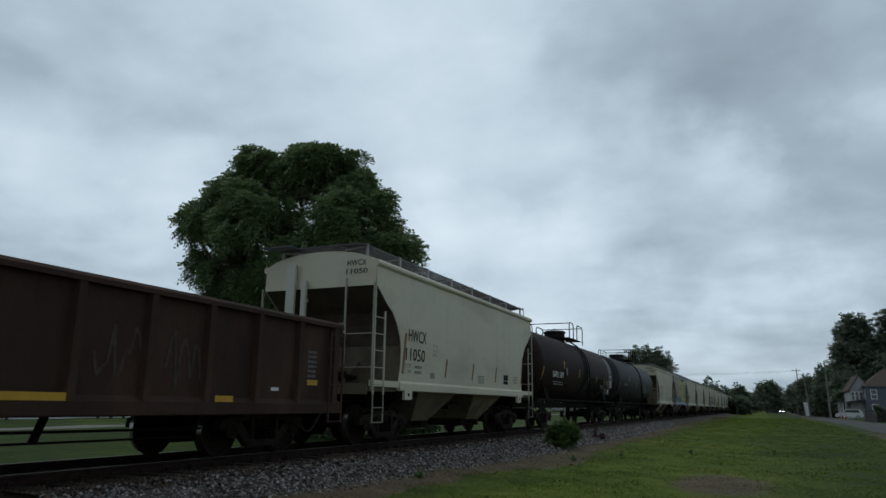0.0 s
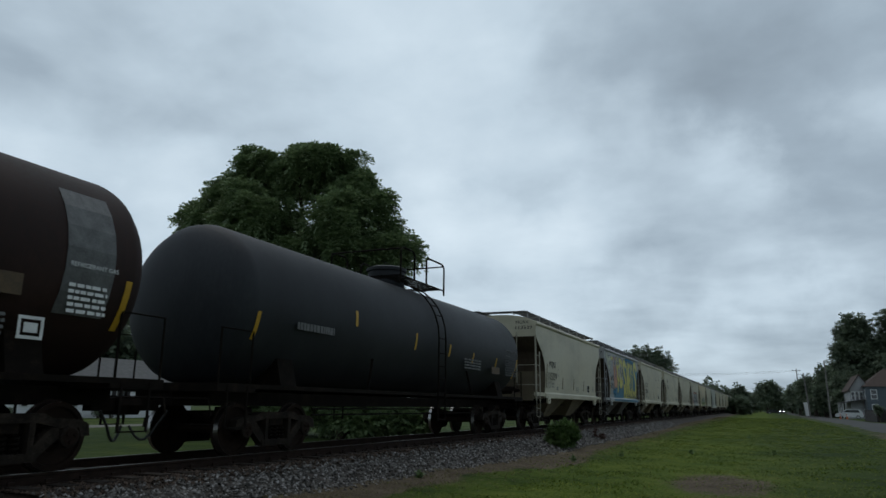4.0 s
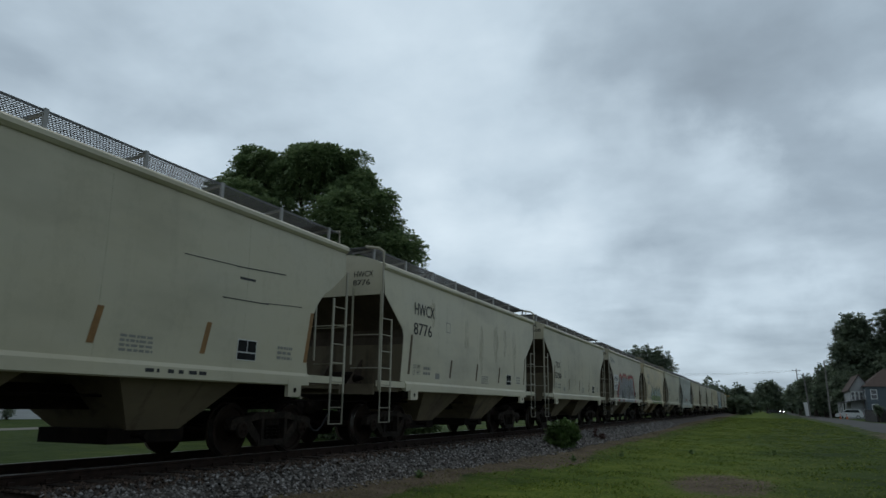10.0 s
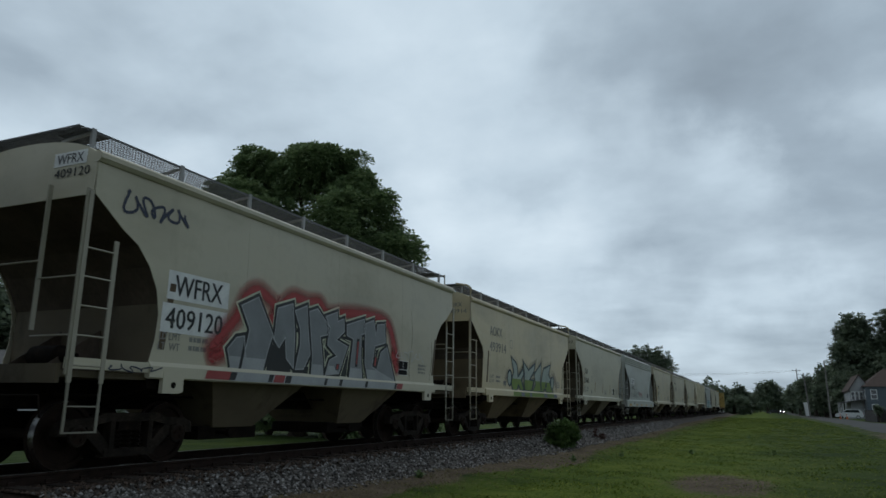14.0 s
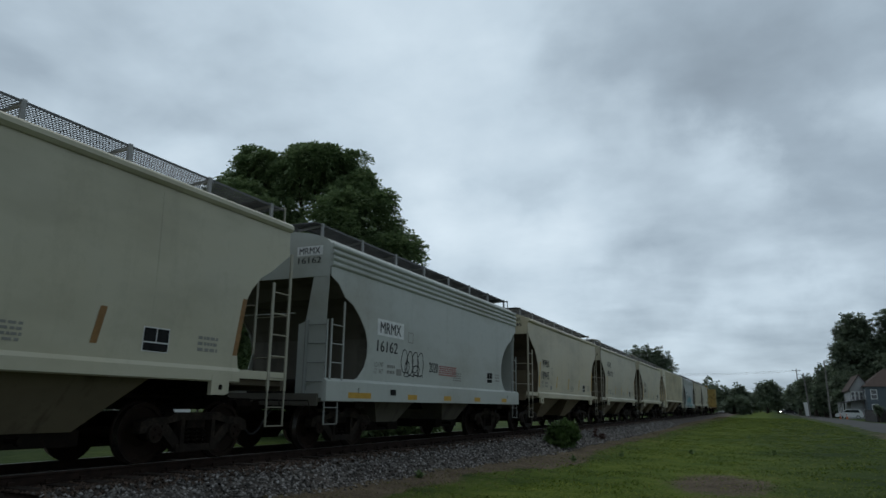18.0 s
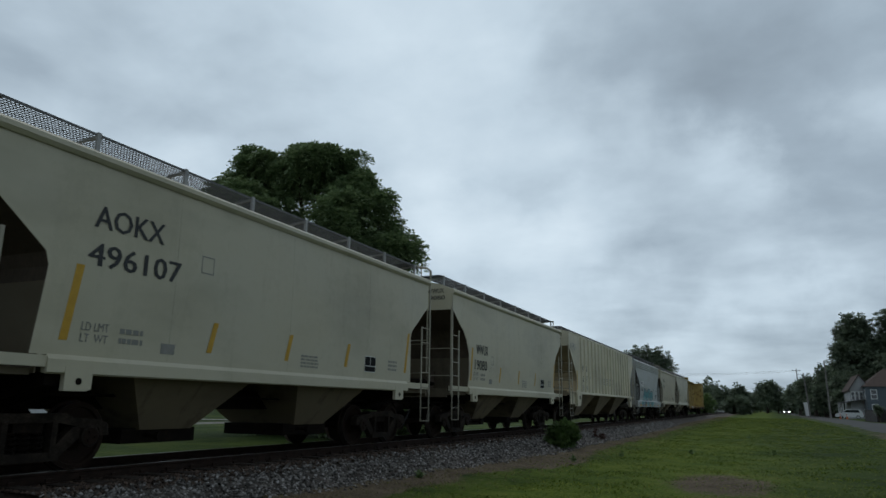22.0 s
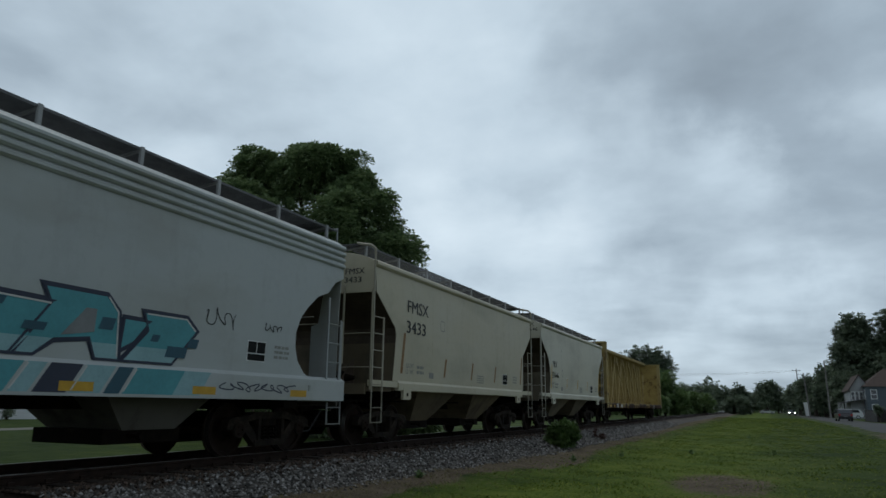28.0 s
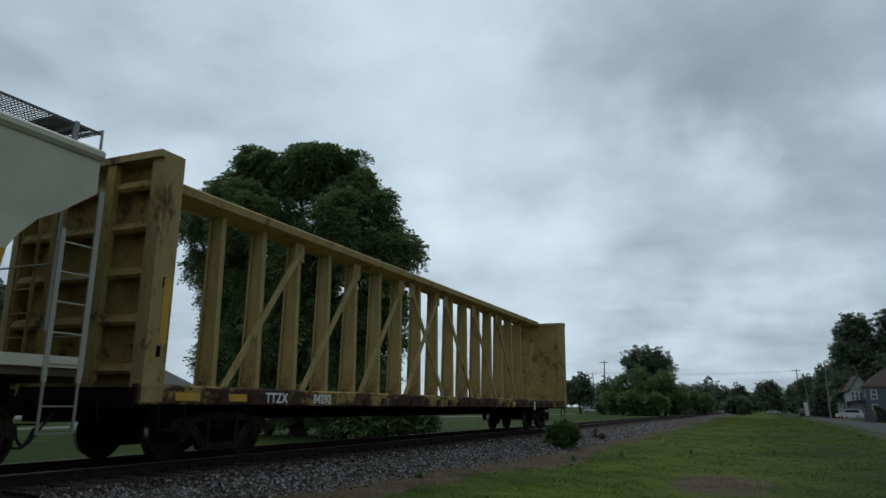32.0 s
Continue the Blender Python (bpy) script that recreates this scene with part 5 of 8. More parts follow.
def quad(y0, y1, z0, z1, lean=0.0):
    return Mesh().add([(y0, z0, 0), (y1, z0, 0), (y1 + lean, z1, 0), (y0 + lean, z1, 0)], [(0, 1, 2, 3)])


def frame_of(y0, y1, z0, z1, t):
    me = Mesh()
    for a, b, c, d in ((y0, y1, z0, z0 + t), (y0, y1, z1 - t, z1), (y0, y0 + t, z0 + t, z1 - t), (y1 - t, y1, z0 + t, z1 - t)):
        me.add([(a, c, 0), (b, c, 0), (b, d, 0), (a, d, 0)], [(0, 1, 2, 3)])
    return me


def write(car, text, y0, y1, z0, z1, mat, style="round", lift=0.004, front=None, bold=0.014, label=""):
    """Lettering fitted to a rectangle of the side, or of the front end if front is its y."""
    cu = bpy.data.curves.new("lettering", "FONT")
    cu.body, cu.size, cu.resolution_u, cu.offset = text, 1.0, 2, 0.0
    tmp = bpy.data.objects.new("lettering", cu)
    me = bpy.data.meshes.new_from_object(tmp)
    bpy.data.objects.remove(tmp)
    bpy.data.curves.remove(cu)
    xs = [v.co.x for v in me.vertices]
    ys = [v.co.y for v in me.vertices]
    ax, bx, ay, by = min(xs), max(xs), min(ys), max(ys)
    for v in me.vertices:
        y = y0 + (y1 - y0) * (v.co.x - ax) / (bx - ax)
        z = z0 + (z1 - z0) * (v.co.y - ay) / (by - ay)
        v.co = (side_x(style, z) + lift, y, z) if front is None else (y, front, z)
    # heavier strokes: the outline repeated a little to each side
    w = bold * 1.1 * (y1 - y0) / (bx - ax)
    vs, fs = [], []
    for k, d in enumerate((-w, 0.0, w)):
        fs += [tuple(i + len(vs) for i in p.vertices) for p in me.polygons]
        vs += [(v.co.x + 0.0006 * k, v.co.y + d, v.co.z) if front is None else (v.co.x + d, v.co.y - 0.0006 * k, v.co.z) for v in me.vertices]
    bpy.data.meshes.remove(me)
    me = bpy.data.meshes.new("lettering")
    me.from_pydata(vs, [], fs)
    me.materials.append(mat)
    return part("lettering", me, mat, car, label)


def small_print(car, y0, y1, z0, z1, rows, mat, style, rng):
    me = Mesh()
    for i in range(rows):
        z = z1 - (z1 - z0) * (i + 0.8) / rows
        y = y0
        while y < y1 - 0.03:
            w = min(rng.uniform(0.05, 0.16), y1 - y)
            me.add([(y, z, 0), (y + w * 0.8, z, 0), (y + w * 0.8, z + (z1 - z0) / rows * 0.55, 0), (y, z + (z1 - z0) / rows * 0.55, 0)], [(0, 1, 2, 3)])
            y += w
    ob = mark(car, "small_stencil", me, mat, style)
    return tagged(ob, kind="stuff")


M_TAPE = {"bright": M_REFLECT, "old": M_REFLECT_OLD, "worn": surface("worn_reflective_tape", ((0.35, (0.17, 0.085, 0.025)), (0.7, (0.28, 0.145, 0.045))), 5, 40, (0.5, 0.7), 0, 0.1)}
M_PLACARD = surface("black_placard", ((0.35, (0.012, 0.012, 0.012)), (0.7, (0.025, 0.025, 0.025))), 5, 40, (0.75, 0.9), 0, 0.05, (1, 1, 1), 0.1)


def usual_marks(key, style, top, number, tape, high=False, plate=False, ink=M_LETTER, seed=0, small=False):
    """The stencils that every hopper carries: initials, number, weights, test boxes, a placard and reflectors."""
    car, rng = H[key], random.Random(seed)
    wide = 0.212 * len(number) if not high else 0.27 * len(number)
    if high:
        ty, tz, th, nz = -4.4, 3.17, 0.31, 2.66
    else:
        ty, tz, th, nz = -4.22, 2.46, 0.31, 1.99
    if style == "deep":
        ty, tz, nz, wide, th = -3.92, 2.53, 2.10, 0.20 * len(number), 0.26
    tw = 1.02 if not high else 1.2
    if key == "wf":
        ty, tw, wide, tz, nz = -4.50, 1.02, 1.20, 2.47, 1.98
    if key == "hw1":
        ty, wide = ty - 0.17, 1.08
    if key == "na":
        ty, wide = ty - 0.26, 1.12
    if small:
        ty, tz, th, nz, tw, wide = -4.40, 2.55, 0.245, 2.10, 0.68, 0.175 * len(number)
    if plate:
        mark(car, "white_plate", quad(ty - 0.14, ty + tw + 0.16, tz - 0.06, tz + th + 0.06), M_WHITE, style, 0.003)
        if style != "deep":
            mark(car, "white_plate", quad(ty - 0.2, ty - 0.12 + wide + 0.10, nz - 0.06, nz + th + 0.06), M_WHITE, style, 0.003)
    write(car, top, ty, ty + tw, tz, tz + th, ink, style, 0.007)
    start = ty - (0.12 if not high else 0.04)
    write(car, number, start, start + wide, nz, nz + th, ink, style, 0.007)
    z = 1.66 if style != "deep" else 1.60
    y = ty - 0.2 if not high else -4.4
    write(car, "LD LMT", y, y + 0.42, z + 0.15, z + 0.26, M_LETTER_FAINT, style)
    write(car, "LT  WT", y, y + 0.42, z, z + 0.11, M_LETTER_FAINT, style)
    small_print(car, y + 0.6, y + 1.02, z, z + 0.26, 2, M_LETTER_FAINT, style, rng)
    mark(car, "test_box", frame_of(-2.92, -2.66, 2.2, 2.48, 0.02) if style == "round" else frame_of(-2.40, -2.12, 2.9, 3.18, 0.02) if high else frame_of(-2.5, -2.22, 2.42, 2.68, 0.02), M_LETTER_FAINT, style)
    if style == "round":
        write(car, "C", -2.83, -2.75, 2.24, 2.34, M_LETTER_FAINT, style)
    mark(car, "test_panel", quad(-3.05, -2.78, 1.60, 1.75), M_LETTER_FAINT, style)
    px = 2.80 if style != "deep" else 3.14
    mark(car, "placard_border", quad(px - 0.025, px + 0.465, 1.615, 1.965, 0.0), M_WHITE, style, 0.003)
    pl = Mesh()
    for a, b, c, d in ((-0.01, 0.21, 0.1, 0.29), (0.23, 0.45, 0.1, 0.29), (-0.01, 0.45, -0.03, 0.08)):
        pl.add([(px + a, 1.66 + c, 0), (px + b, 1.66 + c, 0), (px + b, 1.66 + d, 0), (px + a, 1.66 + d, 0)], [(0, 1, 2, 3)])
    mark(car, "placard", pl, M_PLACARD, style, 0.008, "black placard in a white border")
    small_print(car, 3.85, 4.3, 1.68, 1.95, 3, M_LETTER_FAINT, style, rng)
    small_print(car, 0.4, 1.0, 1.58, 1.84, 4, M_LETTER_FAINT, style, rng)
    if style == "deep":
        for a in (-5.3, -2.55, -0.4, 1.85, 4.3):
            mark(car, "reflector_strip", quad(a, a + (0.95 if a < -5 else 0.5), 1.04, 1.16), M_TAPE[tape], style, 0.004, "yellow reflective strip")
    else:
        m = M_TAPE[tape]
        mark(car, "reflector_strip", quad(-4.70, -4.58, 1.66, 2.64, 0.11), M_TAPE["bright"] if tape == "bright" else m, style, 0.004, "orange reflective strip")
        for k, a in enumerate((-2.18, -0.17, 1.87)):
            if tape == "bright":
                if small:
                    mark(car, "tape_border", quad(a + 0.04, a + 0.19, 1.66, 2.18, 0.11), M_WHITE, style, 0.003)
                mark(car, "reflector_strip", quad(a + 0.06, a + 0.17, 1.68, 2.16, 0.11), m, style, 0.006, "yellow reflective strip")
            else:
                mark(car, "reflector_strip", quad(a + 0.05, a + 0.16, 1.66, 2.16, 0.10), m, style, 0.004, "dirty brown reflective strip")
        mark(car, "reflector_strip", quad(4.66, 4.77, 1.68, 2.64, 0.14), m, style, 0.004)
    # small numbers on the front end plate
    fy = -6.03 - 0.018
    fz = {"round": 3.96, "straight": 3.74, "deep": 3.84}[style]
    if plate:
        part("white_plate", Mesh().box(0.72, 1.36, fy - 0.001, fy + 0.004, fz + 0.12, fz + 0.32), M_WHITE, car)
    write(car, top, 0.78, 1.30, fz + 0.15, fz + 0.29, ink, front=fy - 0.003)
    write(car, number, 0.76, 0.76 + 0.115 * len(number), fz - 0.05, fz + 0.08, ink, front=fy - 0.003)


usual_marks("hw1", "round", "HWCX", "11050", "worn", seed=1)
usual_marks("mq", "round", "MQRX", "113339", "old", seed=2)
usual_marks("na", "round", "NAHX", "328213", "bright", seed=3)
usual_marks("fc", "round", "FCTX", "805886", "worn", seed=4)
usual_marks("hw2", "straight", "HWCX", "8776", "old", True, seed=5)
usual_marks("ti", "round", "TILX", "337508", "old", seed=6, small=True)
usual_marks("wf", "round", "WFRX", "409120", "old", plate=True, seed=7)
usual_marks("ao", "straight", "AOKX", "493914", "old", True, ink=M_LETTER_FAINT, seed=8)
usual_marks("t33", "round", "TILX", "333662", "worn", seed=9, small=True)
usual_marks("mr", "deep", "MRMX", "16162", "bright", plate=True, seed=10)
usual_marks("ww", "round", "WWUX", "18945", "bright", seed=11)
usual_marks("ao2", "straight", "AOKX", "496107", "bright", True, seed=12)
usual_marks("w9", "round", "WWUX", "19080", "bright", seed=13)
usual_marks("mr2", "deep", "MRMX", "16022", "bright", plate=True, seed=14)
usual_marks("fm", "straight", "FMSX", "3433", "worn", True, seed=15)
usual_marks("ti2", "round", "TILX", "333646", "bright", seed=16, small=True)


def ribbed_marks():
    car, rng = H["aj"], random.Random(20)
    for text, y, z in (("AJ", -6.49, 2.63), ("PX", -5.66, 2.63), ("65", -6.47, 2.11), ("47", -5.66, 2.11)):
        write(car, text, y - 0.05, y + 0.35, z, z + 0.30, M_LETTER, "ribbed")
    for y in (-6.55, -5.72):
        small_print(car, y, y + 0.5, 1.72, 1.98, 3, M_LETTER_FAINT, "ribbed", rng)
    mark(car, "test_box", frame_of(-4.80, -4.54, 2.34, 2.6, 0.02), M_LETTER_FAINT, "ribbed")
    for y, z0, z1 in ((-7.55, 1.72, 2.62), (-4.10, 1.7, 2.20), (-1.58, 1.7, 2.20), (0.93, 1.7, 2.20), (4.28, 1.7, 2.20), (7.40, 1.72, 2.5)):
        mark(car, "reflector_strip", quad(y, y + 0.15, z0, z1, 0.0), M_REFLECT, "ribbed", 0.004, "yellow reflective strip")
    for y in (-1.2, -0.4, 0.5, 1.4):
        small_print(car, y, y + 0.45, 2.1, 2.5, 4, M_LETTER_FAINT, "ribbed", rng)
    fy = -8.95 - 0.018
    write(car, "AJPX", 0.74, 1.28, 4.10, 4.24, M_LETTER, front=fy)
    write(car, "6547", 0.74, 1.22, 3.90, 4.03, M_LETTER, front=fy)


ribbed_marks()


# spray-paint letters: thick strokes over a dark outline
def spray(name, col, rough=(0.4, 0.6)):
    d = tuple(c * 0.72 for c in col)
    return surface(name, ((0.3, d), (0.6, col), (0.8, tuple(min(1, c * 1.15) for c in col))), 1.5, 22, rough, 0, 0.08)


S_YELLOW, S_BLUE, S_SALMON = spray("spray_yellow", (0.62, 0.56, 0.11)), spray("spray_blue", (0.016, 0.15, 0.24)), spray("spray_salmon", (0.58, 0.27, 0.17))
S_NAVY, S_WHITE, S_CREAM = spray("spray_navy", (0.025, 0.03, 0.055)), spray("spray_white", (0.55, 0.55, 0.52)), spray("spray_cream", (0.54, 0.55, 0.40))
S_SILVER, S_RED, S_BLACK = spray("spray_silver", (0.215, 0.225, 0.23)), spray("spray_red", (0.34, 0.055, 0.05)), spray("spray_black", (0.018, 0.018, 0.018))
S_STEEL_GREY, S_SILVER_PALE, S_SKY, S_DEEP = spray("sprayed_steel_grey", (0.20, 0.205, 0.205)), spray("spray_light_silver", (0.37, 0.38, 0.38)), spray("spray_sky_blue", (0.10, 0.30, 0.44)), spray("spray_slate_blue", (0.05, 0.065, 0.10))
S_NAVY_GREEN, S_TURQ_PALE, S_VIOLET = spray("spray_blue_black", (0.02, 0.045, 0.055)), spray("spray_light_turquoise", (0.26, 0.43, 0.45)), spray("spray_violet_grey", (0.17, 0.17, 0.22))
S_GREEN, S_TURQ, S_TURQ_DEEP, S_PALE = spray("spray_green", (0.17, 0.25, 0.035)), spray("spray_turquoise", (0.075, 0.30, 0.33)), spray("spray_deep_teal", (0.025, 0.085, 0.12)), spray("spray_pale_grey_green", (0.34, 0.39, 0.33))


def mist_build(col, cover=0.75):
    """Overspray: speckles of paint that let the car's own colour through."""
    def build(N):
        co = objco(N)
        v = N.math("ADD", N.math("MULTIPLY", N.noise(co, 3.0, 3.0), 0.6), N.math("MULTIPLY", N.noise(co, 45.0, 2.0), 0.4))
        f = N.n("ShaderNodeMapRange", {"Value": v, "From Min": 0.36, "From Max": 0.6}).outputs[0]
        return N.n("ShaderNodeMixShader", {0: N.math("MULTIPLY", f, cover), 1: N.n("ShaderNodeBsdfTransparent").outputs[0], 2: bsdf(N, col, 0.6)}).outputs[0]
    return build





def cover_build(col, grain=0.5):
    """Sprayed haze that thins out towards its edge, by the mesh's own cover value."""
    def build(N):
        att = N.n("ShaderNodeAttribute")
        att.attribute_name = "cover"
        v = N.noise(objco(N), 55.0, 2.0)
        f = N.math("MULTIPLY", att.outputs["Fac"], N.math("MULTIPLY_ADD", v, grain, 1.0 - grain * 0.5))
        return N.n("ShaderNodeMixShader", {0: N.n("ShaderNodeClamp", {0: f, 1: 0.0, 2: 1.0}).outputs[0], 1: N.n("ShaderNodeBsdfTransparent").outputs[0], 2: bsdf(N, col, 0.6)}).outputs[0]
    return build


HAZE_RED, HAZE_BLUE, HAZE_SKY, HAZE_VIOLET = [material(n, cover_build(c)) for n, c in (("red_spray_haze", (0.36, 0.035, 0.035)), ("dark_blue_spray_haze", (0.045, 0.075, 0.11)), ("blue_spray_haze", (0.02, 0.17, 0.31)), ("violet_spray_haze", (0.16, 0.15, 0.20)))]


def rounded(pts, closed=True, steps=4):
    """A smooth curve through the points."""
    n = len(pts)
    out = []
    for i in range(n if closed else n - 1):
        a, b, c, d = [pts[k % n] if closed else pts[min(max(k, 0), n - 1)] for k in (i - 1, i, i + 1, i + 2)]
        for k in range(steps):
            t = k / steps
            out.append(tuple(0.5 * (2 * b[q] + (c[q] - a[q]) * t + (2 * a[q] - 5 * b[q] + 4 * c[q] - d[q]) * t * t + (3 * b[q] - a[q] - 3 * c[q] + d[q]) * t ** 3) for q in (0, 1)))
    return out if closed else out + [pts[-1]]


def sides(path, w, closed):
    """Points left and right of a path, mitred."""
    n = len(path)
    left, right = [], []
    for i in range(n):
        p, q, r = (Vector(path[(i + k) % n]) if closed else Vector(path[min(max(i + k, 0), n - 1)]) for k in (-1, 0, 1))
        d0, d1 = (q - p), (r - q)
        d0 = d0.normalized() if d0.length > 1e-6 else d1.normalized()
        d1 = d1.normalized() if d1.length > 1e-6 else d0
        m = (d0 + d1)
        m = m.normalized() if m.length > 0.2 else d0
        k = w / 2 / max(0.45, m.dot(d0))
        left.append((q.x - m.y * k, q.y + m.x * k))
        right.append((q.x + m.y * k, q.y - m.x * k))
    return left, right


def ribbon(path, w, closed=True, low=1.44):
    """A flat painted line; it stays above the sill."""
    l, r = sides(path, w, closed)
    if closed:
        l, r = l + l[:1], r + r[:1]
    return Mesh().sheet([[(y, max(z, low), 0.0) for y, z in row] for row in (l, r)])


def filled(pts, low=1.44):
    """A filled outline, cut level by level so that it follows the swell of the side."""
    bm = bmesh.new()
    bm.faces.new([bm.verts.new((y, max(z, low), 0)) for y, z in pts])
    bmesh.ops.triangulate(bm, faces=bm.faces[:])
    for k in range(13):
        bmesh.ops.bisect_plane(bm, geom=bm.verts[:] + bm.edges[:] + bm.faces[:], plane_co=(0, 1.47 + 0.2 * k, 0), plane_no=(0, 1, 0))
    me = Mesh()
    bm.verts.index_update()
    me.add([v.co for v in bm.verts], [[v.index for v in f.verts] for f in bm.faces])
    bm.free()
    return me


def haze(key, style, path, w, mat, lift, closed=False, full=1.0):
    """A soft sprayed line: full in the middle, nothing at its edges."""
    rows, cover = [], []
    for k, c in ((1.0, 0.0), (0.5, 0.55), (0.0, 1.0), (-0.5, 0.55), (-1.0, 0.0)):
        l, r = sides(path, w * abs(k), closed)
        row = l if k > 0 else r
        row = row + row[:1] if closed else row
        rows.append([(y, max(z, 1.44), 0.0) for y, z in row])
        ends = len(row) - 1
        cover += [c * full * (1 if closed else min(1, i / 2, (ends - i) / 2)) for i in range(len(row))]
    ob = mark(H[key], "graffiti_haze", Mesh().sheet(rows), mat, style, lift)
    ob.data.attributes.new("cover", "FLOAT", "POINT").data.foreach_set("value", cover)
    return ob


def letter(key, style, pts, fill, lift, edge=None, rim=0.05, smooth=False, label="", low_fill=None, low_z=0.0, shine=None):
    """One sprayed letter: its body, its drawn edge and, if wanted, another colour in its lower part."""
    path = rounded(pts) if smooth else pts
    ob = mark(H[key], "graffiti_letter", filled(path), fill, style, lift, label)
    if low_fill:
        ob.data.materials.append(low_fill)
        for f in ob.data.polygons:
            f.material_index = 1 if f.center.z < low_z else 0
    if edge:
        mark(H[key], "graffiti_outline", ribbon(path, rim), edge, style, lift + 0.0015)
    if shine:
        mark(H[key], "graffiti_shine", ribbon(path, 0.022), shine, style, lift + 0.003)
    return ob


def blob(y, z, ry, rz, seed, rough=0.2, n=28):
    """An irregular patch of paint."""
    rng = random.Random(seed)
    pts = [(y, z, 0.0)]
    for i in range(n):
        t = 6.2832 * i / n
        k = 1 + rough * noise.noise(Vector((math.cos(t) * 1.7, math.sin(t) * 1.7, seed * 3.3))) * 1.6 + rng.uniform(-0.04, 0.04)
        pts.append((y + ry * k * math.cos(t), z + rz * k * math.sin(t), 0.0))
    return Mesh().add(pts, [(0, i, i % n + 1) for i in range(1, n + 1)])


# the yellow and blue piece
letter("na", "round", [(-3.6, 1.46), (-3.5, 1.95), (-2.6, 2.1), (-2.3, 2.0), (-2.0, 2.35), (-1.5, 2.1), (-0.9, 2.0), (-0.45, 2.3), (-0.2, 1.9), (-0.2, 1.46)], S_BLUE, 0.006, label="blue sprayed background")
letter("na", "round", [(-0.3, 1.46), (-0.2, 2.4), (-0.3, 3.4), (0.5, 3.75), (0.8, 3.98), (3.9, 4.0), (4.6, 3.9), (5.45, 3.3), (4.95, 2.75), (4.72, 2.2), (4.70, 1.46)], S_BLUE, 0.007, label="blue sprayed background")
for pts, w in (([(-3.8, 1.75), (-3.4, 1.85), (-2.9, 1.7)], 0.4), ([(0.3, 3.85), (2.5, 4.02), (5.2, 3.5)], 0.3), ([(-1.9, 2.4), (-1.5, 2.7), (-0.4, 2.5)], 0.4)):
    haze("na", "round", rounded(pts, False, 8), w, HAZE_SKY, 0.009)
for a, b, m in ((-3.7, -2.4, S_BLUE), (-2.4, 5.2, S_BLUE)):
    mark(H["na"], "graffiti_background", quad(a, b, 1.28 if a > -3 else 1.3, 1.415), m, "round", 0.004, "blue sprayed sill")
sill_rng = random.Random(15)
for k in range(22):
    y = -2.9 + 0.36 * k + sill_rng.uniform(-0.1, 0.1)
    mark(H["na"], "sill_blot", quad(y, y + sill_rng.uniform(0.08, 0.26), 1.30 + sill_rng.uniform(0, 0.04), 1.36 + sill_rng.uniform(0, 0.04), 0.03), S_NAVY if k % 3 else S_SKY, "round", 0.007)
NUMERAL = "cream sprayed numeral with a dark edge"
letter("na", "round", [(-5.60, 3.66), (-5.68, 3.88), (-5.45, 4.02), (-5.2, 3.97), (-5.06, 3.76), (-5.06, 3.42), (-5.25, 3.27), (-5.45, 3.32), (-5.32, 3.5), (-5.45, 3.58)], S_CREAM, 0.010, S_NAVY, 0.045, True, NUMERAL)
letter("na", "round", [(-5.16, 3.3), (-5.17, 3.68), (-4.97, 3.84), (-4.77, 3.62), (-4.70, 3.2), (-4.86, 3.0), (-5.04, 3.04)], S_CREAM, 0.013, S_NAVY, 0.045, True, NUMERAL)
letter("na", "round", [(-4.80, 3.74), (-4.62, 3.86), (-4.34, 3.82), (-4.3, 3.66), (-4.38, 3.2), (-4.37, 2.97), (-4.5, 2.90), (-4.6, 2.95), (-4.52, 3.5), (-4.76, 3.56)], S_CREAM, 0.016, S_NAVY, 0.045, True, NUMERAL)
for y, z, a, b in ((-5.38, 3.78, 0.07, 0.12), (-4.94, 3.42, 0.06, 0.17)):
    mark(H["na"], "graffiti_hole", blob(y, z, a, b, 45, 0.05), S_STEEL_GREY, "round", 0.020)
letter("na", "round", [(-4.2, 3.74), (-4.18, 3.86), (-3.66, 3.84), (-3.62, 3.68), (-3.9, 3.62)], S_YELLOW, 0.008, label="faded yellow sprayed tag")
FAT = "fat sprayed letter with a dark edge"
letter("na", "round", [(-3.62, 3.70), (-3.5, 3.88), (-3.2, 3.86), (-3.06, 3.55), (-3.0, 2.8), (-2.92, 2.56), (-2.82, 2.8), (-2.98, 3.5), (-2.97, 3.80), (-2.8, 3.90), (-2.63, 3.82), (-2.57, 3.2), (-2.45, 2.68), (-2.46, 2.25), (-2.64, 2.08), (-3.0, 2.06), (-3.36, 2.1), (-3.5, 2.5), (-3.56, 3.1)], S_SALMON, 0.010, S_NAVY, 0.045, True, FAT)
letter("na", "round", [(-2.55, 3.35), (-2.58, 3.80), (-2.3, 3.96), (-2.05, 3.82), (-1.8, 3.88), (-1.62, 3.6), (-1.66, 3.3), (-1.8, 3.22), (-2.05, 3.28), (-2.07, 2.82), (-1.8, 2.62), (-1.8, 2.44), (-2.04, 2.42), (-2.08, 1.95), (-2.28, 1.76), (-2.48, 1.82), (-2.40, 2.3), (-2.44, 2.8)], S_YELLOW, 0.013, S_NAVY, 0.045, True, FAT)
letter("na", "round", [(-1.68, 3.84), (-1.35, 3.95), (-0.8, 3.90), (-0.5, 3.72), (-0.36, 3.4), (-0.36, 2.8), (-0.68, 2.26), (-1.22, 2.04), (-1.6, 2.2), (-1.76, 2.8), (-1.62, 3.2)], S_YELLOW, 0.016, S_NAVY, 0.05, True, FAT)
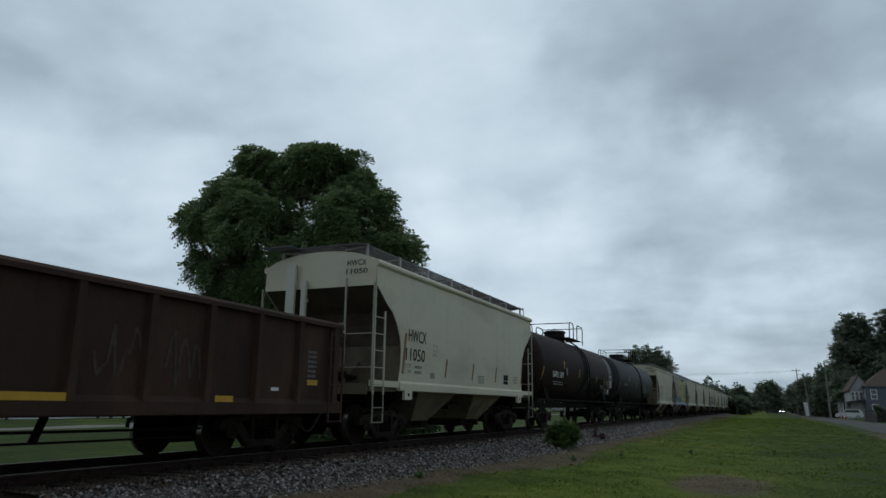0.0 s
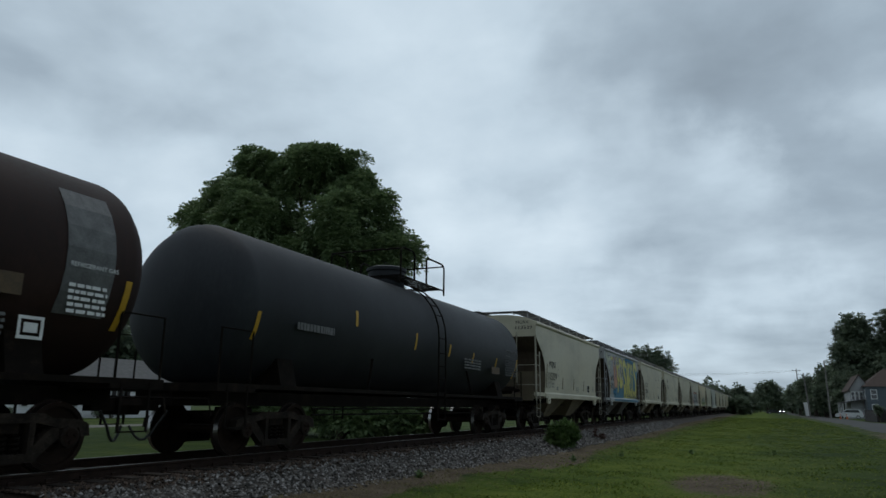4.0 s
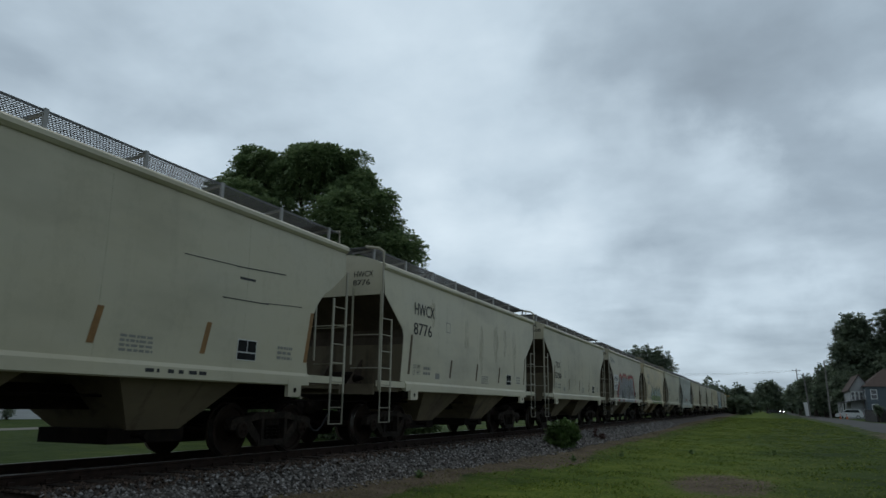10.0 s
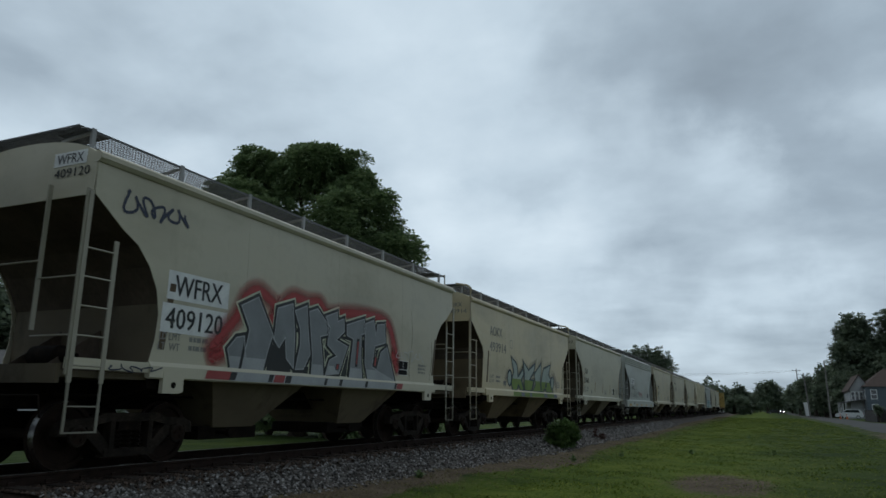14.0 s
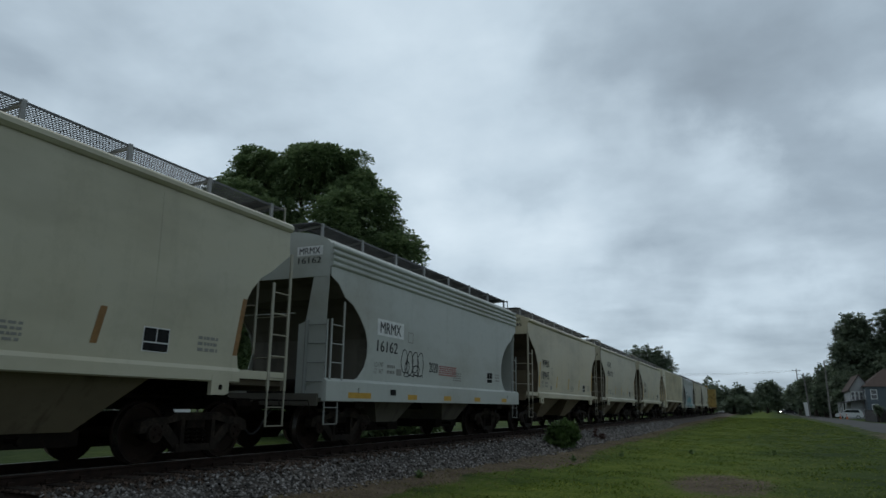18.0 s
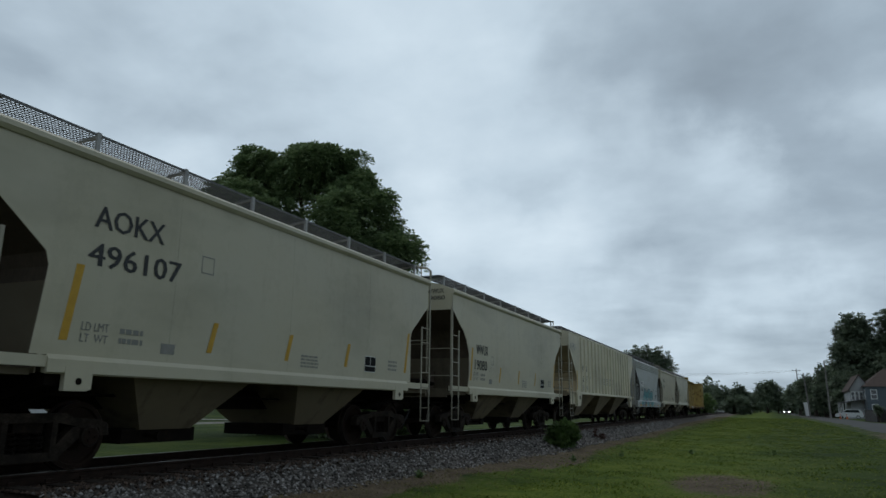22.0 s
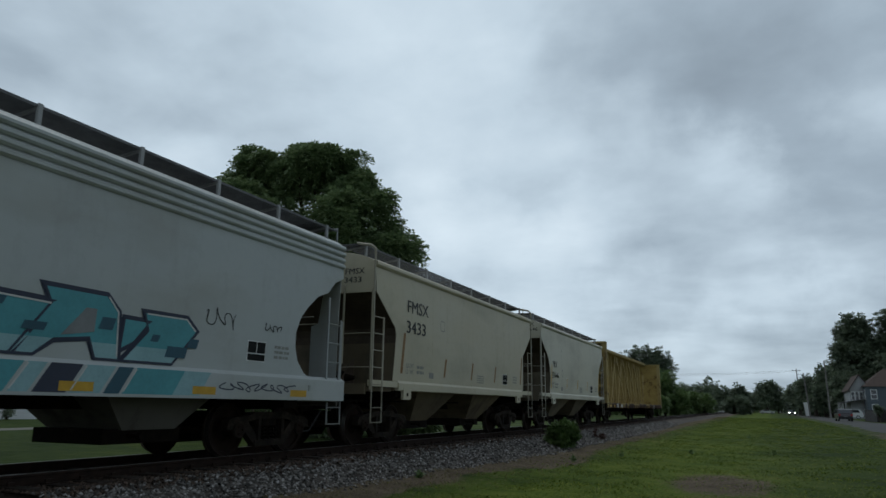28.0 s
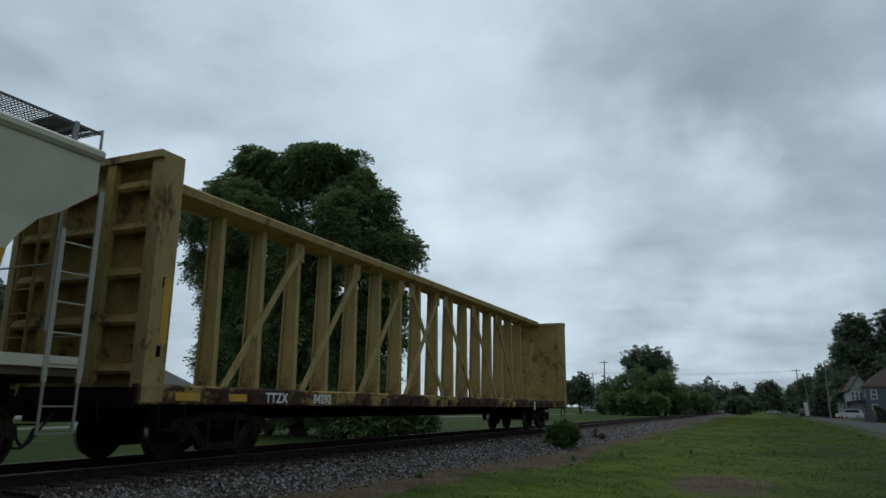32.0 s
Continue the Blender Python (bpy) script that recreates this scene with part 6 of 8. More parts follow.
for y, z, a, b, m, lift in ((-3.27, 3.53, 0.21, 0.26, S_WHITE, 0), (-2.80, 3.56, 0.14, 0.19, S_WHITE, 0), (-2.28, 3.62, 0.14, 0.25, S_WHITE, 0), (-1.88, 3.66, 0.14, 0.25, S_WHITE, 0), (-1.28, 3.10, 0.27, 0.52, S_WHITE, 0), (-0.66, 3.06, 0.26, 0.50, S_WHITE, 0),
                            (-3.16, 3.52, 0.12, 0.16, S_NAVY, 1), (-2.72, 3.53, 0.07, 0.12, S_NAVY, 1), (-2.23, 3.58, 0.06, 0.12, S_NAVY, 1), (-1.82, 3.62, 0.06, 0.12, S_NAVY, 1), (-1.18, 3.1, 0.16, 0.36, S_DEEP, 1), (-0.58, 3.05, 0.15, 0.33, S_DEEP, 1)):
    mark(H["na"], "graffiti_disc", blob(y, z, a, b, 50, 0.03), m, "round", 0.0205 + 0.003 * lift)
    if not lift:
        mark(H["na"], "graffiti_outline", ribbon([(y + a * math.cos(6.2832 * k / 20), z + b * math.sin(6.2832 * k / 20)) for k in range(20)], 0.035), S_NAVY, "round", 0.022)
# tall letters that run together at their feet and drip
TALL = "tall yellow sprayed letter with dripping foot"
letter("na", "round", [(-0.22, 1.5), (-0.24, 2.1), (0.4, 1.75), (1.2, 1.95), (2.2, 2.1), (3.0, 1.9), (3.9, 1.95), (4.66, 2.1), (4.66, 1.52)], S_YELLOW, 0.0095)
for path, w in (([(0.62, 3.40), (0.55, 3.62), (0.22, 3.72), (-0.10, 3.55), (-0.08, 3.2), (0.25, 2.85), (0.52, 2.5), (0.52, 2.1), (0.24, 1.82), (0.0, 1.95), (-0.02, 2.35)], 0.42),
                ([(4.85, 3.36), (4.78, 3.62), (4.42, 3.80), (4.0, 3.62), (3.98, 3.25), (4.28, 2.9), (4.50, 2.5), (4.44, 2.05), (4.15, 1.78), (3.85, 1.86)], 0.44)):
    path = rounded(path, False)
    mark(H["na"], "graffiti_outline", ribbon(path, w + 0.11, False), S_NAVY, "round", 0.0115)
    mark(H["na"], "graffiti_letter", ribbon(path, w, False), S_YELLOW, "round", 0.014, TALL)
for pts in ([(0.86, 1.6), (0.88, 2.6), (0.93, 3.55), (1.12, 3.68), (1.3, 2.85), (1.38, 3.85), (1.56, 3.88), (1.68, 2.8), (1.72, 1.62), (1.5, 1.62), (1.4, 2.3), (1.2, 1.62)],
            [(1.76, 1.6), (1.74, 3.78), (2.34, 3.83), (2.38, 3.5), (2.05, 3.45), (2.04, 2.92), (2.3, 2.9), (2.3, 2.56), (2.02, 2.5), (2.0, 2.05), (2.36, 2.0), (2.38, 1.58)],
            [(2.47, 3.80), (2.76, 3.75), (2.68, 2.9), (2.62, 2.3), (2.76, 2.0), (2.98, 1.95), (3.0, 1.6), (2.52, 1.6), (2.38, 2.1), (2.48, 2.8)],
            [(3.02, 3.78), (3.32, 3.76), (3.25, 2.9), (3.17, 2.3), (3.35, 2.05), (3.66, 1.98), (3.68, 1.62), (3.1, 1.6), (2.96, 2.2), (3.03, 2.8)]):
    letter("na", "round", pts, S_YELLOW, 0.0155, S_NAVY, 0.06, label=TALL)
for k in range(26):
    y = -0.1 + 0.185 * k + sill_rng.uniform(-0.05, 0.05)
    z = 1.52 + sill_rng.uniform(0.0, 0.06)
    mark(H["na"], "drip", ribbon([(y, z), (y + 0.02, z + 0.12), (y + 0.05, z + sill_rng.uniform(0.16, 0.34))], 0.035, False), S_NAVY, "round", 0.0195)

# silver letters on a red cloud
for path, w, k in (([(-3.7, 1.62), (-3.4, 2.0), (-3.1, 2.3), (-2.9, 2.66), (-2.6, 2.84), (-2.2, 2.7), (-2.0, 2.6), (-1.6, 2.86), (-1.1, 2.84), (-0.7, 2.88), (-0.4, 2.7), (0.2, 2.78), (1.1, 2.86), (2.1, 2.8), (2.5, 2.3), (2.75, 1.75)], 0.50, 0.95), ([(-3.75, 1.55), (-3.4, 1.7), (-3.1, 1.9)], 0.5, 1.0), ([(-2.3, 2.5), (-2.05, 2.35), (-1.9, 2.6)], 0.5, 1.0), ([(2.35, 2.2), (2.6, 1.9), (2.8, 1.6)], 0.45, 1.0), ([(-0.8, 2.75), (-0.5, 2.65), (0.1, 2.75)], 0.3, 0.9)):
    haze("wf", "round", rounded(path, False), w, HAZE_RED, 0.006, full=k)
mark(H["wf"], "graffiti_sill", quad(-3.15, 2.6, 1.27, 1.415), S_SILVER_PALE, "round", 0.0045)
for a, b, m in ((-3.75, -3.2, S_RED), (-2.05, -1.75, S_RED), (2.62, 2.9, S_RED), (-3.2, -3.05, S_BLACK), (-2.2, -2.08, S_BLACK), (-1.72, -1.55, S_BLACK), (-0.45, -0.36, S_BLACK), (0.1, 0.2, S_BLACK), (1.14, 1.24, S_BLACK), (2.5, 2.6, S_BLACK)):
    mark(H["wf"], "graffiti_sill", quad(a, b, 1.28, 1.41, 0.05), m, "round", 0.0065)
METAL = "silver sprayed letter with dark and cream edges"
for a, b, z1 in ((-2.75, -1.5, 1.95), (-1.45, 0.1, 2.3), (0.1, 2.2, 2.3)):
    mark(H["wf"], "graffiti_shadow", quad(a, b, 1.46, z1), S_BLACK, "round", 0.0080)
STEEL_LETTERS = ([(-3.12, 1.46), (-3.24, 1.78), (-3.05, 1.98), (-2.86, 2.02), (-2.8, 1.75), (-2.7, 1.46)],
                 [(-3.0, 2.52), (-2.58, 2.72), (-2.06, 2.06), (-2.02, 2.60), (-1.58, 2.74), (-1.46, 2.2), (-1.42, 1.56), (-1.66, 1.72), (-1.74, 2.1), (-1.9, 1.9), (-2.12, 2.08), (-2.22, 1.8), (-2.3, 1.46), (-2.86, 1.46), (-2.74, 2.15)],
                 [(-1.50, 2.62), (-1.13, 2.76), (-1.02, 2.2), (-0.92, 1.85), (-1.1, 1.56), (-1.36, 1.54), (-1.26, 2.0), (-1.3, 2.3)],
                 [(-1.04, 2.66), (-0.77, 2.75), (-0.35, 2.46), (-0.36, 2.28), (-0.62, 2.22), (-0.5, 1.8), (-0.42, 1.46), (-0.84, 1.46), (-0.84, 1.8), (-0.93, 2.2)],
                 [(-0.47, 2.63), (-0.06, 2.77), (-0.03, 2.58), (0.21, 2.66), (0.25, 2.4), (-0.05, 2.2), (0.40, 2.1), (0.14, 1.53), (-0.36, 1.48), (-0.24, 1.78), (0.02, 1.88), (-0.35, 2.08), (-0.3, 2.42)],
                 [(0.33, 2.55), (1.04, 2.75), (1.08, 2.44), (0.94, 2.4), (0.98, 1.85), (1.08, 1.46), (0.55, 1.46), (0.62, 2.28), (0.36, 2.33)],
                 [(1.10, 2.66), (1.46, 2.77), (1.58, 2.44), (1.64, 2.69), (1.97, 2.74), (2.04, 2.32), (1.55, 2.2), (1.48, 1.74), (1.7, 1.68), (1.85, 2.08), (2.12, 2.22), (2.56, 1.48), (1.32, 1.46), (1.16, 1.8)])
for k, pts in enumerate(STEEL_LETTERS):
    mark(H["wf"], "graffiti_outline", ribbon(pts, 0.20), S_CREAM, "round", 0.0075)
for k, pts in enumerate(STEEL_LETTERS):
    base = 0.0085 + 0.002 * k
    mark(H["wf"], "graffiti_outline", ribbon(pts, 0.13), S_BLACK, "round", base)
    mark(H["wf"], "graffiti_shadow", filled([(y - 0.07, z + 0.02) for y, z in pts]), S_BLACK, "round", base + 0.0004)
    letter("wf", "round", pts, S_SILVER, base + 0.001, None, label=METAL, low_fill=S_SILVER_PALE, low_z=1.60, shine=S_SILVER_PALE)
for y, z, a, b in ((0.80, 2.0, 0.05, 0.3), (1.6, 1.86, 0.07, 0.12), (0.05, 1.66, 0.06, 0.06)):
    mark(H["wf"], "graffiti_hole", quad(y - a, y + a, z - b, z + b, 0.02), S_BLACK, "round", 0.0255)
    mark(H["wf"], "graffiti_hole", quad(y - a * 0.5, y + a * 0.5, z - b * 0.8, z + b * 0.8, 0.02), S_RED, "round", 0.0270)
part_rng = random.Random(77)


def scrawl(key, style, y0, y1, z0, z1, n, mat, width, seed, lift=0.006, label="thin sprayed scrawl"):
    rng = random.Random(seed)
    path = []
    for i in range(n):
        t = i / (n - 1)
        y = y0 + (y1 - y0) * t + 0.12 * (y1 - y0) * math.sin(i * 2.4)
        z = (z0 + z1) / 2 + (z1 - z0) / 2 * math.sin(i * 1.9 + rng.uniform(-0.4, 0.4)) * rng.uniform(0.5, 1)
        path.append((y, z))
    smooth = []
    for a, b, c in zip(path, path[1:], path[2:]):
        for k in range(4):
            t = k / 4
            p = Vector(a).lerp(Vector(b), 0.5).lerp(Vector(b), t) if False else None
            m0, m1 = ((a[0] + b[0]) / 2, (a[1] + b[1]) / 2), ((b[0] + c[0]) / 2, (b[1] + c[1]) / 2)
            smooth.append(tuple((1 - t) ** 2 * m0[i] + 2 * t * (1 - t) * b[i] + t * t * m1[i] for i in (0, 1)))
    me = Mesh()
    for k, (a, b) in enumerate(zip(smooth, smooth[1:])):
        d = Vector((b[0] - a[0], b[1] - a[1]))
        if d.length > 1e-5:
            nv = Vector((-d.y, d.x)).normalized() * width / 2
            me.add([(a[0] + nv.x, a[1] + nv.y, 0), (a[0] - nv.x, a[1] - nv.y, 0), (b[0] - nv.x, b[1] - nv.y, 0), (b[0] + nv.x, b[1] + nv.y, 0)], [(0, 1, 2, 3)])
    return mark(H[key], "scrawl", me, mat, style, lift, label)


scrawl("wf", "round", -5.6, -4.3, 3.4, 3.92, 22, S_NAVY, 0.045, 71)
scrawl("wf", "round", -5.6, -4.6, 1.28, 1.44, 16, S_NAVY, 0.02, 72, 0.002)
scrawl("wf", "round", 2.6, 4.2, 1.9, 2.3, 22, S_WHITE, 0.02, 73)
scrawl("aj", "ribbed", -8.7, -7.65, 3.45, 3.95, 24, S_DEEP, 0.016, 74)
# black bubble scrawl on the blue-grey car
for k, (y, z, a, b) in enumerate(((-2.66, 1.96, 0.16, 0.28), (-2.36, 1.92, 0.17, 0.30), (-2.06, 1.96, 0.17, 0.26), (-1.76, 1.92, 0.18, 0.30), (-2.5, 1.82, 0.12, 0.14), (-2.0, 1.76, 0.2, 0.12))):
    mark(H["mr"], "scrawl", ribbon([(y + a * math.cos(6.2832 * q / 16) * (1 + 0.12 * math.sin(q * 1.7 + k)), z + b * math.sin(6.2832 * q / 16)) for q in range(16)], 0.028), S_BLACK, "deep", 0.006 + 0.0004 * k, "thin black sprayed bubble outline")
write(H["mr"], "2020", -1.22, -0.68, 1.76, 2.02, S_BLACK, "deep", 0.006)
scrawl("mr", "deep", -2.75, -1.5, 1.56, 1.70, 14, S_BLACK, 0.022, 75)
small_print(H["mr"], -0.6, 0.62, 1.70, 1.98, 5, S_RED, "deep", part_rng)
mark(H["mr"], "consolidated_stencil", quad(-3.46, -3.18, 1.13, 1.26), M_PLACARD, "deep", 0.006)
mark(H["mr2"], "consolidated_stencil", quad(-3.46, -3.28, 1.13, 1.26), M_PLACARD, "deep", 0.016)
# pale letters with green feet on the tan car
PALE_LETTERS = ([(-2.3, 2.62), (-1.65, 2.38), (-1.5, 1.95), (-0.92, 2.25), (-0.85, 2.05), (-1.1, 1.85), (-0.75, 1.46), (-1.15, 1.46), (-1.45, 1.66), (-1.6, 1.46), (-2.05, 1.46), (-2.25, 1.75), (-2.0, 2.1)],
        [(-0.95, 2.55), (-0.25, 2.25), (0.6, 2.52), (0.42, 2.2), (-0.1, 1.9), (0.45, 1.88), (0.12, 1.46), (-0.6, 1.46), (-0.75, 1.75), (-0.72, 2.1)],
        [(0.52, 2.15), (1.45, 2.60), (1.30, 1.9), (1.46, 1.46), (0.25, 1.46), (0.66, 1.74)],
        [(1.76, 2.40), (2.80, 2.60), (2.48, 2.18), (2.86, 1.98), (2.66, 1.9), (3.2, 1.46), (2.25, 1.46), (2.12, 1.58), (1.85, 1.58), (1.76, 1.46), (1.5, 1.46), (1.42, 1.85)])
for pts in PALE_LETTERS:
    haze("ao", "straight", pts + pts[:1], 0.42, HAZE_BLUE, 0.006, full=0.55)
for path, w in (([(2.85, 2.2), (3.3, 2.15), (3.7, 1.8), (3.9, 1.5)], 0.5), ([(-3.0, 1.5), (-2.7, 1.9), (-2.4, 2.3)], 0.45)):
    haze("ao", "straight", path, w, HAZE_VIOLET, 0.0065, full=0.9)
for k, pts in enumerate(PALE_LETTERS):
    letter("ao", "straight", pts, S_PALE, 0.010 + 0.002 * k, S_NAVY_GREEN, 0.075, label="pale sprayed letter with green foot", low_fill=S_GREEN, low_z=1.87)
mark(H["ao"], "graffiti_hole", quad(1.98, 2.2, 1.66, 1.84, 0.06), S_NAVY_GREEN, "straight", 0.0205)
for y, z in ((3.10, 1.86), (-2.42, 1.88)):
    mark(H["ao"], "graffiti_disc", blob(y, z, 0.24, 0.30, 41, 0.05), S_NAVY_GREEN, "straight", 0.011)
    mark(H["ao"], "graffiti_disc", blob(y - 0.02, z, 0.17, 0.22, 42, 0.04), S_PALE, "straight", 0.014)
mark(H["ao"], "graffiti_band", quad(-2.1, 3.2, 1.27, 1.415, 0.0), S_GREEN, "straight", 0.004, "green sprayed sill")
for a, b in ((-1.2, -0.8), (-0.15, 0.1), (1.76, 2.2), (3.2, 3.7)):
    mark(H["ao"], "graffiti_band", quad(a, b, 1.27, 1.41, -0.04), S_VIOLET, "straight", 0.0065)
# turquoise blocks
for k, pts in enumerate(([(-3.3, 1.46), (-2.84, 2.02), (-2.62, 2.13), (-2.1, 2.14), (-1.95, 1.46)], [(-2.6, 2.12), (-2.58, 2.32), (-2.1, 2.32), (-1.78, 2.12), (-1.56, 1.46), (-1.95, 1.46), (-2.1, 2.12)],
                         [(-1.62, 2.16), (-0.56, 2.12), (-0.8, 1.75), (-1.0, 1.46), (-1.5, 1.46)], [(-0.72, 2.31), (0.2, 2.30), (0.42, 2.10), (0.5, 1.46), (0.12, 1.46), (0.0, 1.72), (-0.5, 1.66), (-0.75, 1.46), (-1.05, 1.46), (-0.6, 2.1)],
                         [(0.52, 2.04), (0.97, 2.03), (0.72, 1.72), (0.5, 1.6)], [(0.85, 2.16), (1.68, 2.16), (1.90, 1.98), (1.45, 1.46), (0.55, 1.46), (0.95, 1.9)])):
    mark(H["mr2"], "graffiti_outline", ribbon(pts, 0.09), S_NAVY, "deep", 0.006)
    letter("mr2", "deep", pts, S_TURQ, 0.008 + 0.0015 * k, S_NAVY, 0.035, label="turquoise sprayed block letter", low_fill=S_TURQ_PALE, low_z=1.60)
for k, (y, z, w, h) in enumerate(((-2.9, 1.80, 0.34, 0.14), (-2.5, 2.18, 0.22, 0.12), (-1.95, 1.56, 0.2, 0.26), (-1.55, 2.0, 0.34, 0.1), (-0.95, 1.75, 0.3, 0.1), (0.12, 1.85, 0.22, 0.16), (1.3, 1.56, 0.4, 0.16), (1.72, 1.72, 0.2, 0.14), (1.0, 1.76, 0.14, 0.1))):
    mark(H["mr2"], "graffiti_block", quad(y, y + w, z, z + h, 0.04), S_TURQ_DEEP, "deep", 0.019)
mark(H["mr2"], "graffiti_hole", filled([(-0.42, 1.72), (-0.1, 2.1), (0.06, 2.1), (0.06, 1.8)]), S_STEEL_GREY, "deep", 0.019)
for path in ([(-3.25, 1.5), (-2.84, 2.0), (-2.62, 2.1)], [(-2.05, 2.3), (-1.8, 2.1), (-1.6, 1.6)], [(0.22, 2.28), (0.4, 2.1), (0.46, 1.5)], [(0.9, 2.14), (1.66, 2.14), (1.86, 1.98)], [(-1.6, 2.13), (-0.6, 2.09)]):
    mark(H["mr2"], "graffiti_shine", ribbon(path, 0.022, False), S_WHITE, "deep", 0.0205)
for k, (a, b, m) in enumerate(((-4.5, -3.5, S_TURQ), (-3.45, -3.2, S_TURQ_PALE), (-3.15, -2.5, S_TURQ_DEEP), (-2.45, -1.95, S_NAVY), (-1.9, -1.6, S_TURQ_PALE), (-1.55, -1.1, S_TURQ), (-1.05, -0.8, S_TURQ_PALE), (-0.75, -0.3, S_NAVY), (-0.25, 0.2, S_TURQ_PALE), (0.25, 0.5, S_TURQ_DEEP), (0.55, 1.5, S_TURQ), (1.45, 2.0, S_TURQ_PALE))):
    mark(H["mr2"], "graffiti_block", quad(a, b, 1.02, 1.375, 0.22), m, "deep", 0.002 + 0.0012 * (k % 2))
    if k % 2 == 0:
        mark(H["mr2"], "graffiti_shine", ribbon([(a + 0.02, 1.05), (a + 0.22, 1.36)], 0.022, False, 1.0), S_WHITE, "deep", 0.0048)
mark(H["mr2"], "graffiti_block", quad(-3.95, -3.3, 1.06, 1.14, 0.0), S_RED, "deep", 0.0046)
scrawl("mr2", "deep", 2.0, 2.85, 2.0, 2.5, 12, S_BLACK, 0.018, 81)
scrawl("mr2", "deep", 3.5, 4.05, 2.12, 2.34, 14, S_BLACK, 0.022, 82)
scrawl("mr2", "deep", 2.4, 4.4, 1.05, 1.3, 26, S_NAVY, 0.02, 83, 0.004)
scrawl("mr2", "deep", -5.9, -5.0, 1.08, 1.3, 12, S_NAVY, 0.02, 84, 0.004)
for a, b, w in (((1.4, 3.14), (2.7, 3.17), 0.02), ((2.6, 3.16), (3.95, 3.24), 0.028), ((2.3, 2.60), (3.5, 2.63), 0.024), ((3.4, 2.64), (4.5, 2.71), 0.018), ((2.7, 2.98), (3.1, 2.99), 0.06)):
    mark(H["fc"], "scratch", ribbon([a, b], w * 0.7, False), M_LETTER, "round", 0.005, "dark straight scratch")


# stains with a shape of their own
M_STAIN = material("brown_wash", mist_build((0.34, 0.25, 0.12), 0.22))
M_STAIN_DARK = material("grey_wash", mist_build((0.13, 0.12, 0.10), 0.16))
for key, rows in (("hw2", ((-0.9, 2.3, 3.5), (0.35, 1.9, 3.4), (1.7, 2.4, 3.6), (2.6, 2.5, 3.5), (-3.3, 3.0, 3.7), (3.6, 2.1, 3.4))),):
    for k, (y, z0, z1) in enumerate(rows):
        mark(H[key], "stain", blob(y, (z0 + z1) / 2, 0.14 + 0.05 * (k % 3), (z1 - z0) / 2, 300 + k, 0.35), M_STAIN, "straight", 0.006)
for k, w in enumerate((0.16, 0.05, 0.12, 0.1, 0.16, 0.16)):
    mark(H["fc"], "stencil_bar", quad(0.85 + 0.21 * k, 0.85 + 0.21 * k + w, 1.33, 1.385), S_BLACK, "round", 0.004)
# dark runs of dirt down the seams
M_RUN = material("dark_dirt_run", mist_build((0.07, 0.065, 0.05), 0.8))
for key, runs in (("ti", ((-3.6, 3.5), (-2.2, 3.4), (-0.9, 3.5), (0.6, 3.4), (2.1, 2.9), (3.6, 3.0))), ("wf", ((3.4, 3.2), (4.6, 2.8)))):
    rr = random.Random(key)
    for y, z1 in runs:
        cols = [[], []]
        for i in range(11):
            z = 1.52 + (z1 - 1.52) * i / 10
            w = 0.02 * (0.35 + math.sin(math.pi * min(1, (i + 2) / 11)) * rr.uniform(0.5, 1.0))
            c = y + 0.05 * math.sin(i * 0.7 + y) + 0.03 * i / 10
            cols[0].append((c - w, z, 0.0))
            cols[1].append((c + w * 0.8, z, 0.0))
        mark(H[key], "dirt_run", Mesh().sheet(cols), M_RUN, "round", 0.003, "thin dark run of dirt")
# vertical seams between the side sheets
for key, car in H.items():
    if key == "aj":
        continue
    st = "deep" if key in ("mr", "mr2") else "straight" if key in ("hw2", "ao", "ao2", "fm") else "round"
    for k in range(3):
        y = -2.9 + 2.9 * k
        seam = Mesh().sheet([[(y + w, 1.49 + (3.98 - 1.49) * i / 8, 0.001) for i in range(9)] for w in (-0.012, 0.012)])
        if st != "deep":
            mark(car, "weld_seam", seam, M_STAIN_DARK, st, 0.0005)


# ---- trees, shrubs and grass ----
def sprays(me, lobes, count, size, rng, droop=0.35, shell=0.55, leaflets=6, gap=0.0):
    """Sprays of leaflets over the outer part of a set of rounded lobes."""
    weights = [r * r for *_, r in lobes]
    for _ in range(count):
        cx, cy, cz, r = rng.choices(lobes, weights)[0]
        d = Vector((rng.gauss(0, 1), rng.gauss(0, 1), rng.gauss(0, 1))).normalized()
        if gap and noise.noise(Vector((cx, cy, cz)) * 0.3 + d * 2.1) < -gap:
            continue
        lump = 1 + 0.28 * noise.noise(Vector((cx, cy, cz)) + d * 2.6)
        k = shell + (1.02 - shell) * rng.random() ** 0.6 + (0.22 * rng.random() if rng.random() < 0.12 else 0)
        p = Vector((cx, cy, cz)) + Vector((d.x, d.y, d.z * 0.9)) * (r * k * lump)
        axis = (d + Vector((rng.uniform(-0.6, 0.6), rng.uniform(-0.6, 0.6), -droop + rng.uniform(-0.4, 0.4)))).normalized()
        side = axis.cross(Vector((rng.uniform(-0.4, 0.4), rng.uniform(-0.4, 0.4), 1))).normalized()
        s = size * rng.uniform(0.7, 1.3)
        for i in range(leaflets):
            u = (i // 2 + 0.6) / (leaflets / 2)
            sg = 1 if i % 2 else -1
            a = p + axis * (s * 1.6 * u) + Vector((0, 0, -droop * s * u * u))
            tip = a + side * (sg * s * 0.75) + axis * (s * 0.35) + Vector((0, 0, rng.uniform(-0.5, 0.1) * s))
            mid = (a + tip) / 2
            wv = axis * (s * 0.32) + Vector((0, 0, rng.uniform(-0.1, 0.1) * s))
            me.add([a, mid + wv, tip, mid - wv], [(0, 1, 2, 3)])


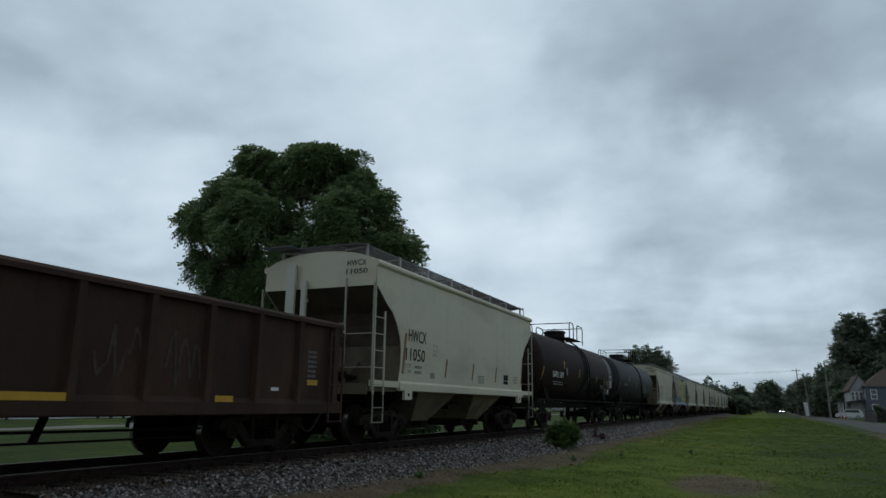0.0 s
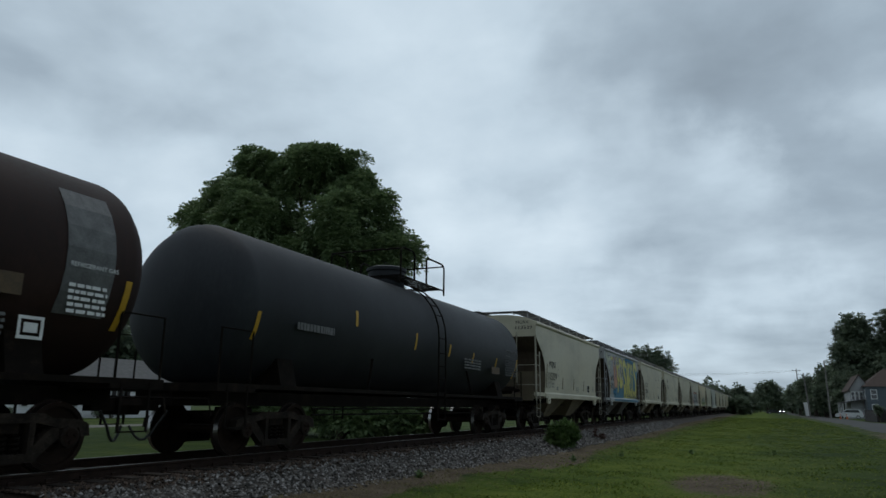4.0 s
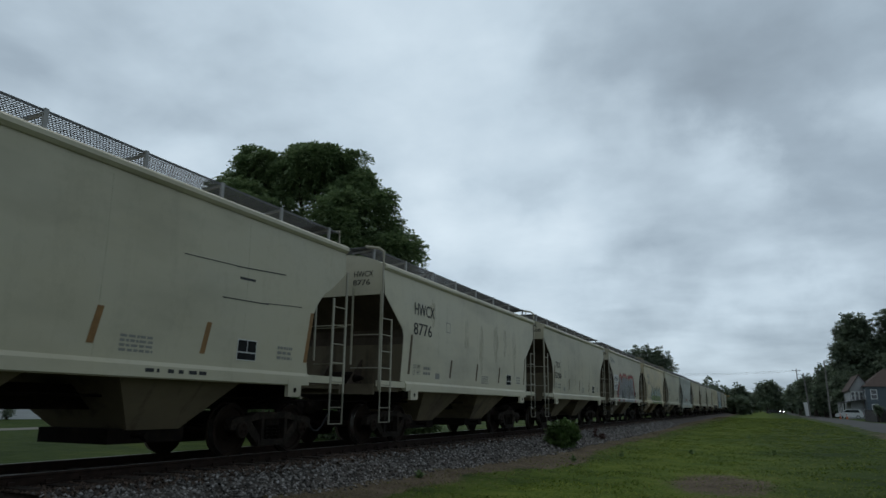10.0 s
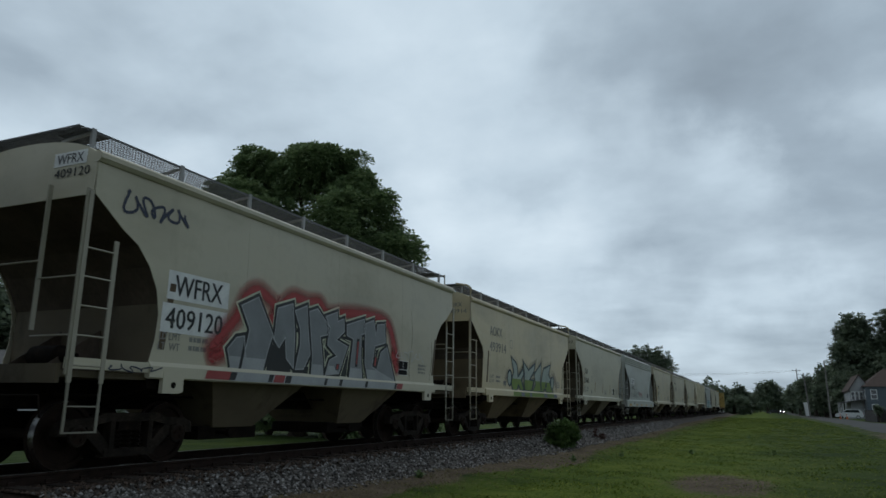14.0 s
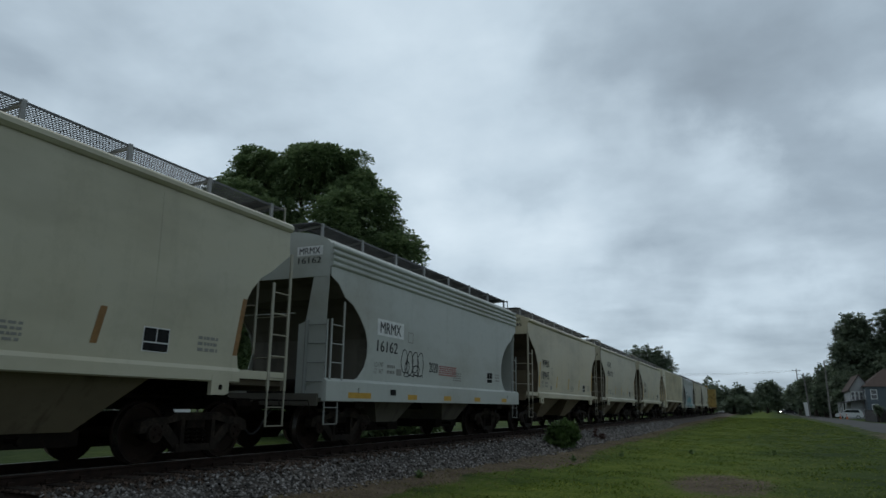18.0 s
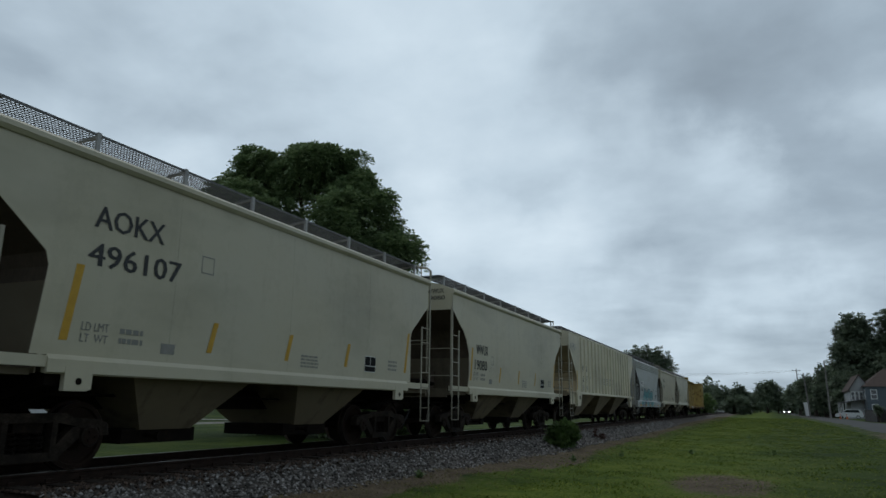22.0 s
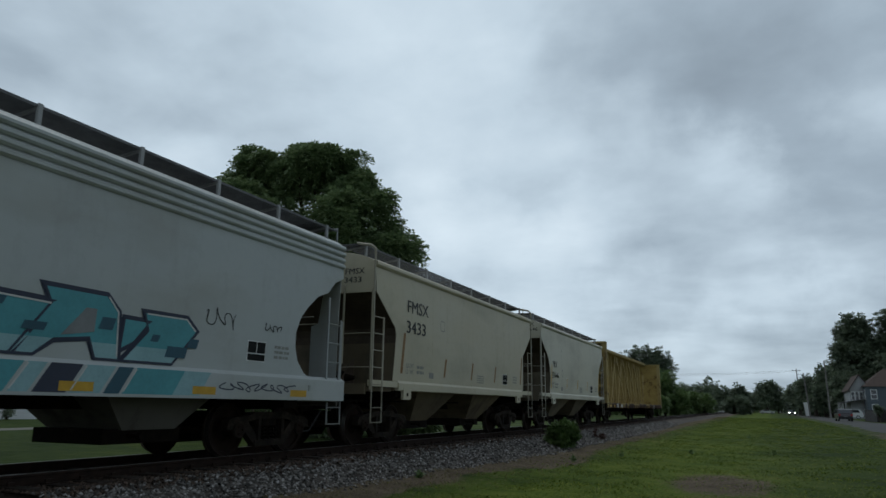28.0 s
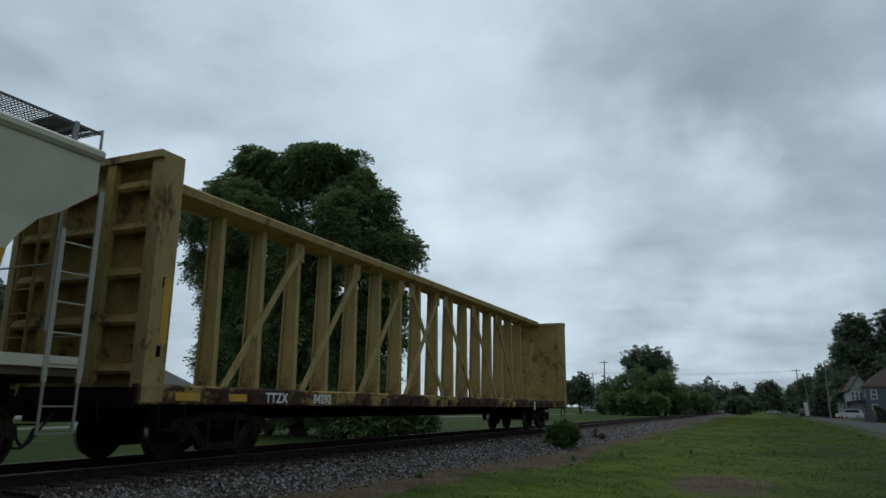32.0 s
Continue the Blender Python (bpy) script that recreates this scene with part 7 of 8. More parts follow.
def rosettes(me, lobes, count, size, rng, leaves=6, pairs=4):
    """Bunches of long drooping feathered leaves, standing out of the upper and outer side of rounded lobes."""
    weights = [r * r for *_, r in lobes]
    for _ in range(count):
        cx, cy, cz, r = rng.choices(lobes, weights)[0]
        d = Vector((rng.gauss(0, 1), rng.gauss(0, 1), rng.gauss(0.35, 0.9))).normalized()
        root = Vector((cx, cy, cz)) + d * (r * rng.uniform(0.6, 1.15))
        a0 = rng.uniform(0, 6.28)
        flat = d.cross(Vector((0.3, 0.2, 0.93))).normalized()
        other = d.cross(flat)
        for k in range(leaves):
            t = a0 + 6.2832 * k / leaves + rng.uniform(-0.3, 0.3)
            way = (d * rng.uniform(0.3, 1.0) + flat * math.cos(t) + other * math.sin(t)).normalized()
            L = size * rng.uniform(0.7, 1.25)
            across = way.cross(Vector((0, 0, 1)))
            across = across.normalized() if across.length > 0.1 else flat
            for i in range(pairs):
                u = (i + 0.8) / pairs
                p = root + way * (L * u) - Vector((0, 0, 0.42 * L * u * u))
                for sg in (-1, 1):
                    tip = p + across * (sg * L * 0.34 * (1.15 - 0.5 * u)) + way * (L * 0.16) - Vector((0, 0, L * rng.uniform(0.05, 0.22)))
                    mid = (p + tip) / 2
                    wv = way * (L * 0.085)
                    me.add([p, mid + wv, tip, mid - wv], [(0, 1, 2, 3)])


def clumps(lobes, rng, n=6.0):
    """Smaller tufts over each lobe, so that a crown is lumpy, with shaded hollows between."""
    out = []
    for x, y, z, r in lobes:
        for _ in range(max(3, int(n * r ** 0.7))):
            d = Vector((rng.gauss(0, 1), rng.gauss(0, 1), rng.gauss(0.25, 0.9))).normalized()
            k = r * rng.uniform(0.5, 0.72)
            out.append((x + d.x * k, y + d.y * k, z + d.z * k, r * rng.uniform(0.22, 0.42)))
    return out


def tufts(lobes, rng, n=8.0):
    """Small uneven tufts that reach past their lobe here and there and leave gaps."""
    out = []
    for x, y, z, r in lobes:
        for _ in range(max(4, int(n * r))):
            d = Vector((rng.gauss(0, 1), rng.gauss(0, 1), rng.gauss(0.2, 0.9))).normalized()
            k = r * rng.uniform(0.42, 1.0)
            out.append((x + d.x * k, y + d.y * k, z + d.z * k * 0.95, 0.24 + r * rng.uniform(0.10, 0.26)))
    return out


def leafy(name, me, mat):
    data = bpy.data.meshes.new(name)
    data.from_pydata(me.v, [], me.f)
    data.materials.append(mat)
    return data


def limb_path(a, b, rng, n=6, sag=0.5):
    a, b = Vector(a), Vector(b)
    out = []
    for i in range(n + 1):
        t = i / n
        p = a.lerp(b, t)
        w = math.sin(math.pi * t) * (b - a).length * 0.06
        out.append(p + Vector((rng.uniform(-w, w), rng.uniform(-w, w), w * sag)))
    return out


def tree(name, label, base, lobes, count, size, mat, trunk=0.3, seed=1, category="tree", group="", fork=0.3, shell=0.55, leaflets=6, gap=0.0, droop=0.35, lumpy=5.0, feathered=0.0):
    """A tapered trunk with limbs to each lobe of the crown, and leaves in sprays."""
    rng = random.Random(seed)
    t = thing(name, label, category, Matrix.Translation(base), group)
    bx, by, bz = base
    loc = [(x - bx, y - by, z - bz, r) for x, y, z, r in lobes]
    mid = Vector((0, 0, 0))
    for x, y, z, r in loc:
        mid += Vector((x, y, z)) / len(loc)
    top = max(z for *_, z, r in loc)
    head = Vector((mid.x * 0.6, mid.y * 0.6, top * fork))
    wood = Mesh()
    wood.tube([(0, 0, -0.15), (0, 0, 0.15), *limb_path((0, 0, 0.4), head, rng, 4)], [trunk * 1.5, trunk * 1.15] + [trunk * (1 - 0.08 * i) for i in range(5)], 10)
    part("trunk", wood, M_BARK, t, smooth=True)
    for x, y, z, r in loc:
        if z > head.z:
            path = limb_path(head, (x, y, z), rng, 5)
            part("limb", Mesh().tube(path, [trunk * (0.5 - 0.075 * i) for i in range(6)], 6), M_BARK, t, smooth=True)
    crown = Mesh()
    sprays(crown, loc, int(count * 0.25), size, rng, droop, 0.1, leaflets, 0)
    if feathered:
        rosettes(crown, tufts(loc, rng, lumpy), count, feathered, rng)
    else:
        sprays(crown, clumps(loc, rng, lumpy), int(count * 0.75), size, rng, droop, shell, leaflets, gap)
    part("crown", leafy("crown", crown, mat), mat, t)
    return t


def round_crown(c, w, h, n, rng, d=None):
    """Lobes that fill an ellipsoid of that width and height."""
    out = []
    for _ in range(n):
        a, e = rng.uniform(0, 6.28), rng.uniform(-0.8, 1)
        k = rng.uniform(0.35, 0.72)
        ce = math.sqrt(max(0, 1 - e * e))
        out.append((c[0] + w / 2 * k * ce * math.cos(a), c[1] + (d or w) / 2 * k * ce * math.sin(a), c[2] + h / 2 * k * e, min(w, h) * rng.uniform(0.17, 0.27)))
    return out


WALNUT = [(-11.54, 30.0, 13.2, 1.6), (-14.3, 30.3, 12.7, 1.8), (-9.7, 30.4, 11.7, 1.3), (-17.9, 30.2, 10.8, 1.6), (-19.6, 29.8, 10.9, 1.0), (-13.9, 28.2, 10.2, 2.0), (-9.0, 28.2, 9.2, 2.0), (-16.6, 30.2, 12.6, 1.2),
          (-7.1, 29.6, 8.9, 1.3), (-5.9, 29.8, 8.3, 0.8), (-15.7, 29.8, 13.7, 1.0), (-20.1, 29.8, 11.1, 0.6), (-19.2, 30.0, 8.4, 0.8), (-17.0, 30.4, 8.1, 1.6), (-11.2, 29.4, 7.0, 2.2), (-7.3, 29.2, 7.4, 1.6), (-17.2, 31.0, 5.4, 1.5), (-11.0, 29.6, 4.4, 2.2), (-7.7, 30.4, 4.9, 1.8), (-14.4, 29.6, 6.4, 2.0),
          (-13.2, 31.5, 8.5, 2.0), (-12.9, 31.0, 2.6, 1.9), (-9.2, 30.6, 2.4, 1.8), (-7.5, 29.6, 10.7, 0.9), (-8.9, 30.2, 12.1, 0.8), (-17.6, 29.6, 12.2, 0.9), (-10.0, 30.6, 13.4, 0.8), (-12.6, 29.9, 14.2, 0.7), (-17.0, 30.5, 3.2, 1.5), (-14.6, 30.0, 3.4, 1.9), (-18.2, 30.0, 6.9, 0.7)]
tree("walnut_tree", "large broad dark green walnut tree across the track", (-12.0, 30.3, -0.68), WALNUT, 8800, 0.235, M_LEAF, 0.42, 11, fork=0.22, droop=0.5, lumpy=8.0, feathered=0.60)


def shrub(name, label, c, w, h, count, size, mat, seed, category="shrub", group="", n=9):
    rng = random.Random(seed)
    lobes = [(x, y, max(z, c[2] + 0.25 * h * 0.5), r) for x, y, z, r in round_crown((c[0], c[1], c[2] + h * 0.52), w, h, n, rng)]
    t = thing(name, label, category, Matrix.Translation(c), group)
    loc = [(x - c[0], y - c[1], z - c[2], r) for x, y, z, r in lobes]
    for x, y, z, r in loc[:6]:
        part("stem", Mesh().tube(limb_path((rng.uniform(-0.06, 0.06), rng.uniform(-0.06, 0.06), -0.05), (x, y, z), rng, 4), [0.03 * w, 0.024 * w, 0.018 * w, 0.012 * w, 0.006 * w], 5), M_BARK, t)
    me = Mesh()
    sprays(me, loc, count // 3, size, rng, 0.1, 0.2, 6)
    sprays(me, clumps(loc, rng, 5.0), count - count // 3, size, rng, 0.1, 0.2, 6)
    part("foliage", leafy("foliage", me, mat), mat, t)
    return t


shrub("round_bush", "small round dense green bush at the ballast edge", (2.66, 26.15, -0.66), 1.46, 1.16, 4200, 0.075, M_LEAF_BUSH, 21, "bush", n=14)
shrub("red_weed", "low clump of dark reddish weeds on the ballast", (2.5, 33.4, -0.55), 0.95, 0.45, 160, 0.06, M_LEAF_RED, 22, "weed", n=6)
for i, (x, y, w, h) in enumerate(((-8.4, 28.5, 4.4, 2.4), (-5.6, 30.5, 3.4, 1.7), (-11.4, 29.5, 4.6, 2.8), (-14.0, 30.6, 4.0, 2.2), (-9.8, 31.5, 4.6, 3.0), (-7.0, 29.0, 3.2, 1.3))):
    shrub("undergrowth", "dark green undergrowth beneath the walnut tree", (x, y, -0.68), w, h, 1500, 0.2, M_LEAF, 40 + i, "bush", "undergrowth beneath the tree", n=18)

# far side of the field
rng = random.Random(3)
for i, (x, y, w, h) in enumerate(((-63, 48, 11, 14), (-66, 55, 12, 15.5), (-63, 63, 9, 13), (-74, 70, 12, 14), (-68, 90, 13, 11), (-52, 108, 11, 8.5), (-70, 40, 12, 14), (-84, 110, 18, 12))):
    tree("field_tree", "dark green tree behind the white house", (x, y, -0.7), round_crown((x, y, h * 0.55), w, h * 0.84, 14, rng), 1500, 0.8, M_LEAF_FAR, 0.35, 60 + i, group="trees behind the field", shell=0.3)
# thicket beside the track in the distance
for i, (x, y, w, h) in enumerate(((-17.0, 152, 8.5, 7.6), (-12.5, 152, 9.0, 10.2), (-8.5, 152, 8.0, 9.0), (-4.8, 160, 6.0, 5.6), (-20.5, 158, 6.5, 4.6), (-8.6, 143, 4.6, 4.4), (-14.5, 146, 6.0, 5.0), (-11.5, 145, 4.0, 3.4), (-5.6, 150, 4.6, 4.2), (-2.0, 166, 4.4, 4.4))):
    shrub("thicket", "dense green thicket beside the distant track", (x, y, -0.7), w, h, 1700, 0.45, M_LEAF_THICKET, 80 + i, "thicket", "thicket beside the track", n=14)
tree("vase_tree", "tall spreading tree rising over the thicket", (-14.5, 164, -0.7), [(-13.6, 163, 8.4, 2.4), (-10.8, 164, 8.0, 2.2), (-16.0, 163, 8.2, 2.0), (-12.0, 163, 11.6, 2.2), (-15.0, 163, 11.4, 2.2), (-17.2, 163, 11.6, 1.7), (-15.6, 164, 13.0, 1.6), (-13.4, 164, 12.8, 1.7), (-11.2, 164, 12.6, 1.7), (-9.4, 164, 11.6, 1.6), (-8.2, 164, 9.8, 1.3), (-17.0, 164, 10.4, 1.4), (-13.2, 164, 10.6, 1.9), (-10.4, 164, 10.2, 1.6)], 2600, 0.5, M_LEAF_FAR, 0.4, 91, shell=0.3, gap=0.4)
# trees along the horizon
for i, (x, y, w, h, n) in enumerate(((-31.5, 176, 6.5, 10.2, 600), (-35, 230, 10, 10.5, 500), (-24, 250, 8, 8.5, 350), (-7, 262, 12, 11.5, 600), (-1.5, 245, 8, 8.5, 450), (2.2, 252, 3.6, 10.5, 110), (4.0, 240, 5.0, 8.6, 400), (-14, 290, 14, 11, 500),
                                    (2.8, 205, 6.0, 5.0, 420), (5.2, 203, 5.0, 4.2, 380), (11.5, 300, 10, 11.5, 600), (15.5, 302, 8, 9.0, 400), (21, 320, 11, 8, 400), (26, 330, 12, 9, 400), (9, 420, 20, 7.5, 300), (-4, 420, 20, 8, 300), (30, 400, 24, 12, 400), (21.5, 262, 7, 8.5, 420), (6.5, 330, 12, 9, 500), (0.5, 330, 12, 10, 500), (-6, 340, 12, 10.5, 500), (12.5, 345, 11, 8.5, 450), (17.5, 340, 10, 8, 450), (-20, 330, 14, 11, 500), (23.5, 345, 12, 9, 500))):
    if h > 5.5:
        tree("distant_tree", "dark tree on the horizon, haze in its leaf colour", (x, y, -0.7), round_crown((x, y, h * 0.52), w, h * 0.94, 10, rng), n * 2, 1.0 if n > 200 else 0.6, M_LEAF_FAR, 0.3, 120 + i, group="trees along the horizon", shell=0.3, leaflets=4)
    else:
        shrub("far_bush", "dark green bush by the level crossing", (x, y, -0.7), w, h, n * 2, 0.6, M_LEAF_FAR, 120 + i, "bush", "bushes by the crossing")
# big trees behind the house
for i, (x, y, w, h, n) in enumerate(((25.5, 188, 8, 13.5, 1200), (32.5, 190, 15, 26, 3400), (30.0, 187, 11, 24.5, 2200), (42, 196, 14, 24, 1800), (29.5, 182, 8, 12, 1100), (21.6, 196, 7, 9.5, 900), (24.2, 184, 7, 11, 1000), (22.5, 178, 6, 7, 800), (20.8, 214, 7, 9.5, 900), (19.6, 226, 6, 9, 900), (26.5, 178, 7, 10, 900), (39.5, 188, 15, 25, 3000), (22.8, 206, 6, 10.5, 800), (36, 180, 10, 14, 1100), (48, 185, 14, 20, 1000), (20.8, 236, 6, 9.0, 600), (25.5, 174, 5, 6.5, 600))):
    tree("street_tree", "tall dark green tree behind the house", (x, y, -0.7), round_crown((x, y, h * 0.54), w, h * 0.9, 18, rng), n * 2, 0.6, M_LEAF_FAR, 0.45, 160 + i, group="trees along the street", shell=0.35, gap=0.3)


def far_woods():
    """A low belt of woods that closes the horizon."""
    rng = random.Random(99)
    me = Mesh()
    lobes = []
    for i in range(260):
        a = rng.uniform(-1.9, 1.5)
        r = rng.uniform(430, 520)
        h = rng.uniform(2.0, 5.2)
        lobes.append((9 + r * math.sin(a), r * math.cos(a), h * 0.5, h * 0.95))
    for x, y, z, r in lobes:
        for _ in range(26):
            d = Vector((rng.gauss(0, 1), rng.gauss(0, 1), rng.gauss(0, 0.7))).normalized()
            p = Vector((x, y, z)) + Vector((d.x * r * 3.2, d.y * r * 3.2, d.z * r))
            s = rng.uniform(0.9, 1.8)
            u = Vector((rng.uniform(-1, 1), rng.uniform(-1, 1), rng.uniform(-1, 1))).normalized() * s
            v = u.cross(Vector((rng.uniform(-1, 1), rng.uniform(-1, 1), rng.uniform(-1, 1)))).normalized() * s
            me.add([p - u, p + v, p + u, p - v], [(0, 1, 2, 3)])
    tagged(new("far_woods", leafy("far_woods", me, M_LEAF_FAR)), "low belt of woods on the horizon, haze in its leaf colour", "woods", kind="stuff")


far_woods()


def make_grass():
    rng = random.Random(17)
    for name, mat, n, label in (("grass_blades", M_BLADE, 190000, "short green grass blades of the verge"), ("dry_grass", M_DRY, 26000, "dry straw-coloured grass on bare soil")):
        me = Mesh()
        for _ in range(n):
            y = 9.0 + 130 * rng.random() ** 2.7
            if name == "grass_blades":
                x = rng.uniform(1.9, 16.0)
            else:
                x = toe(y) + rng.gauss(0.6, 0.7) if rng.random() < 0.5 else 8.5 + rng.gauss(0, 1.7)
            d = x - toe(y)
            if d < 0 or (name == "grass_blades" and (d < 2.1 and rng.random() > (d / 2.1) ** 2 * 0.9)):
                continue
            bare = math.exp(-((x - 8.5) / 1.5) ** 2 - ((y - 17.5) / 3.2) ** 2)
            if name == "grass_blades" and rng.random() < bare * 0.9:
                continue
            if name == "dry_grass" and d > 2.2 and rng.random() > bare:
                continue
            tuft = noise.noise(Vector((x * 0.8, y * 0.8, 1))) + 0.6 * noise.noise(Vector((x * 2.6, y * 2.6, 4)))
            if name == "grass_blades" and tuft < rng.uniform(-0.55, 0.0):
                continue
            h = (0.010 + 0.018 * rng.random() + 0.035 * max(0, tuft)) * (1 + y / 120)
            z = rise(x, y) - 0.003
            a = rng.uniform(0, 6.28)
            w = 0.006 * (1 + y / 18)
            dx, dy = math.cos(a), math.sin(a)
            lx, ly = dy * rng.choice((-1, 1)) * rng.uniform(0.03, 0.08) * (1 + y / 40), -dx * rng.uniform(-0.08, 0.08) * (1 + y / 40)
            me.add([(x - dx * w, y - dy * w, z), (x + dx * w, y + dy * w, z), (x + lx, y + ly, z + h)], [(0, 1, 2)])
        data = leafy(name, me, mat)
        tagged(new(name, data), label, "grass", kind="stuff")


make_grass()
for i, (x, y, h) in enumerate(((4.3, 21.0, 0.36), (7.0, 28.0, 0.3), (9.8, 30.5, 0.35), (8.7, 44.0, 0.5), (5.1, 24.5, 0.3), (3.0, 13.4, 0.25))):
    h *= 0.42
    shrub("weed_tuft", "ragged green weed standing in the grass", (x, y, rise(x, y)), h * 1.1, h, 70, 0.04, M_LEAF_THICKET, 200 + i, "weed", "weeds in the verge", n=4)


# ---- the street: poles, house, vehicles ----
def utility_pole(base, top, arm, label, wood=None):
    wood = wood or M_POLE
    t = thing("utility_pole", label, "utility pole", Matrix.Translation(base), "poles along the street")
    d = Vector(top) - Vector(base)
    part("pole", Mesh().tube([(0, 0, -0.2), d * 0.5, d], [0.17, 0.14, 0.11], 10), wood, t, smooth=True)
    if arm:
        a = d * 0.96
        part("crossarm", Mesh().box(a.x - 1.1, a.x + 1.1, a.y - 0.06, a.y + 0.06, a.z - 0.06, a.z + 0.06), M_POLE, t)
        for x in (-1.0, -0.4, 0.4, 1.0):
            part("insulator", Mesh().lathe([(a.z + 0.06, 0.03), (a.z + 0.1, 0.06), (a.z + 0.2, 0.05), (a.z + 0.24, 0.0001)], 8, "z", (a.x + x, a.y, 0)), M_STEEL, t)
    else:
        part("lamp_arm", Mesh().tube([d * 0.93, d * 0.95 + Vector((-0.6, 0, 0.2)), d * 0.95 + Vector((-1.2, 0, 0.22))], 0.035, 6), M_STEEL, t)
    return t


utility_pole((20.9, 147, -0.7), (20.7, 147, 9.7), False, "weathered grey wooden utility pole leaning slightly", M_POLE_PALE)
utility_pole((19.0, 172, -0.7), (18.4, 172, 8.7), False, "leaning grey wooden utility pole", M_POLE_PALE)
utility_pole((20.0, 232, -0.7), (19.8, 232, 12.6), True, "dark wooden utility pole with a crossarm")
utility_pole((-40.0, 232, -0.7), (-40.0, 232, 12.0), True, "dark wooden utility pole with a crossarm")
utility_pole((-24.0, 170, -0.7), (-24.0, 170, 11.8), True, "dark wooden utility pole beyond the thicket")
for z in (12.4, 12.0):
    pts = [(-40 + 59.8 * i / 12, 232, z - 0.2 - 0.9 * math.sin(math.pi * i / 12)) for i in range(13)]
    solid("overhead_wire", Mesh().tube(pts, 0.02, 4), M_RUBBER, "thin black overhead wire across the tracks", "wire", group="overhead wires")

M_SIDING = surface("blue_grey_siding", ((0.3, (0.075, 0.093, 0.108)), (0.7, (0.12, 0.143, 0.162))), 1, 12, (0.6, 0.8), 0, 0.5, (0.2, 0.2, 9), 0.3)
M_SIDING_WHITE = surface("white_siding", ((0.3, (0.28, 0.285, 0.285)), (0.7, (0.38, 0.385, 0.38))), 1, 12, (0.6, 0.8), 0, 0.5, (0.2, 0.2, 9), 0.3)
M_SHINGLE = surface("brown_shingles", ((0.3, (0.05, 0.036, 0.03)), (0.7, (0.11, 0.082, 0.07))), 2, 14, (0.8, 0.95), 0, 0.6, (1, 1, 4), 0.2)
M_SHINGLE_GREY = surface("grey_shingles", ((0.3, (0.07, 0.068, 0.066)), (0.7, (0.14, 0.137, 0.133))), 2, 14, (0.8, 0.95), 0, 0.6, (1, 1, 4), 0.2)
M_TRIM = surface("white_trim_paint", ((0.3, (0.6, 0.6, 0.58)), (0.7, (0.75, 0.75, 0.73))), 2, 20, (0.5, 0.7), 0, 0.1)
M_DARKWOOD = surface("dark_stained_wood", ((0.3, (0.014, 0.012, 0.011)), (0.7, (0.035, 0.03, 0.028))), 2, 20, (0.7, 0.9), 0, 0.3)
M_GLASS = material("window_glass", lambda N: bsdf(N, (0.02, 0.025, 0.03), 0.06, 0.0, None, 0.9))


def window(house, x, y, z, w, h, face="y"):
    """A framed window whose lower left corner is at (x, y, z), on a wall that looks to -y (or to -x or +x)."""
    fr = Mesh()
    def bx(a0, a1, z0, z1, d0, d1):
        if face == "y":
            return (x + a0, x + a1, y - d1, y - d0, z + z0, z + z1)
        sg = 1 if face == "+x" else -1
        return (*sorted((x + sg * d0, x + sg * d1)), y + a0, y + a1, z + z0, z + z1)
    for a0, a1, z0, z1 in ((-0.1, w + 0.1, -0.12, 0), (-0.1, w + 0.1, h, h + 0.12), (-0.1, 0, 0, h), (w, w + 0.1, 0, h), (0, w, h / 2 - 0.03, h / 2 + 0.03)):
        fr.box(*bx(a0, a1, z0, z1, 0.0, 0.06))
    win = part("window", fr, M_TRIM, house, "white-framed sash window")
    part("pane", Mesh().box(*bx(0, w, 0, h, 0.0, 0.02)), M_GLASS, win)


def gable_house(name, label, x0, x1, y0, y1, eave, ridge, wall, roof, along="y"):
    h = thing(name, label, "house", Matrix.Translation((0, 0, 0)))
    g = -0.75
    if along == "y":
        m = (x0 + x1) / 2
        part("wall", Mesh().prism([(x0, g), (x1, g), (x1, eave), (m, ridge), (x0, eave)], y0, y1, "y"), wall, h)
        o = 0.35
        k = (ridge - eave) / (m - x0)
        for s in (-1, 1):
            e = x0 if s < 0 else x1
            part("roof", Mesh().prism([(e + s * o, eave - k * o + 0.02), (m, ridge + 0.02), (m, ridge + 0.22), (e + s * o, eave - k * o + 0.2)], y0 - o, y1 + o, "y"), roof, h)
    else:
        m = (y0 + y1) / 2
        part("wall", Mesh().prism([(y0, g), (y1, g), (y1, eave), (m, ridge), (y0, eave)], x0, x1, "x"), wall, h)
        o = 0.35
        k = (ridge - eave) / (m - y0)
        for s in (-1, 1):
            e = y0 if s < 0 else y1
            part("roof", Mesh().prism([(e + s * o, eave - k * o + 0.02), (m, ridge + 0.02), (m, ridge + 0.22), (e + s * o, eave - k * o + 0.2)], x0 - o, x1 + o, "x"), roof, h)
    return h


# two-storey house beside the street
house = gable_house("two_storey_house", "two-storey blue-grey house with brown roofs and porch", 25.6, 29.2, 160.0, 172.0, 5.0, 7.6, M_SIDING_WHITE, M_SHINGLE)
part("main_wing", Mesh().box(27.9, 38.0, 156.0, 166.0, -0.75, 5.4), M_SIDING, house, "blue-grey clapboard wing")
hip = Mesh().add([(27.5, 155.6, 5.35), (38.4, 155.6, 5.35), (38.4, 166.4, 5.35), (27.5, 166.4, 5.35), (31.6, 160.8, 8.8), (34.4, 160.8, 8.8)], [(0, 1, 5, 4), (1, 2, 5), (2, 3, 4, 5), (3, 0, 4), (0, 3, 2, 1)])
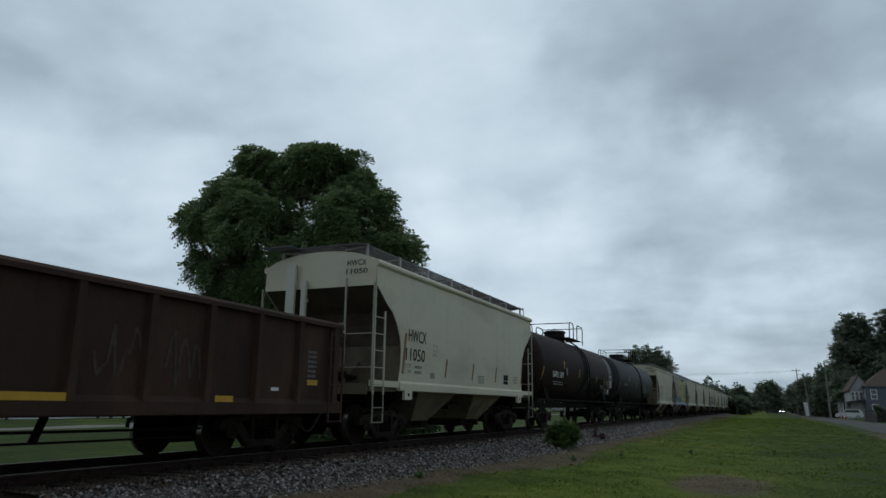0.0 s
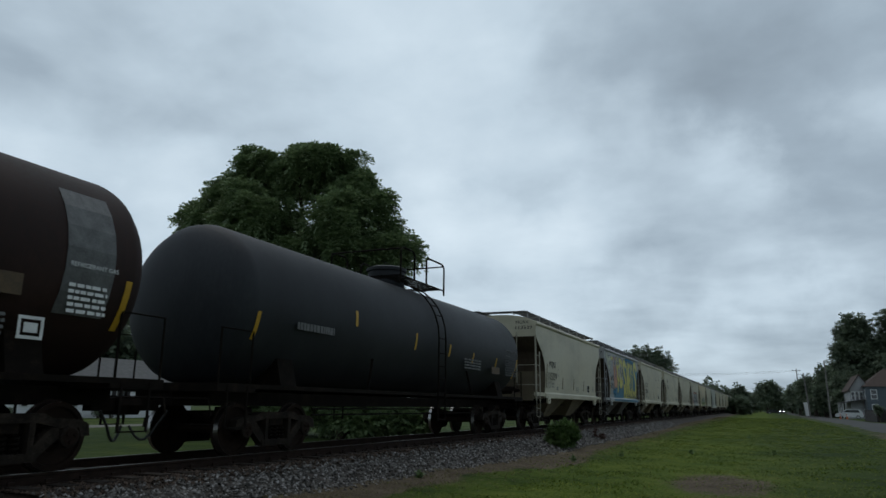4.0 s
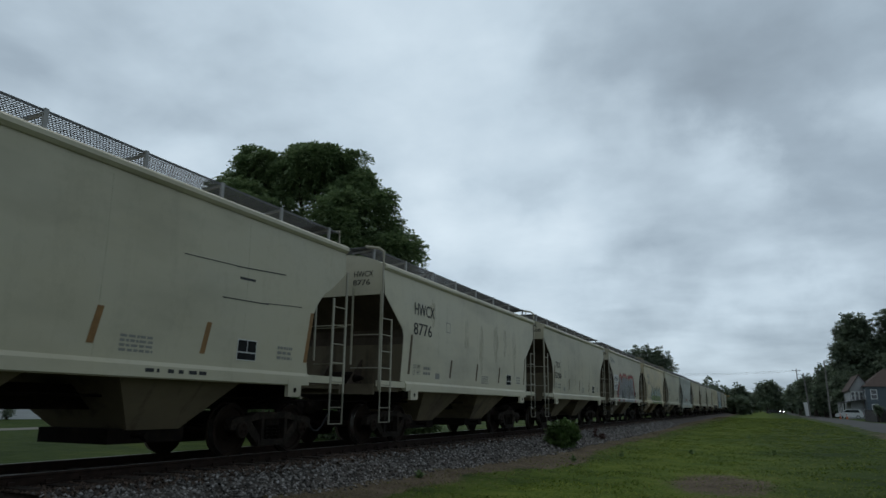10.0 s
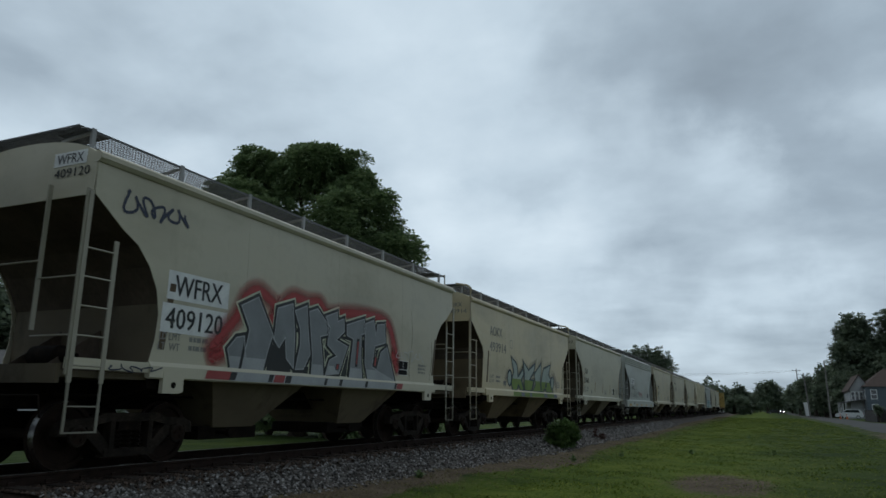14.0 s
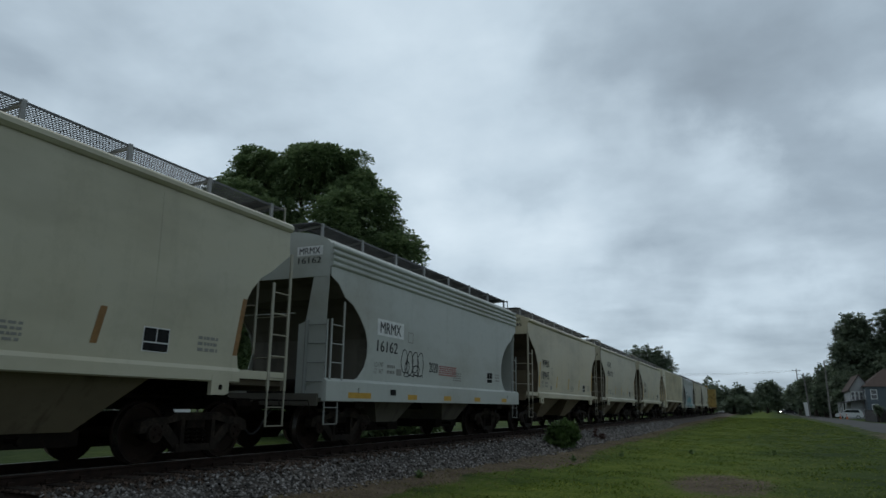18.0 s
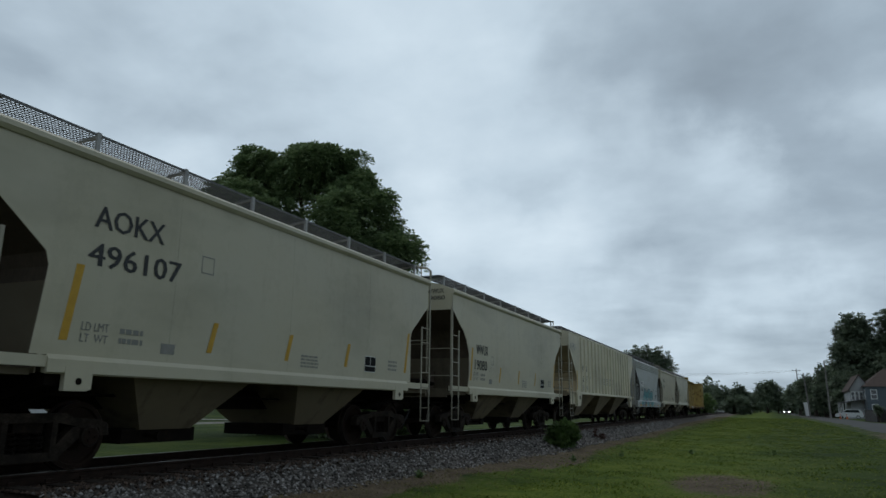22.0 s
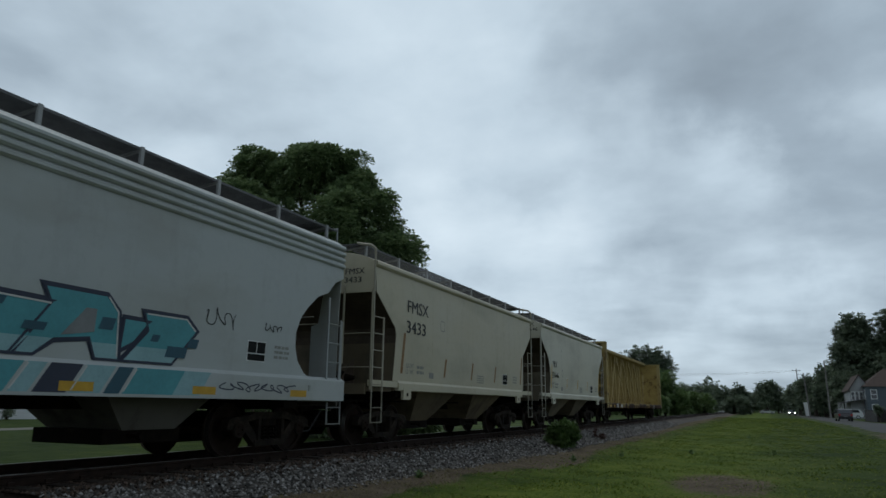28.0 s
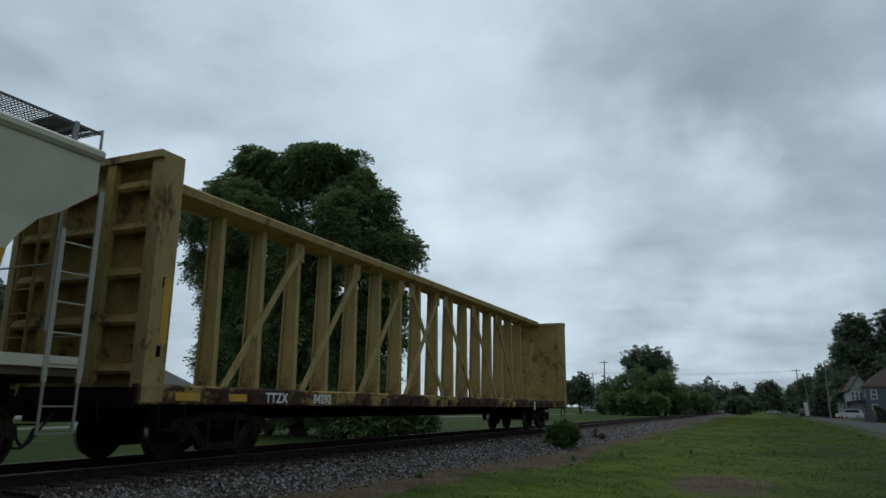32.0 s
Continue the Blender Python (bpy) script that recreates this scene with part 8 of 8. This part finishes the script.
part("hip_roof", hip, M_SHINGLE, house, "brown hip roof")
for x in (25.85, 26.55, 27.25):
    window(house, x, 160.0, 2.9, 0.5, 1.5)
for x in (28.7, 31.4, 34.2):
    window(house, x, 156.0, 3.1, 0.9, 1.6)
    window(house, x, 156.0, 0.3, 0.9, 1.7)
window(house, 27.9, 157.4, 3.1, 0.9, 1.6, "-x")
part("porch_roof", Mesh().prism([(23.8, 2.2), (27.9, 2.9), (27.9, 3.1), (23.8, 2.4)], 158.6, 168, "y"), M_SHINGLE_GREY, house)
for y in (158.8, 161.8, 164.8, 167.6):
    part("porch_post", Mesh().box(24.0, 24.16, y, y + 0.16, -0.7, 2.3), M_TRIM, house)
part("chimney", Mesh().box(33.0, 33.7, 161, 161.7, 8, 9.6), M_SHINGLE, house)

hedge = thing("dark_fence", "dark stained wooden board fence along the street", "fence")
for i in range(26):
    part("board", Mesh().box(24.3 + i * 0.42, 24.3 + i * 0.42 + 0.40, 117.0, 117.05, -0.72, 0.92 + 0.05 * (i % 3)), M_DARKWOOD, hedge)
for i in range(30):
    part("board", Mesh().box(24.25, 24.30, 117 + i * 0.42, 117.4 + i * 0.42, -0.72, 0.92 + 0.05 * (i % 2)), M_DARKWOOD, hedge)
shrub("hedge_shrub", "dark evergreen shrub at the street corner", (24.4, 115.6, -0.72), 1.9, 2.5, 500, 0.16, M_LEAF_FAR, 301, "shrub")
for i, (x, y) in enumerate(((20.4, 205), (22.6, 200), (25, 202), (27.5, 196))):
    shrub("low_hedge", "low dark hedge behind the pavement", (x, y, -0.7), 4.6, 1.7, 350, 0.3, M_LEAF_FAR, 310 + i, "hedge", "hedges along the street")

# white house across the field, low barn-like
M_FARM = surface("bright_white_siding", ((0.3, (0.58, 0.58, 0.57)), (0.7, (0.74, 0.74, 0.73))), 1, 12, (0.6, 0.8), 0, 0.5, (0.2, 0.2, 9), 0.3)
farm = gable_house("white_house", "long low white house with grey roof and dark shutters", -62.0, -47.2, 27.0, 60.0, 2.5, 5.2, M_FARM, M_SHINGLE_GREY)
for y in (30.0, 33.6, 41.0, 42.6, 44.2, 50.0, 55.0):
    window(farm, -47.2, y, 0.5, 1.0, 1.35, "+x")
    for a in (-0.55, 1.1):
        part("shutter", Mesh().box(-47.18, -47.1, y + a, y + a + 0.45, 0.4, 1.95), M_DARKWOOD, farm)
for i, y in enumerate((29.0, 31.4, 33.8, 36.2, 38.4, 47.0, 48.4, 49.8)):
    shrub("clipped_shrub", "small clipped dark shrub before the white house", (-45.8, y, -0.72), 1.5, 1.1, 220, 0.12, M_LEAF_FAR, 330 + i, "shrub", "shrubs before the white house", n=7)
drive = Mesh()
rows = []
for i in range(15):
    t = i / 14
    x, y = -44.0 + 18.0 * t, 52.0 - 3.0 * t + 5 * t * t
    rows.append([(x, y - 0.9 - 0.5 * t, rise(x, y) + 0.07), (x, y + 0.9 + 0.5 * t, rise(x, y) + 0.07)])
solid("driveway", drive.sheet(rows), M_CONCRETE, "pale concrete driveway leading to the white house", "driveway", kind="structure")

# buildings beyond the thicket
b = gable_house("beige_garage", "small beige building with a pale roof", -53, -44.5, 275, 290, 4.2, 5.2, surface("beige_block", ((0.3, (0.32, 0.29, 0.22)), (0.7, (0.42, 0.38, 0.3))), 1, 10, (0.7, 0.9)), M_SHINGLE_GREY, "x")
window(b, -51, 275, 1, 1.6, 1.6)
b = gable_house("grey_cottage", "small grey cottage with a dark pitched roof", -12.0, -7.6, 262, 272, 2.4, 4.6, M_SIDING, M_SHINGLE, "x")
part("porch_roof", Mesh().prism([(259.2, 1.7), (262, 2.3), (262, 2.45), (259.2, 1.85)], -11.8, -7.8, "x"), M_SHINGLE_GREY, b)
for x in (-11.7, -9.8, -8.0):
    part("porch_post", Mesh().box(x, x + 0.15, 259.3, 259.45, -0.7, 1.8), M_TRIM, b)
window(b, -10.4, 262, 0.4, 1.0, 1.4)
solid("white_cabinet", Mesh().box(4.4, 6.0, 318, 319.6, -0.72, 1.9).prism([(4.2, 1.9), (6.2, 1.9), (5.2, 2.4)], 317.8, 319.8, "y"), M_TRIM, "small white equipment cabinet by the crossing", "cabinet")
sign = thing("white_board", "white leaning board beside a pole", "sign", pose(18.9, 176, -0.7, 0, -6, 0))
part("panel", Mesh().box(-0.5, 0.5, -0.03, 0.03, 0.3, 3.2), M_TRIM, sign)
part("post", Mesh().box(-0.05, 0.05, 0.03, 0.1, 0, 3.0), M_POLE, sign)

M_CARPAINT = material("glossy_car_paint", lambda N: N.n("ShaderNodeBsdfPrincipled", {"Base Color": N.mix(N.math("MULTIPLY", N.noise(objco(N), 6.0), 0.12), N.n("ShaderNodeObjectInfo").outputs["Color"], (0.2, 0.19, 0.18)), "Roughness": 0.3, "Coat Weight": 0.5}).outputs[0])
M_CHROME = surface("bright_alloy", ((0.3, (0.4, 0.4, 0.4)), (0.7, (0.55, 0.55, 0.55))), 5, 40, (0.25, 0.4), 1.0)
M_HEADLIGHT = material("lit_headlight", lambda N: N.n("ShaderNodeEmission", {"Color": (1.0, 0.96, 0.88, 1), "Strength": 14.0}).outputs[0])
M_TAIL = surface("red_lens", ((0.3, (0.25, 0.012, 0.012)), (0.7, (0.36, 0.02, 0.02))), 5, 40, (0.15, 0.3), 0)
M_LENS = surface("clear_lens", ((0.3, (0.4, 0.4, 0.4)), (0.7, (0.6, 0.6, 0.6))), 5, 40, (0.1, 0.2), 0)


def vehicle(name, label, m, color, suv=False, lit=False):
    """A car that looks towards +y in its own space."""
    t = thing(name, label, "car", m)
    h, hood = (1.75, 1.08) if suv else (1.45, 0.92)
    side = [(-2.25, 0.35), (-2.3, 0.75), (-2.2, hood + 0.05), (-1.9, h - 0.1), (-1.6, h), (0.35, h), (0.65, h - 0.1), (1.25, hood + 0.06), (2.1, hood - 0.12), (2.3, 0.65), (2.28, 0.35)]
    if not suv:
        side[2:5] = [(-2.2, hood), (-1.75, hood + 0.04), (-1.1, h)]
    body = part("body", Mesh().prism(side, -0.9, 0.9), M_CARPAINT, t, color=color)
    for s in (-1, 1):
        rear = -1.75 if suv else -1.2
        part("side_window", Mesh().prism([(rear, hood + 0.08), (rear + 0.25, h - 0.1), (0.35, h - 0.1), (0.95, hood + 0.1)], s * 0.9, s * 0.912), M_GLASS, t)
        part("door_mirror", Mesh().box(*sorted((s * 0.9, s * 1.08)), 0.75, 0.9, hood + 0.05, hood + 0.2), M_CARPAINT, t, color=color)
        for y in (-1.4, 1.4):
            w = part("wheel", Mesh().lathe([(s * 0.70, 0.2), (s * 0.70, 0.34), (s * 0.92, 0.34), (s * 0.92, 0.22)], 18, "x", (0, y, 0.34)), M_RUBBER, t, smooth=True)
            part("rim", Mesh().lathe([(s * 0.91, 0.22), (s * 0.925, 0.2), (s * 0.90, 0.05), (s * 0.92, 0.0001)], 12, "x", (0, y, 0.34)), M_CHROME, w)
        part("headlight", Mesh().box(*sorted((s * 0.55, s * 0.86)), 2.2, 2.32, 0.66, 0.84), M_HEADLIGHT if lit else M_LENS, t, "glowing headlight" if lit else "")
        part("taillight", Mesh().box(*sorted((s * 0.6, s * 0.88)), -2.32, -2.2, 0.8, 1.05), M_TAIL, t)
    part("windscreen", Mesh().prism([(0.62, h - 0.1), (1.24, hood + 0.08), (1.27, hood + 0.1), (0.65, h - 0.07)], -0.78, 0.78), M_GLASS, t)
    part("rear_window", Mesh().prism([(-1.93, h - 0.14), (-2.2, hood + 0.1), (-2.23, hood + 0.1), (-1.96, h - 0.12)] if suv else [(-1.12, h - 0.05), (-1.74, hood + 0.06), (-1.77, hood + 0.07), (-1.15, h - 0.03)], -0.75, 0.75), M_GLASS, t)
    part("bumper", Mesh().box(-0.88, 0.88, -2.36, -2.26, 0.38, 0.62), M_RUBBER, t)
    part("bumper", Mesh().box(-0.88, 0.88, 2.26, 2.36, 0.38, 0.62), M_RUBBER, t)
    part("plate", Mesh().box(-0.26, 0.26, -2.375, -2.36, 0.66, 0.8), M_WHITE_FAINT, t)
    return t


RZ = -0.66
vehicle("parked_suv", "white sport utility vehicle parked beside the house", pose(24.4, 152.5, RZ, 0, 0, 84), (0.62, 0.63, 0.63), True)
vehicle("parked_sedan", "white sedan parked beyond the thicket", pose(-36.0, 210, RZ, 0, 0, 95), (0.6, 0.6, 0.6))
vehicle("parked_sedan", "white sedan parked by the cottage", pose(0.4, 222, RZ, 0, 0, 80), (0.6, 0.6, 0.6))
driving_suv = vehicle("driving_suv", "dark red-black sport utility vehicle driving away on the street", pose(20, 75, RZ), (0.02, 0.012, 0.014), True)
waiting_sedan = vehicle("waiting_sedan", "dark sedan waiting near the level crossing", pose(13, 262, RZ, 0, 0, -88), (0.02, 0.021, 0.023))
oncoming_car = vehicle("oncoming_car", "dark car with lit headlights coming down the street", pose(17, 300, RZ, 0, 0, 180), (0.04, 0.04, 0.045), False, True)
crossing_sedan = vehicle("crossing_sedan", "pale sedan turning across the level crossing", pose(-20, 262, RZ, 0, 0, -88), (0.5, 0.5, 0.5))

M_CONE = surface("orange_plastic", ((0.3, (0.45, 0.10, 0.03)), (0.7, (0.6, 0.16, 0.05))), 3, 20, (0.5, 0.7))
for x, y in ((22.5, 148.0), (23.5, 147.6)):
    c = thing("traffic_cone", "faded orange traffic cone with a white collar", "traffic cone", Matrix.Translation((x, y, -0.68)), "cones beside the street")
    part("cone", Mesh().lathe([(0, 0.17), (0.9, 0.05), (0.92, 0.0001)], 14, "z"), M_CONE, c, smooth=True)
    part("base", Mesh().box(-0.2, 0.2, -0.2, 0.2, -0.02, 0.04), M_CONE, c)
    part("collar", Mesh().lathe([(0.5, 0.108), (0.68, 0.084)], 14, "z"), M_WHITE, c)


# ---- what moves ----
def run(t):
    """How far the train has come at t seconds, from where it is at 16 s; it slows down a little."""
    q = t - 16
    return 8.7169 * q - 0.01087 * q * q - 0.0002018 * q ** 3


def motions():
    for car, centre in CARS:
        walk(car, [(2.0 * k, pose(0, centre - run(2.0 * k), 0)) for k in range(17)])
    def drive(car, rows):
        walk(car, [(t, pose(x, y, RZ, 0, 0, a)) for t, x, y, a in rows])
    drive(driving_suv, [(0, 20.0, -60, 0), (14, 20.0, -60, 0), (25, 20.0, 80, 0), (27.5, 20.3, 112, 1), (28.5, 19.8, 122, 2), (30, 18.8, 142, 2), (32, 18.2, 180, 1)])
    drive(waiting_sedan, [(0, 13.4, 262, -88), (17, 13.6, 262, -88), (18, 18, 262, -88), (20, 36, 263, -88), (32, 60, 263, -88)])
    drive(crossing_sedan, [(0, -60, 262, -88), (19, -60, 262, -88), (23, 8.5, 262, -88), (25.5, 9.5, 262, -88), (29, 12, 262, -88), (32, 13.2, 262, -88)])
    drive(oncoming_car, [(0, 17.0, 322, 180), (14, 17.0, 316, 180), (19, 17.0, 300, 180), (23, 17.0, 246, 180), (25.5, 17.0, 226, 180), (28.8, 17.0, 212, 180), (29.6, 18.0, 208, 225), (30.6, 23.0, 206, 268), (32, 34.0, 206, 270)])
    # the wheels roll: one turning for all leading axles, one for all trailing axles
    for s in (-1, 1):
        first = WHEELS[s][0]
        walk(first, [(k / 15, pose(0, s * 0.889, 0.457, math.degrees((run(k / 15) - run(0)) / 0.457))) for k in range(481)])
        for w in WHEELS[s][1:]:
            w.rotation_mode = "QUATERNION"
            keys = w.animation_data_create()
            keys.action = first.animation_data.action
            keys.action_slot = first.animation_data.action_slot


motions()
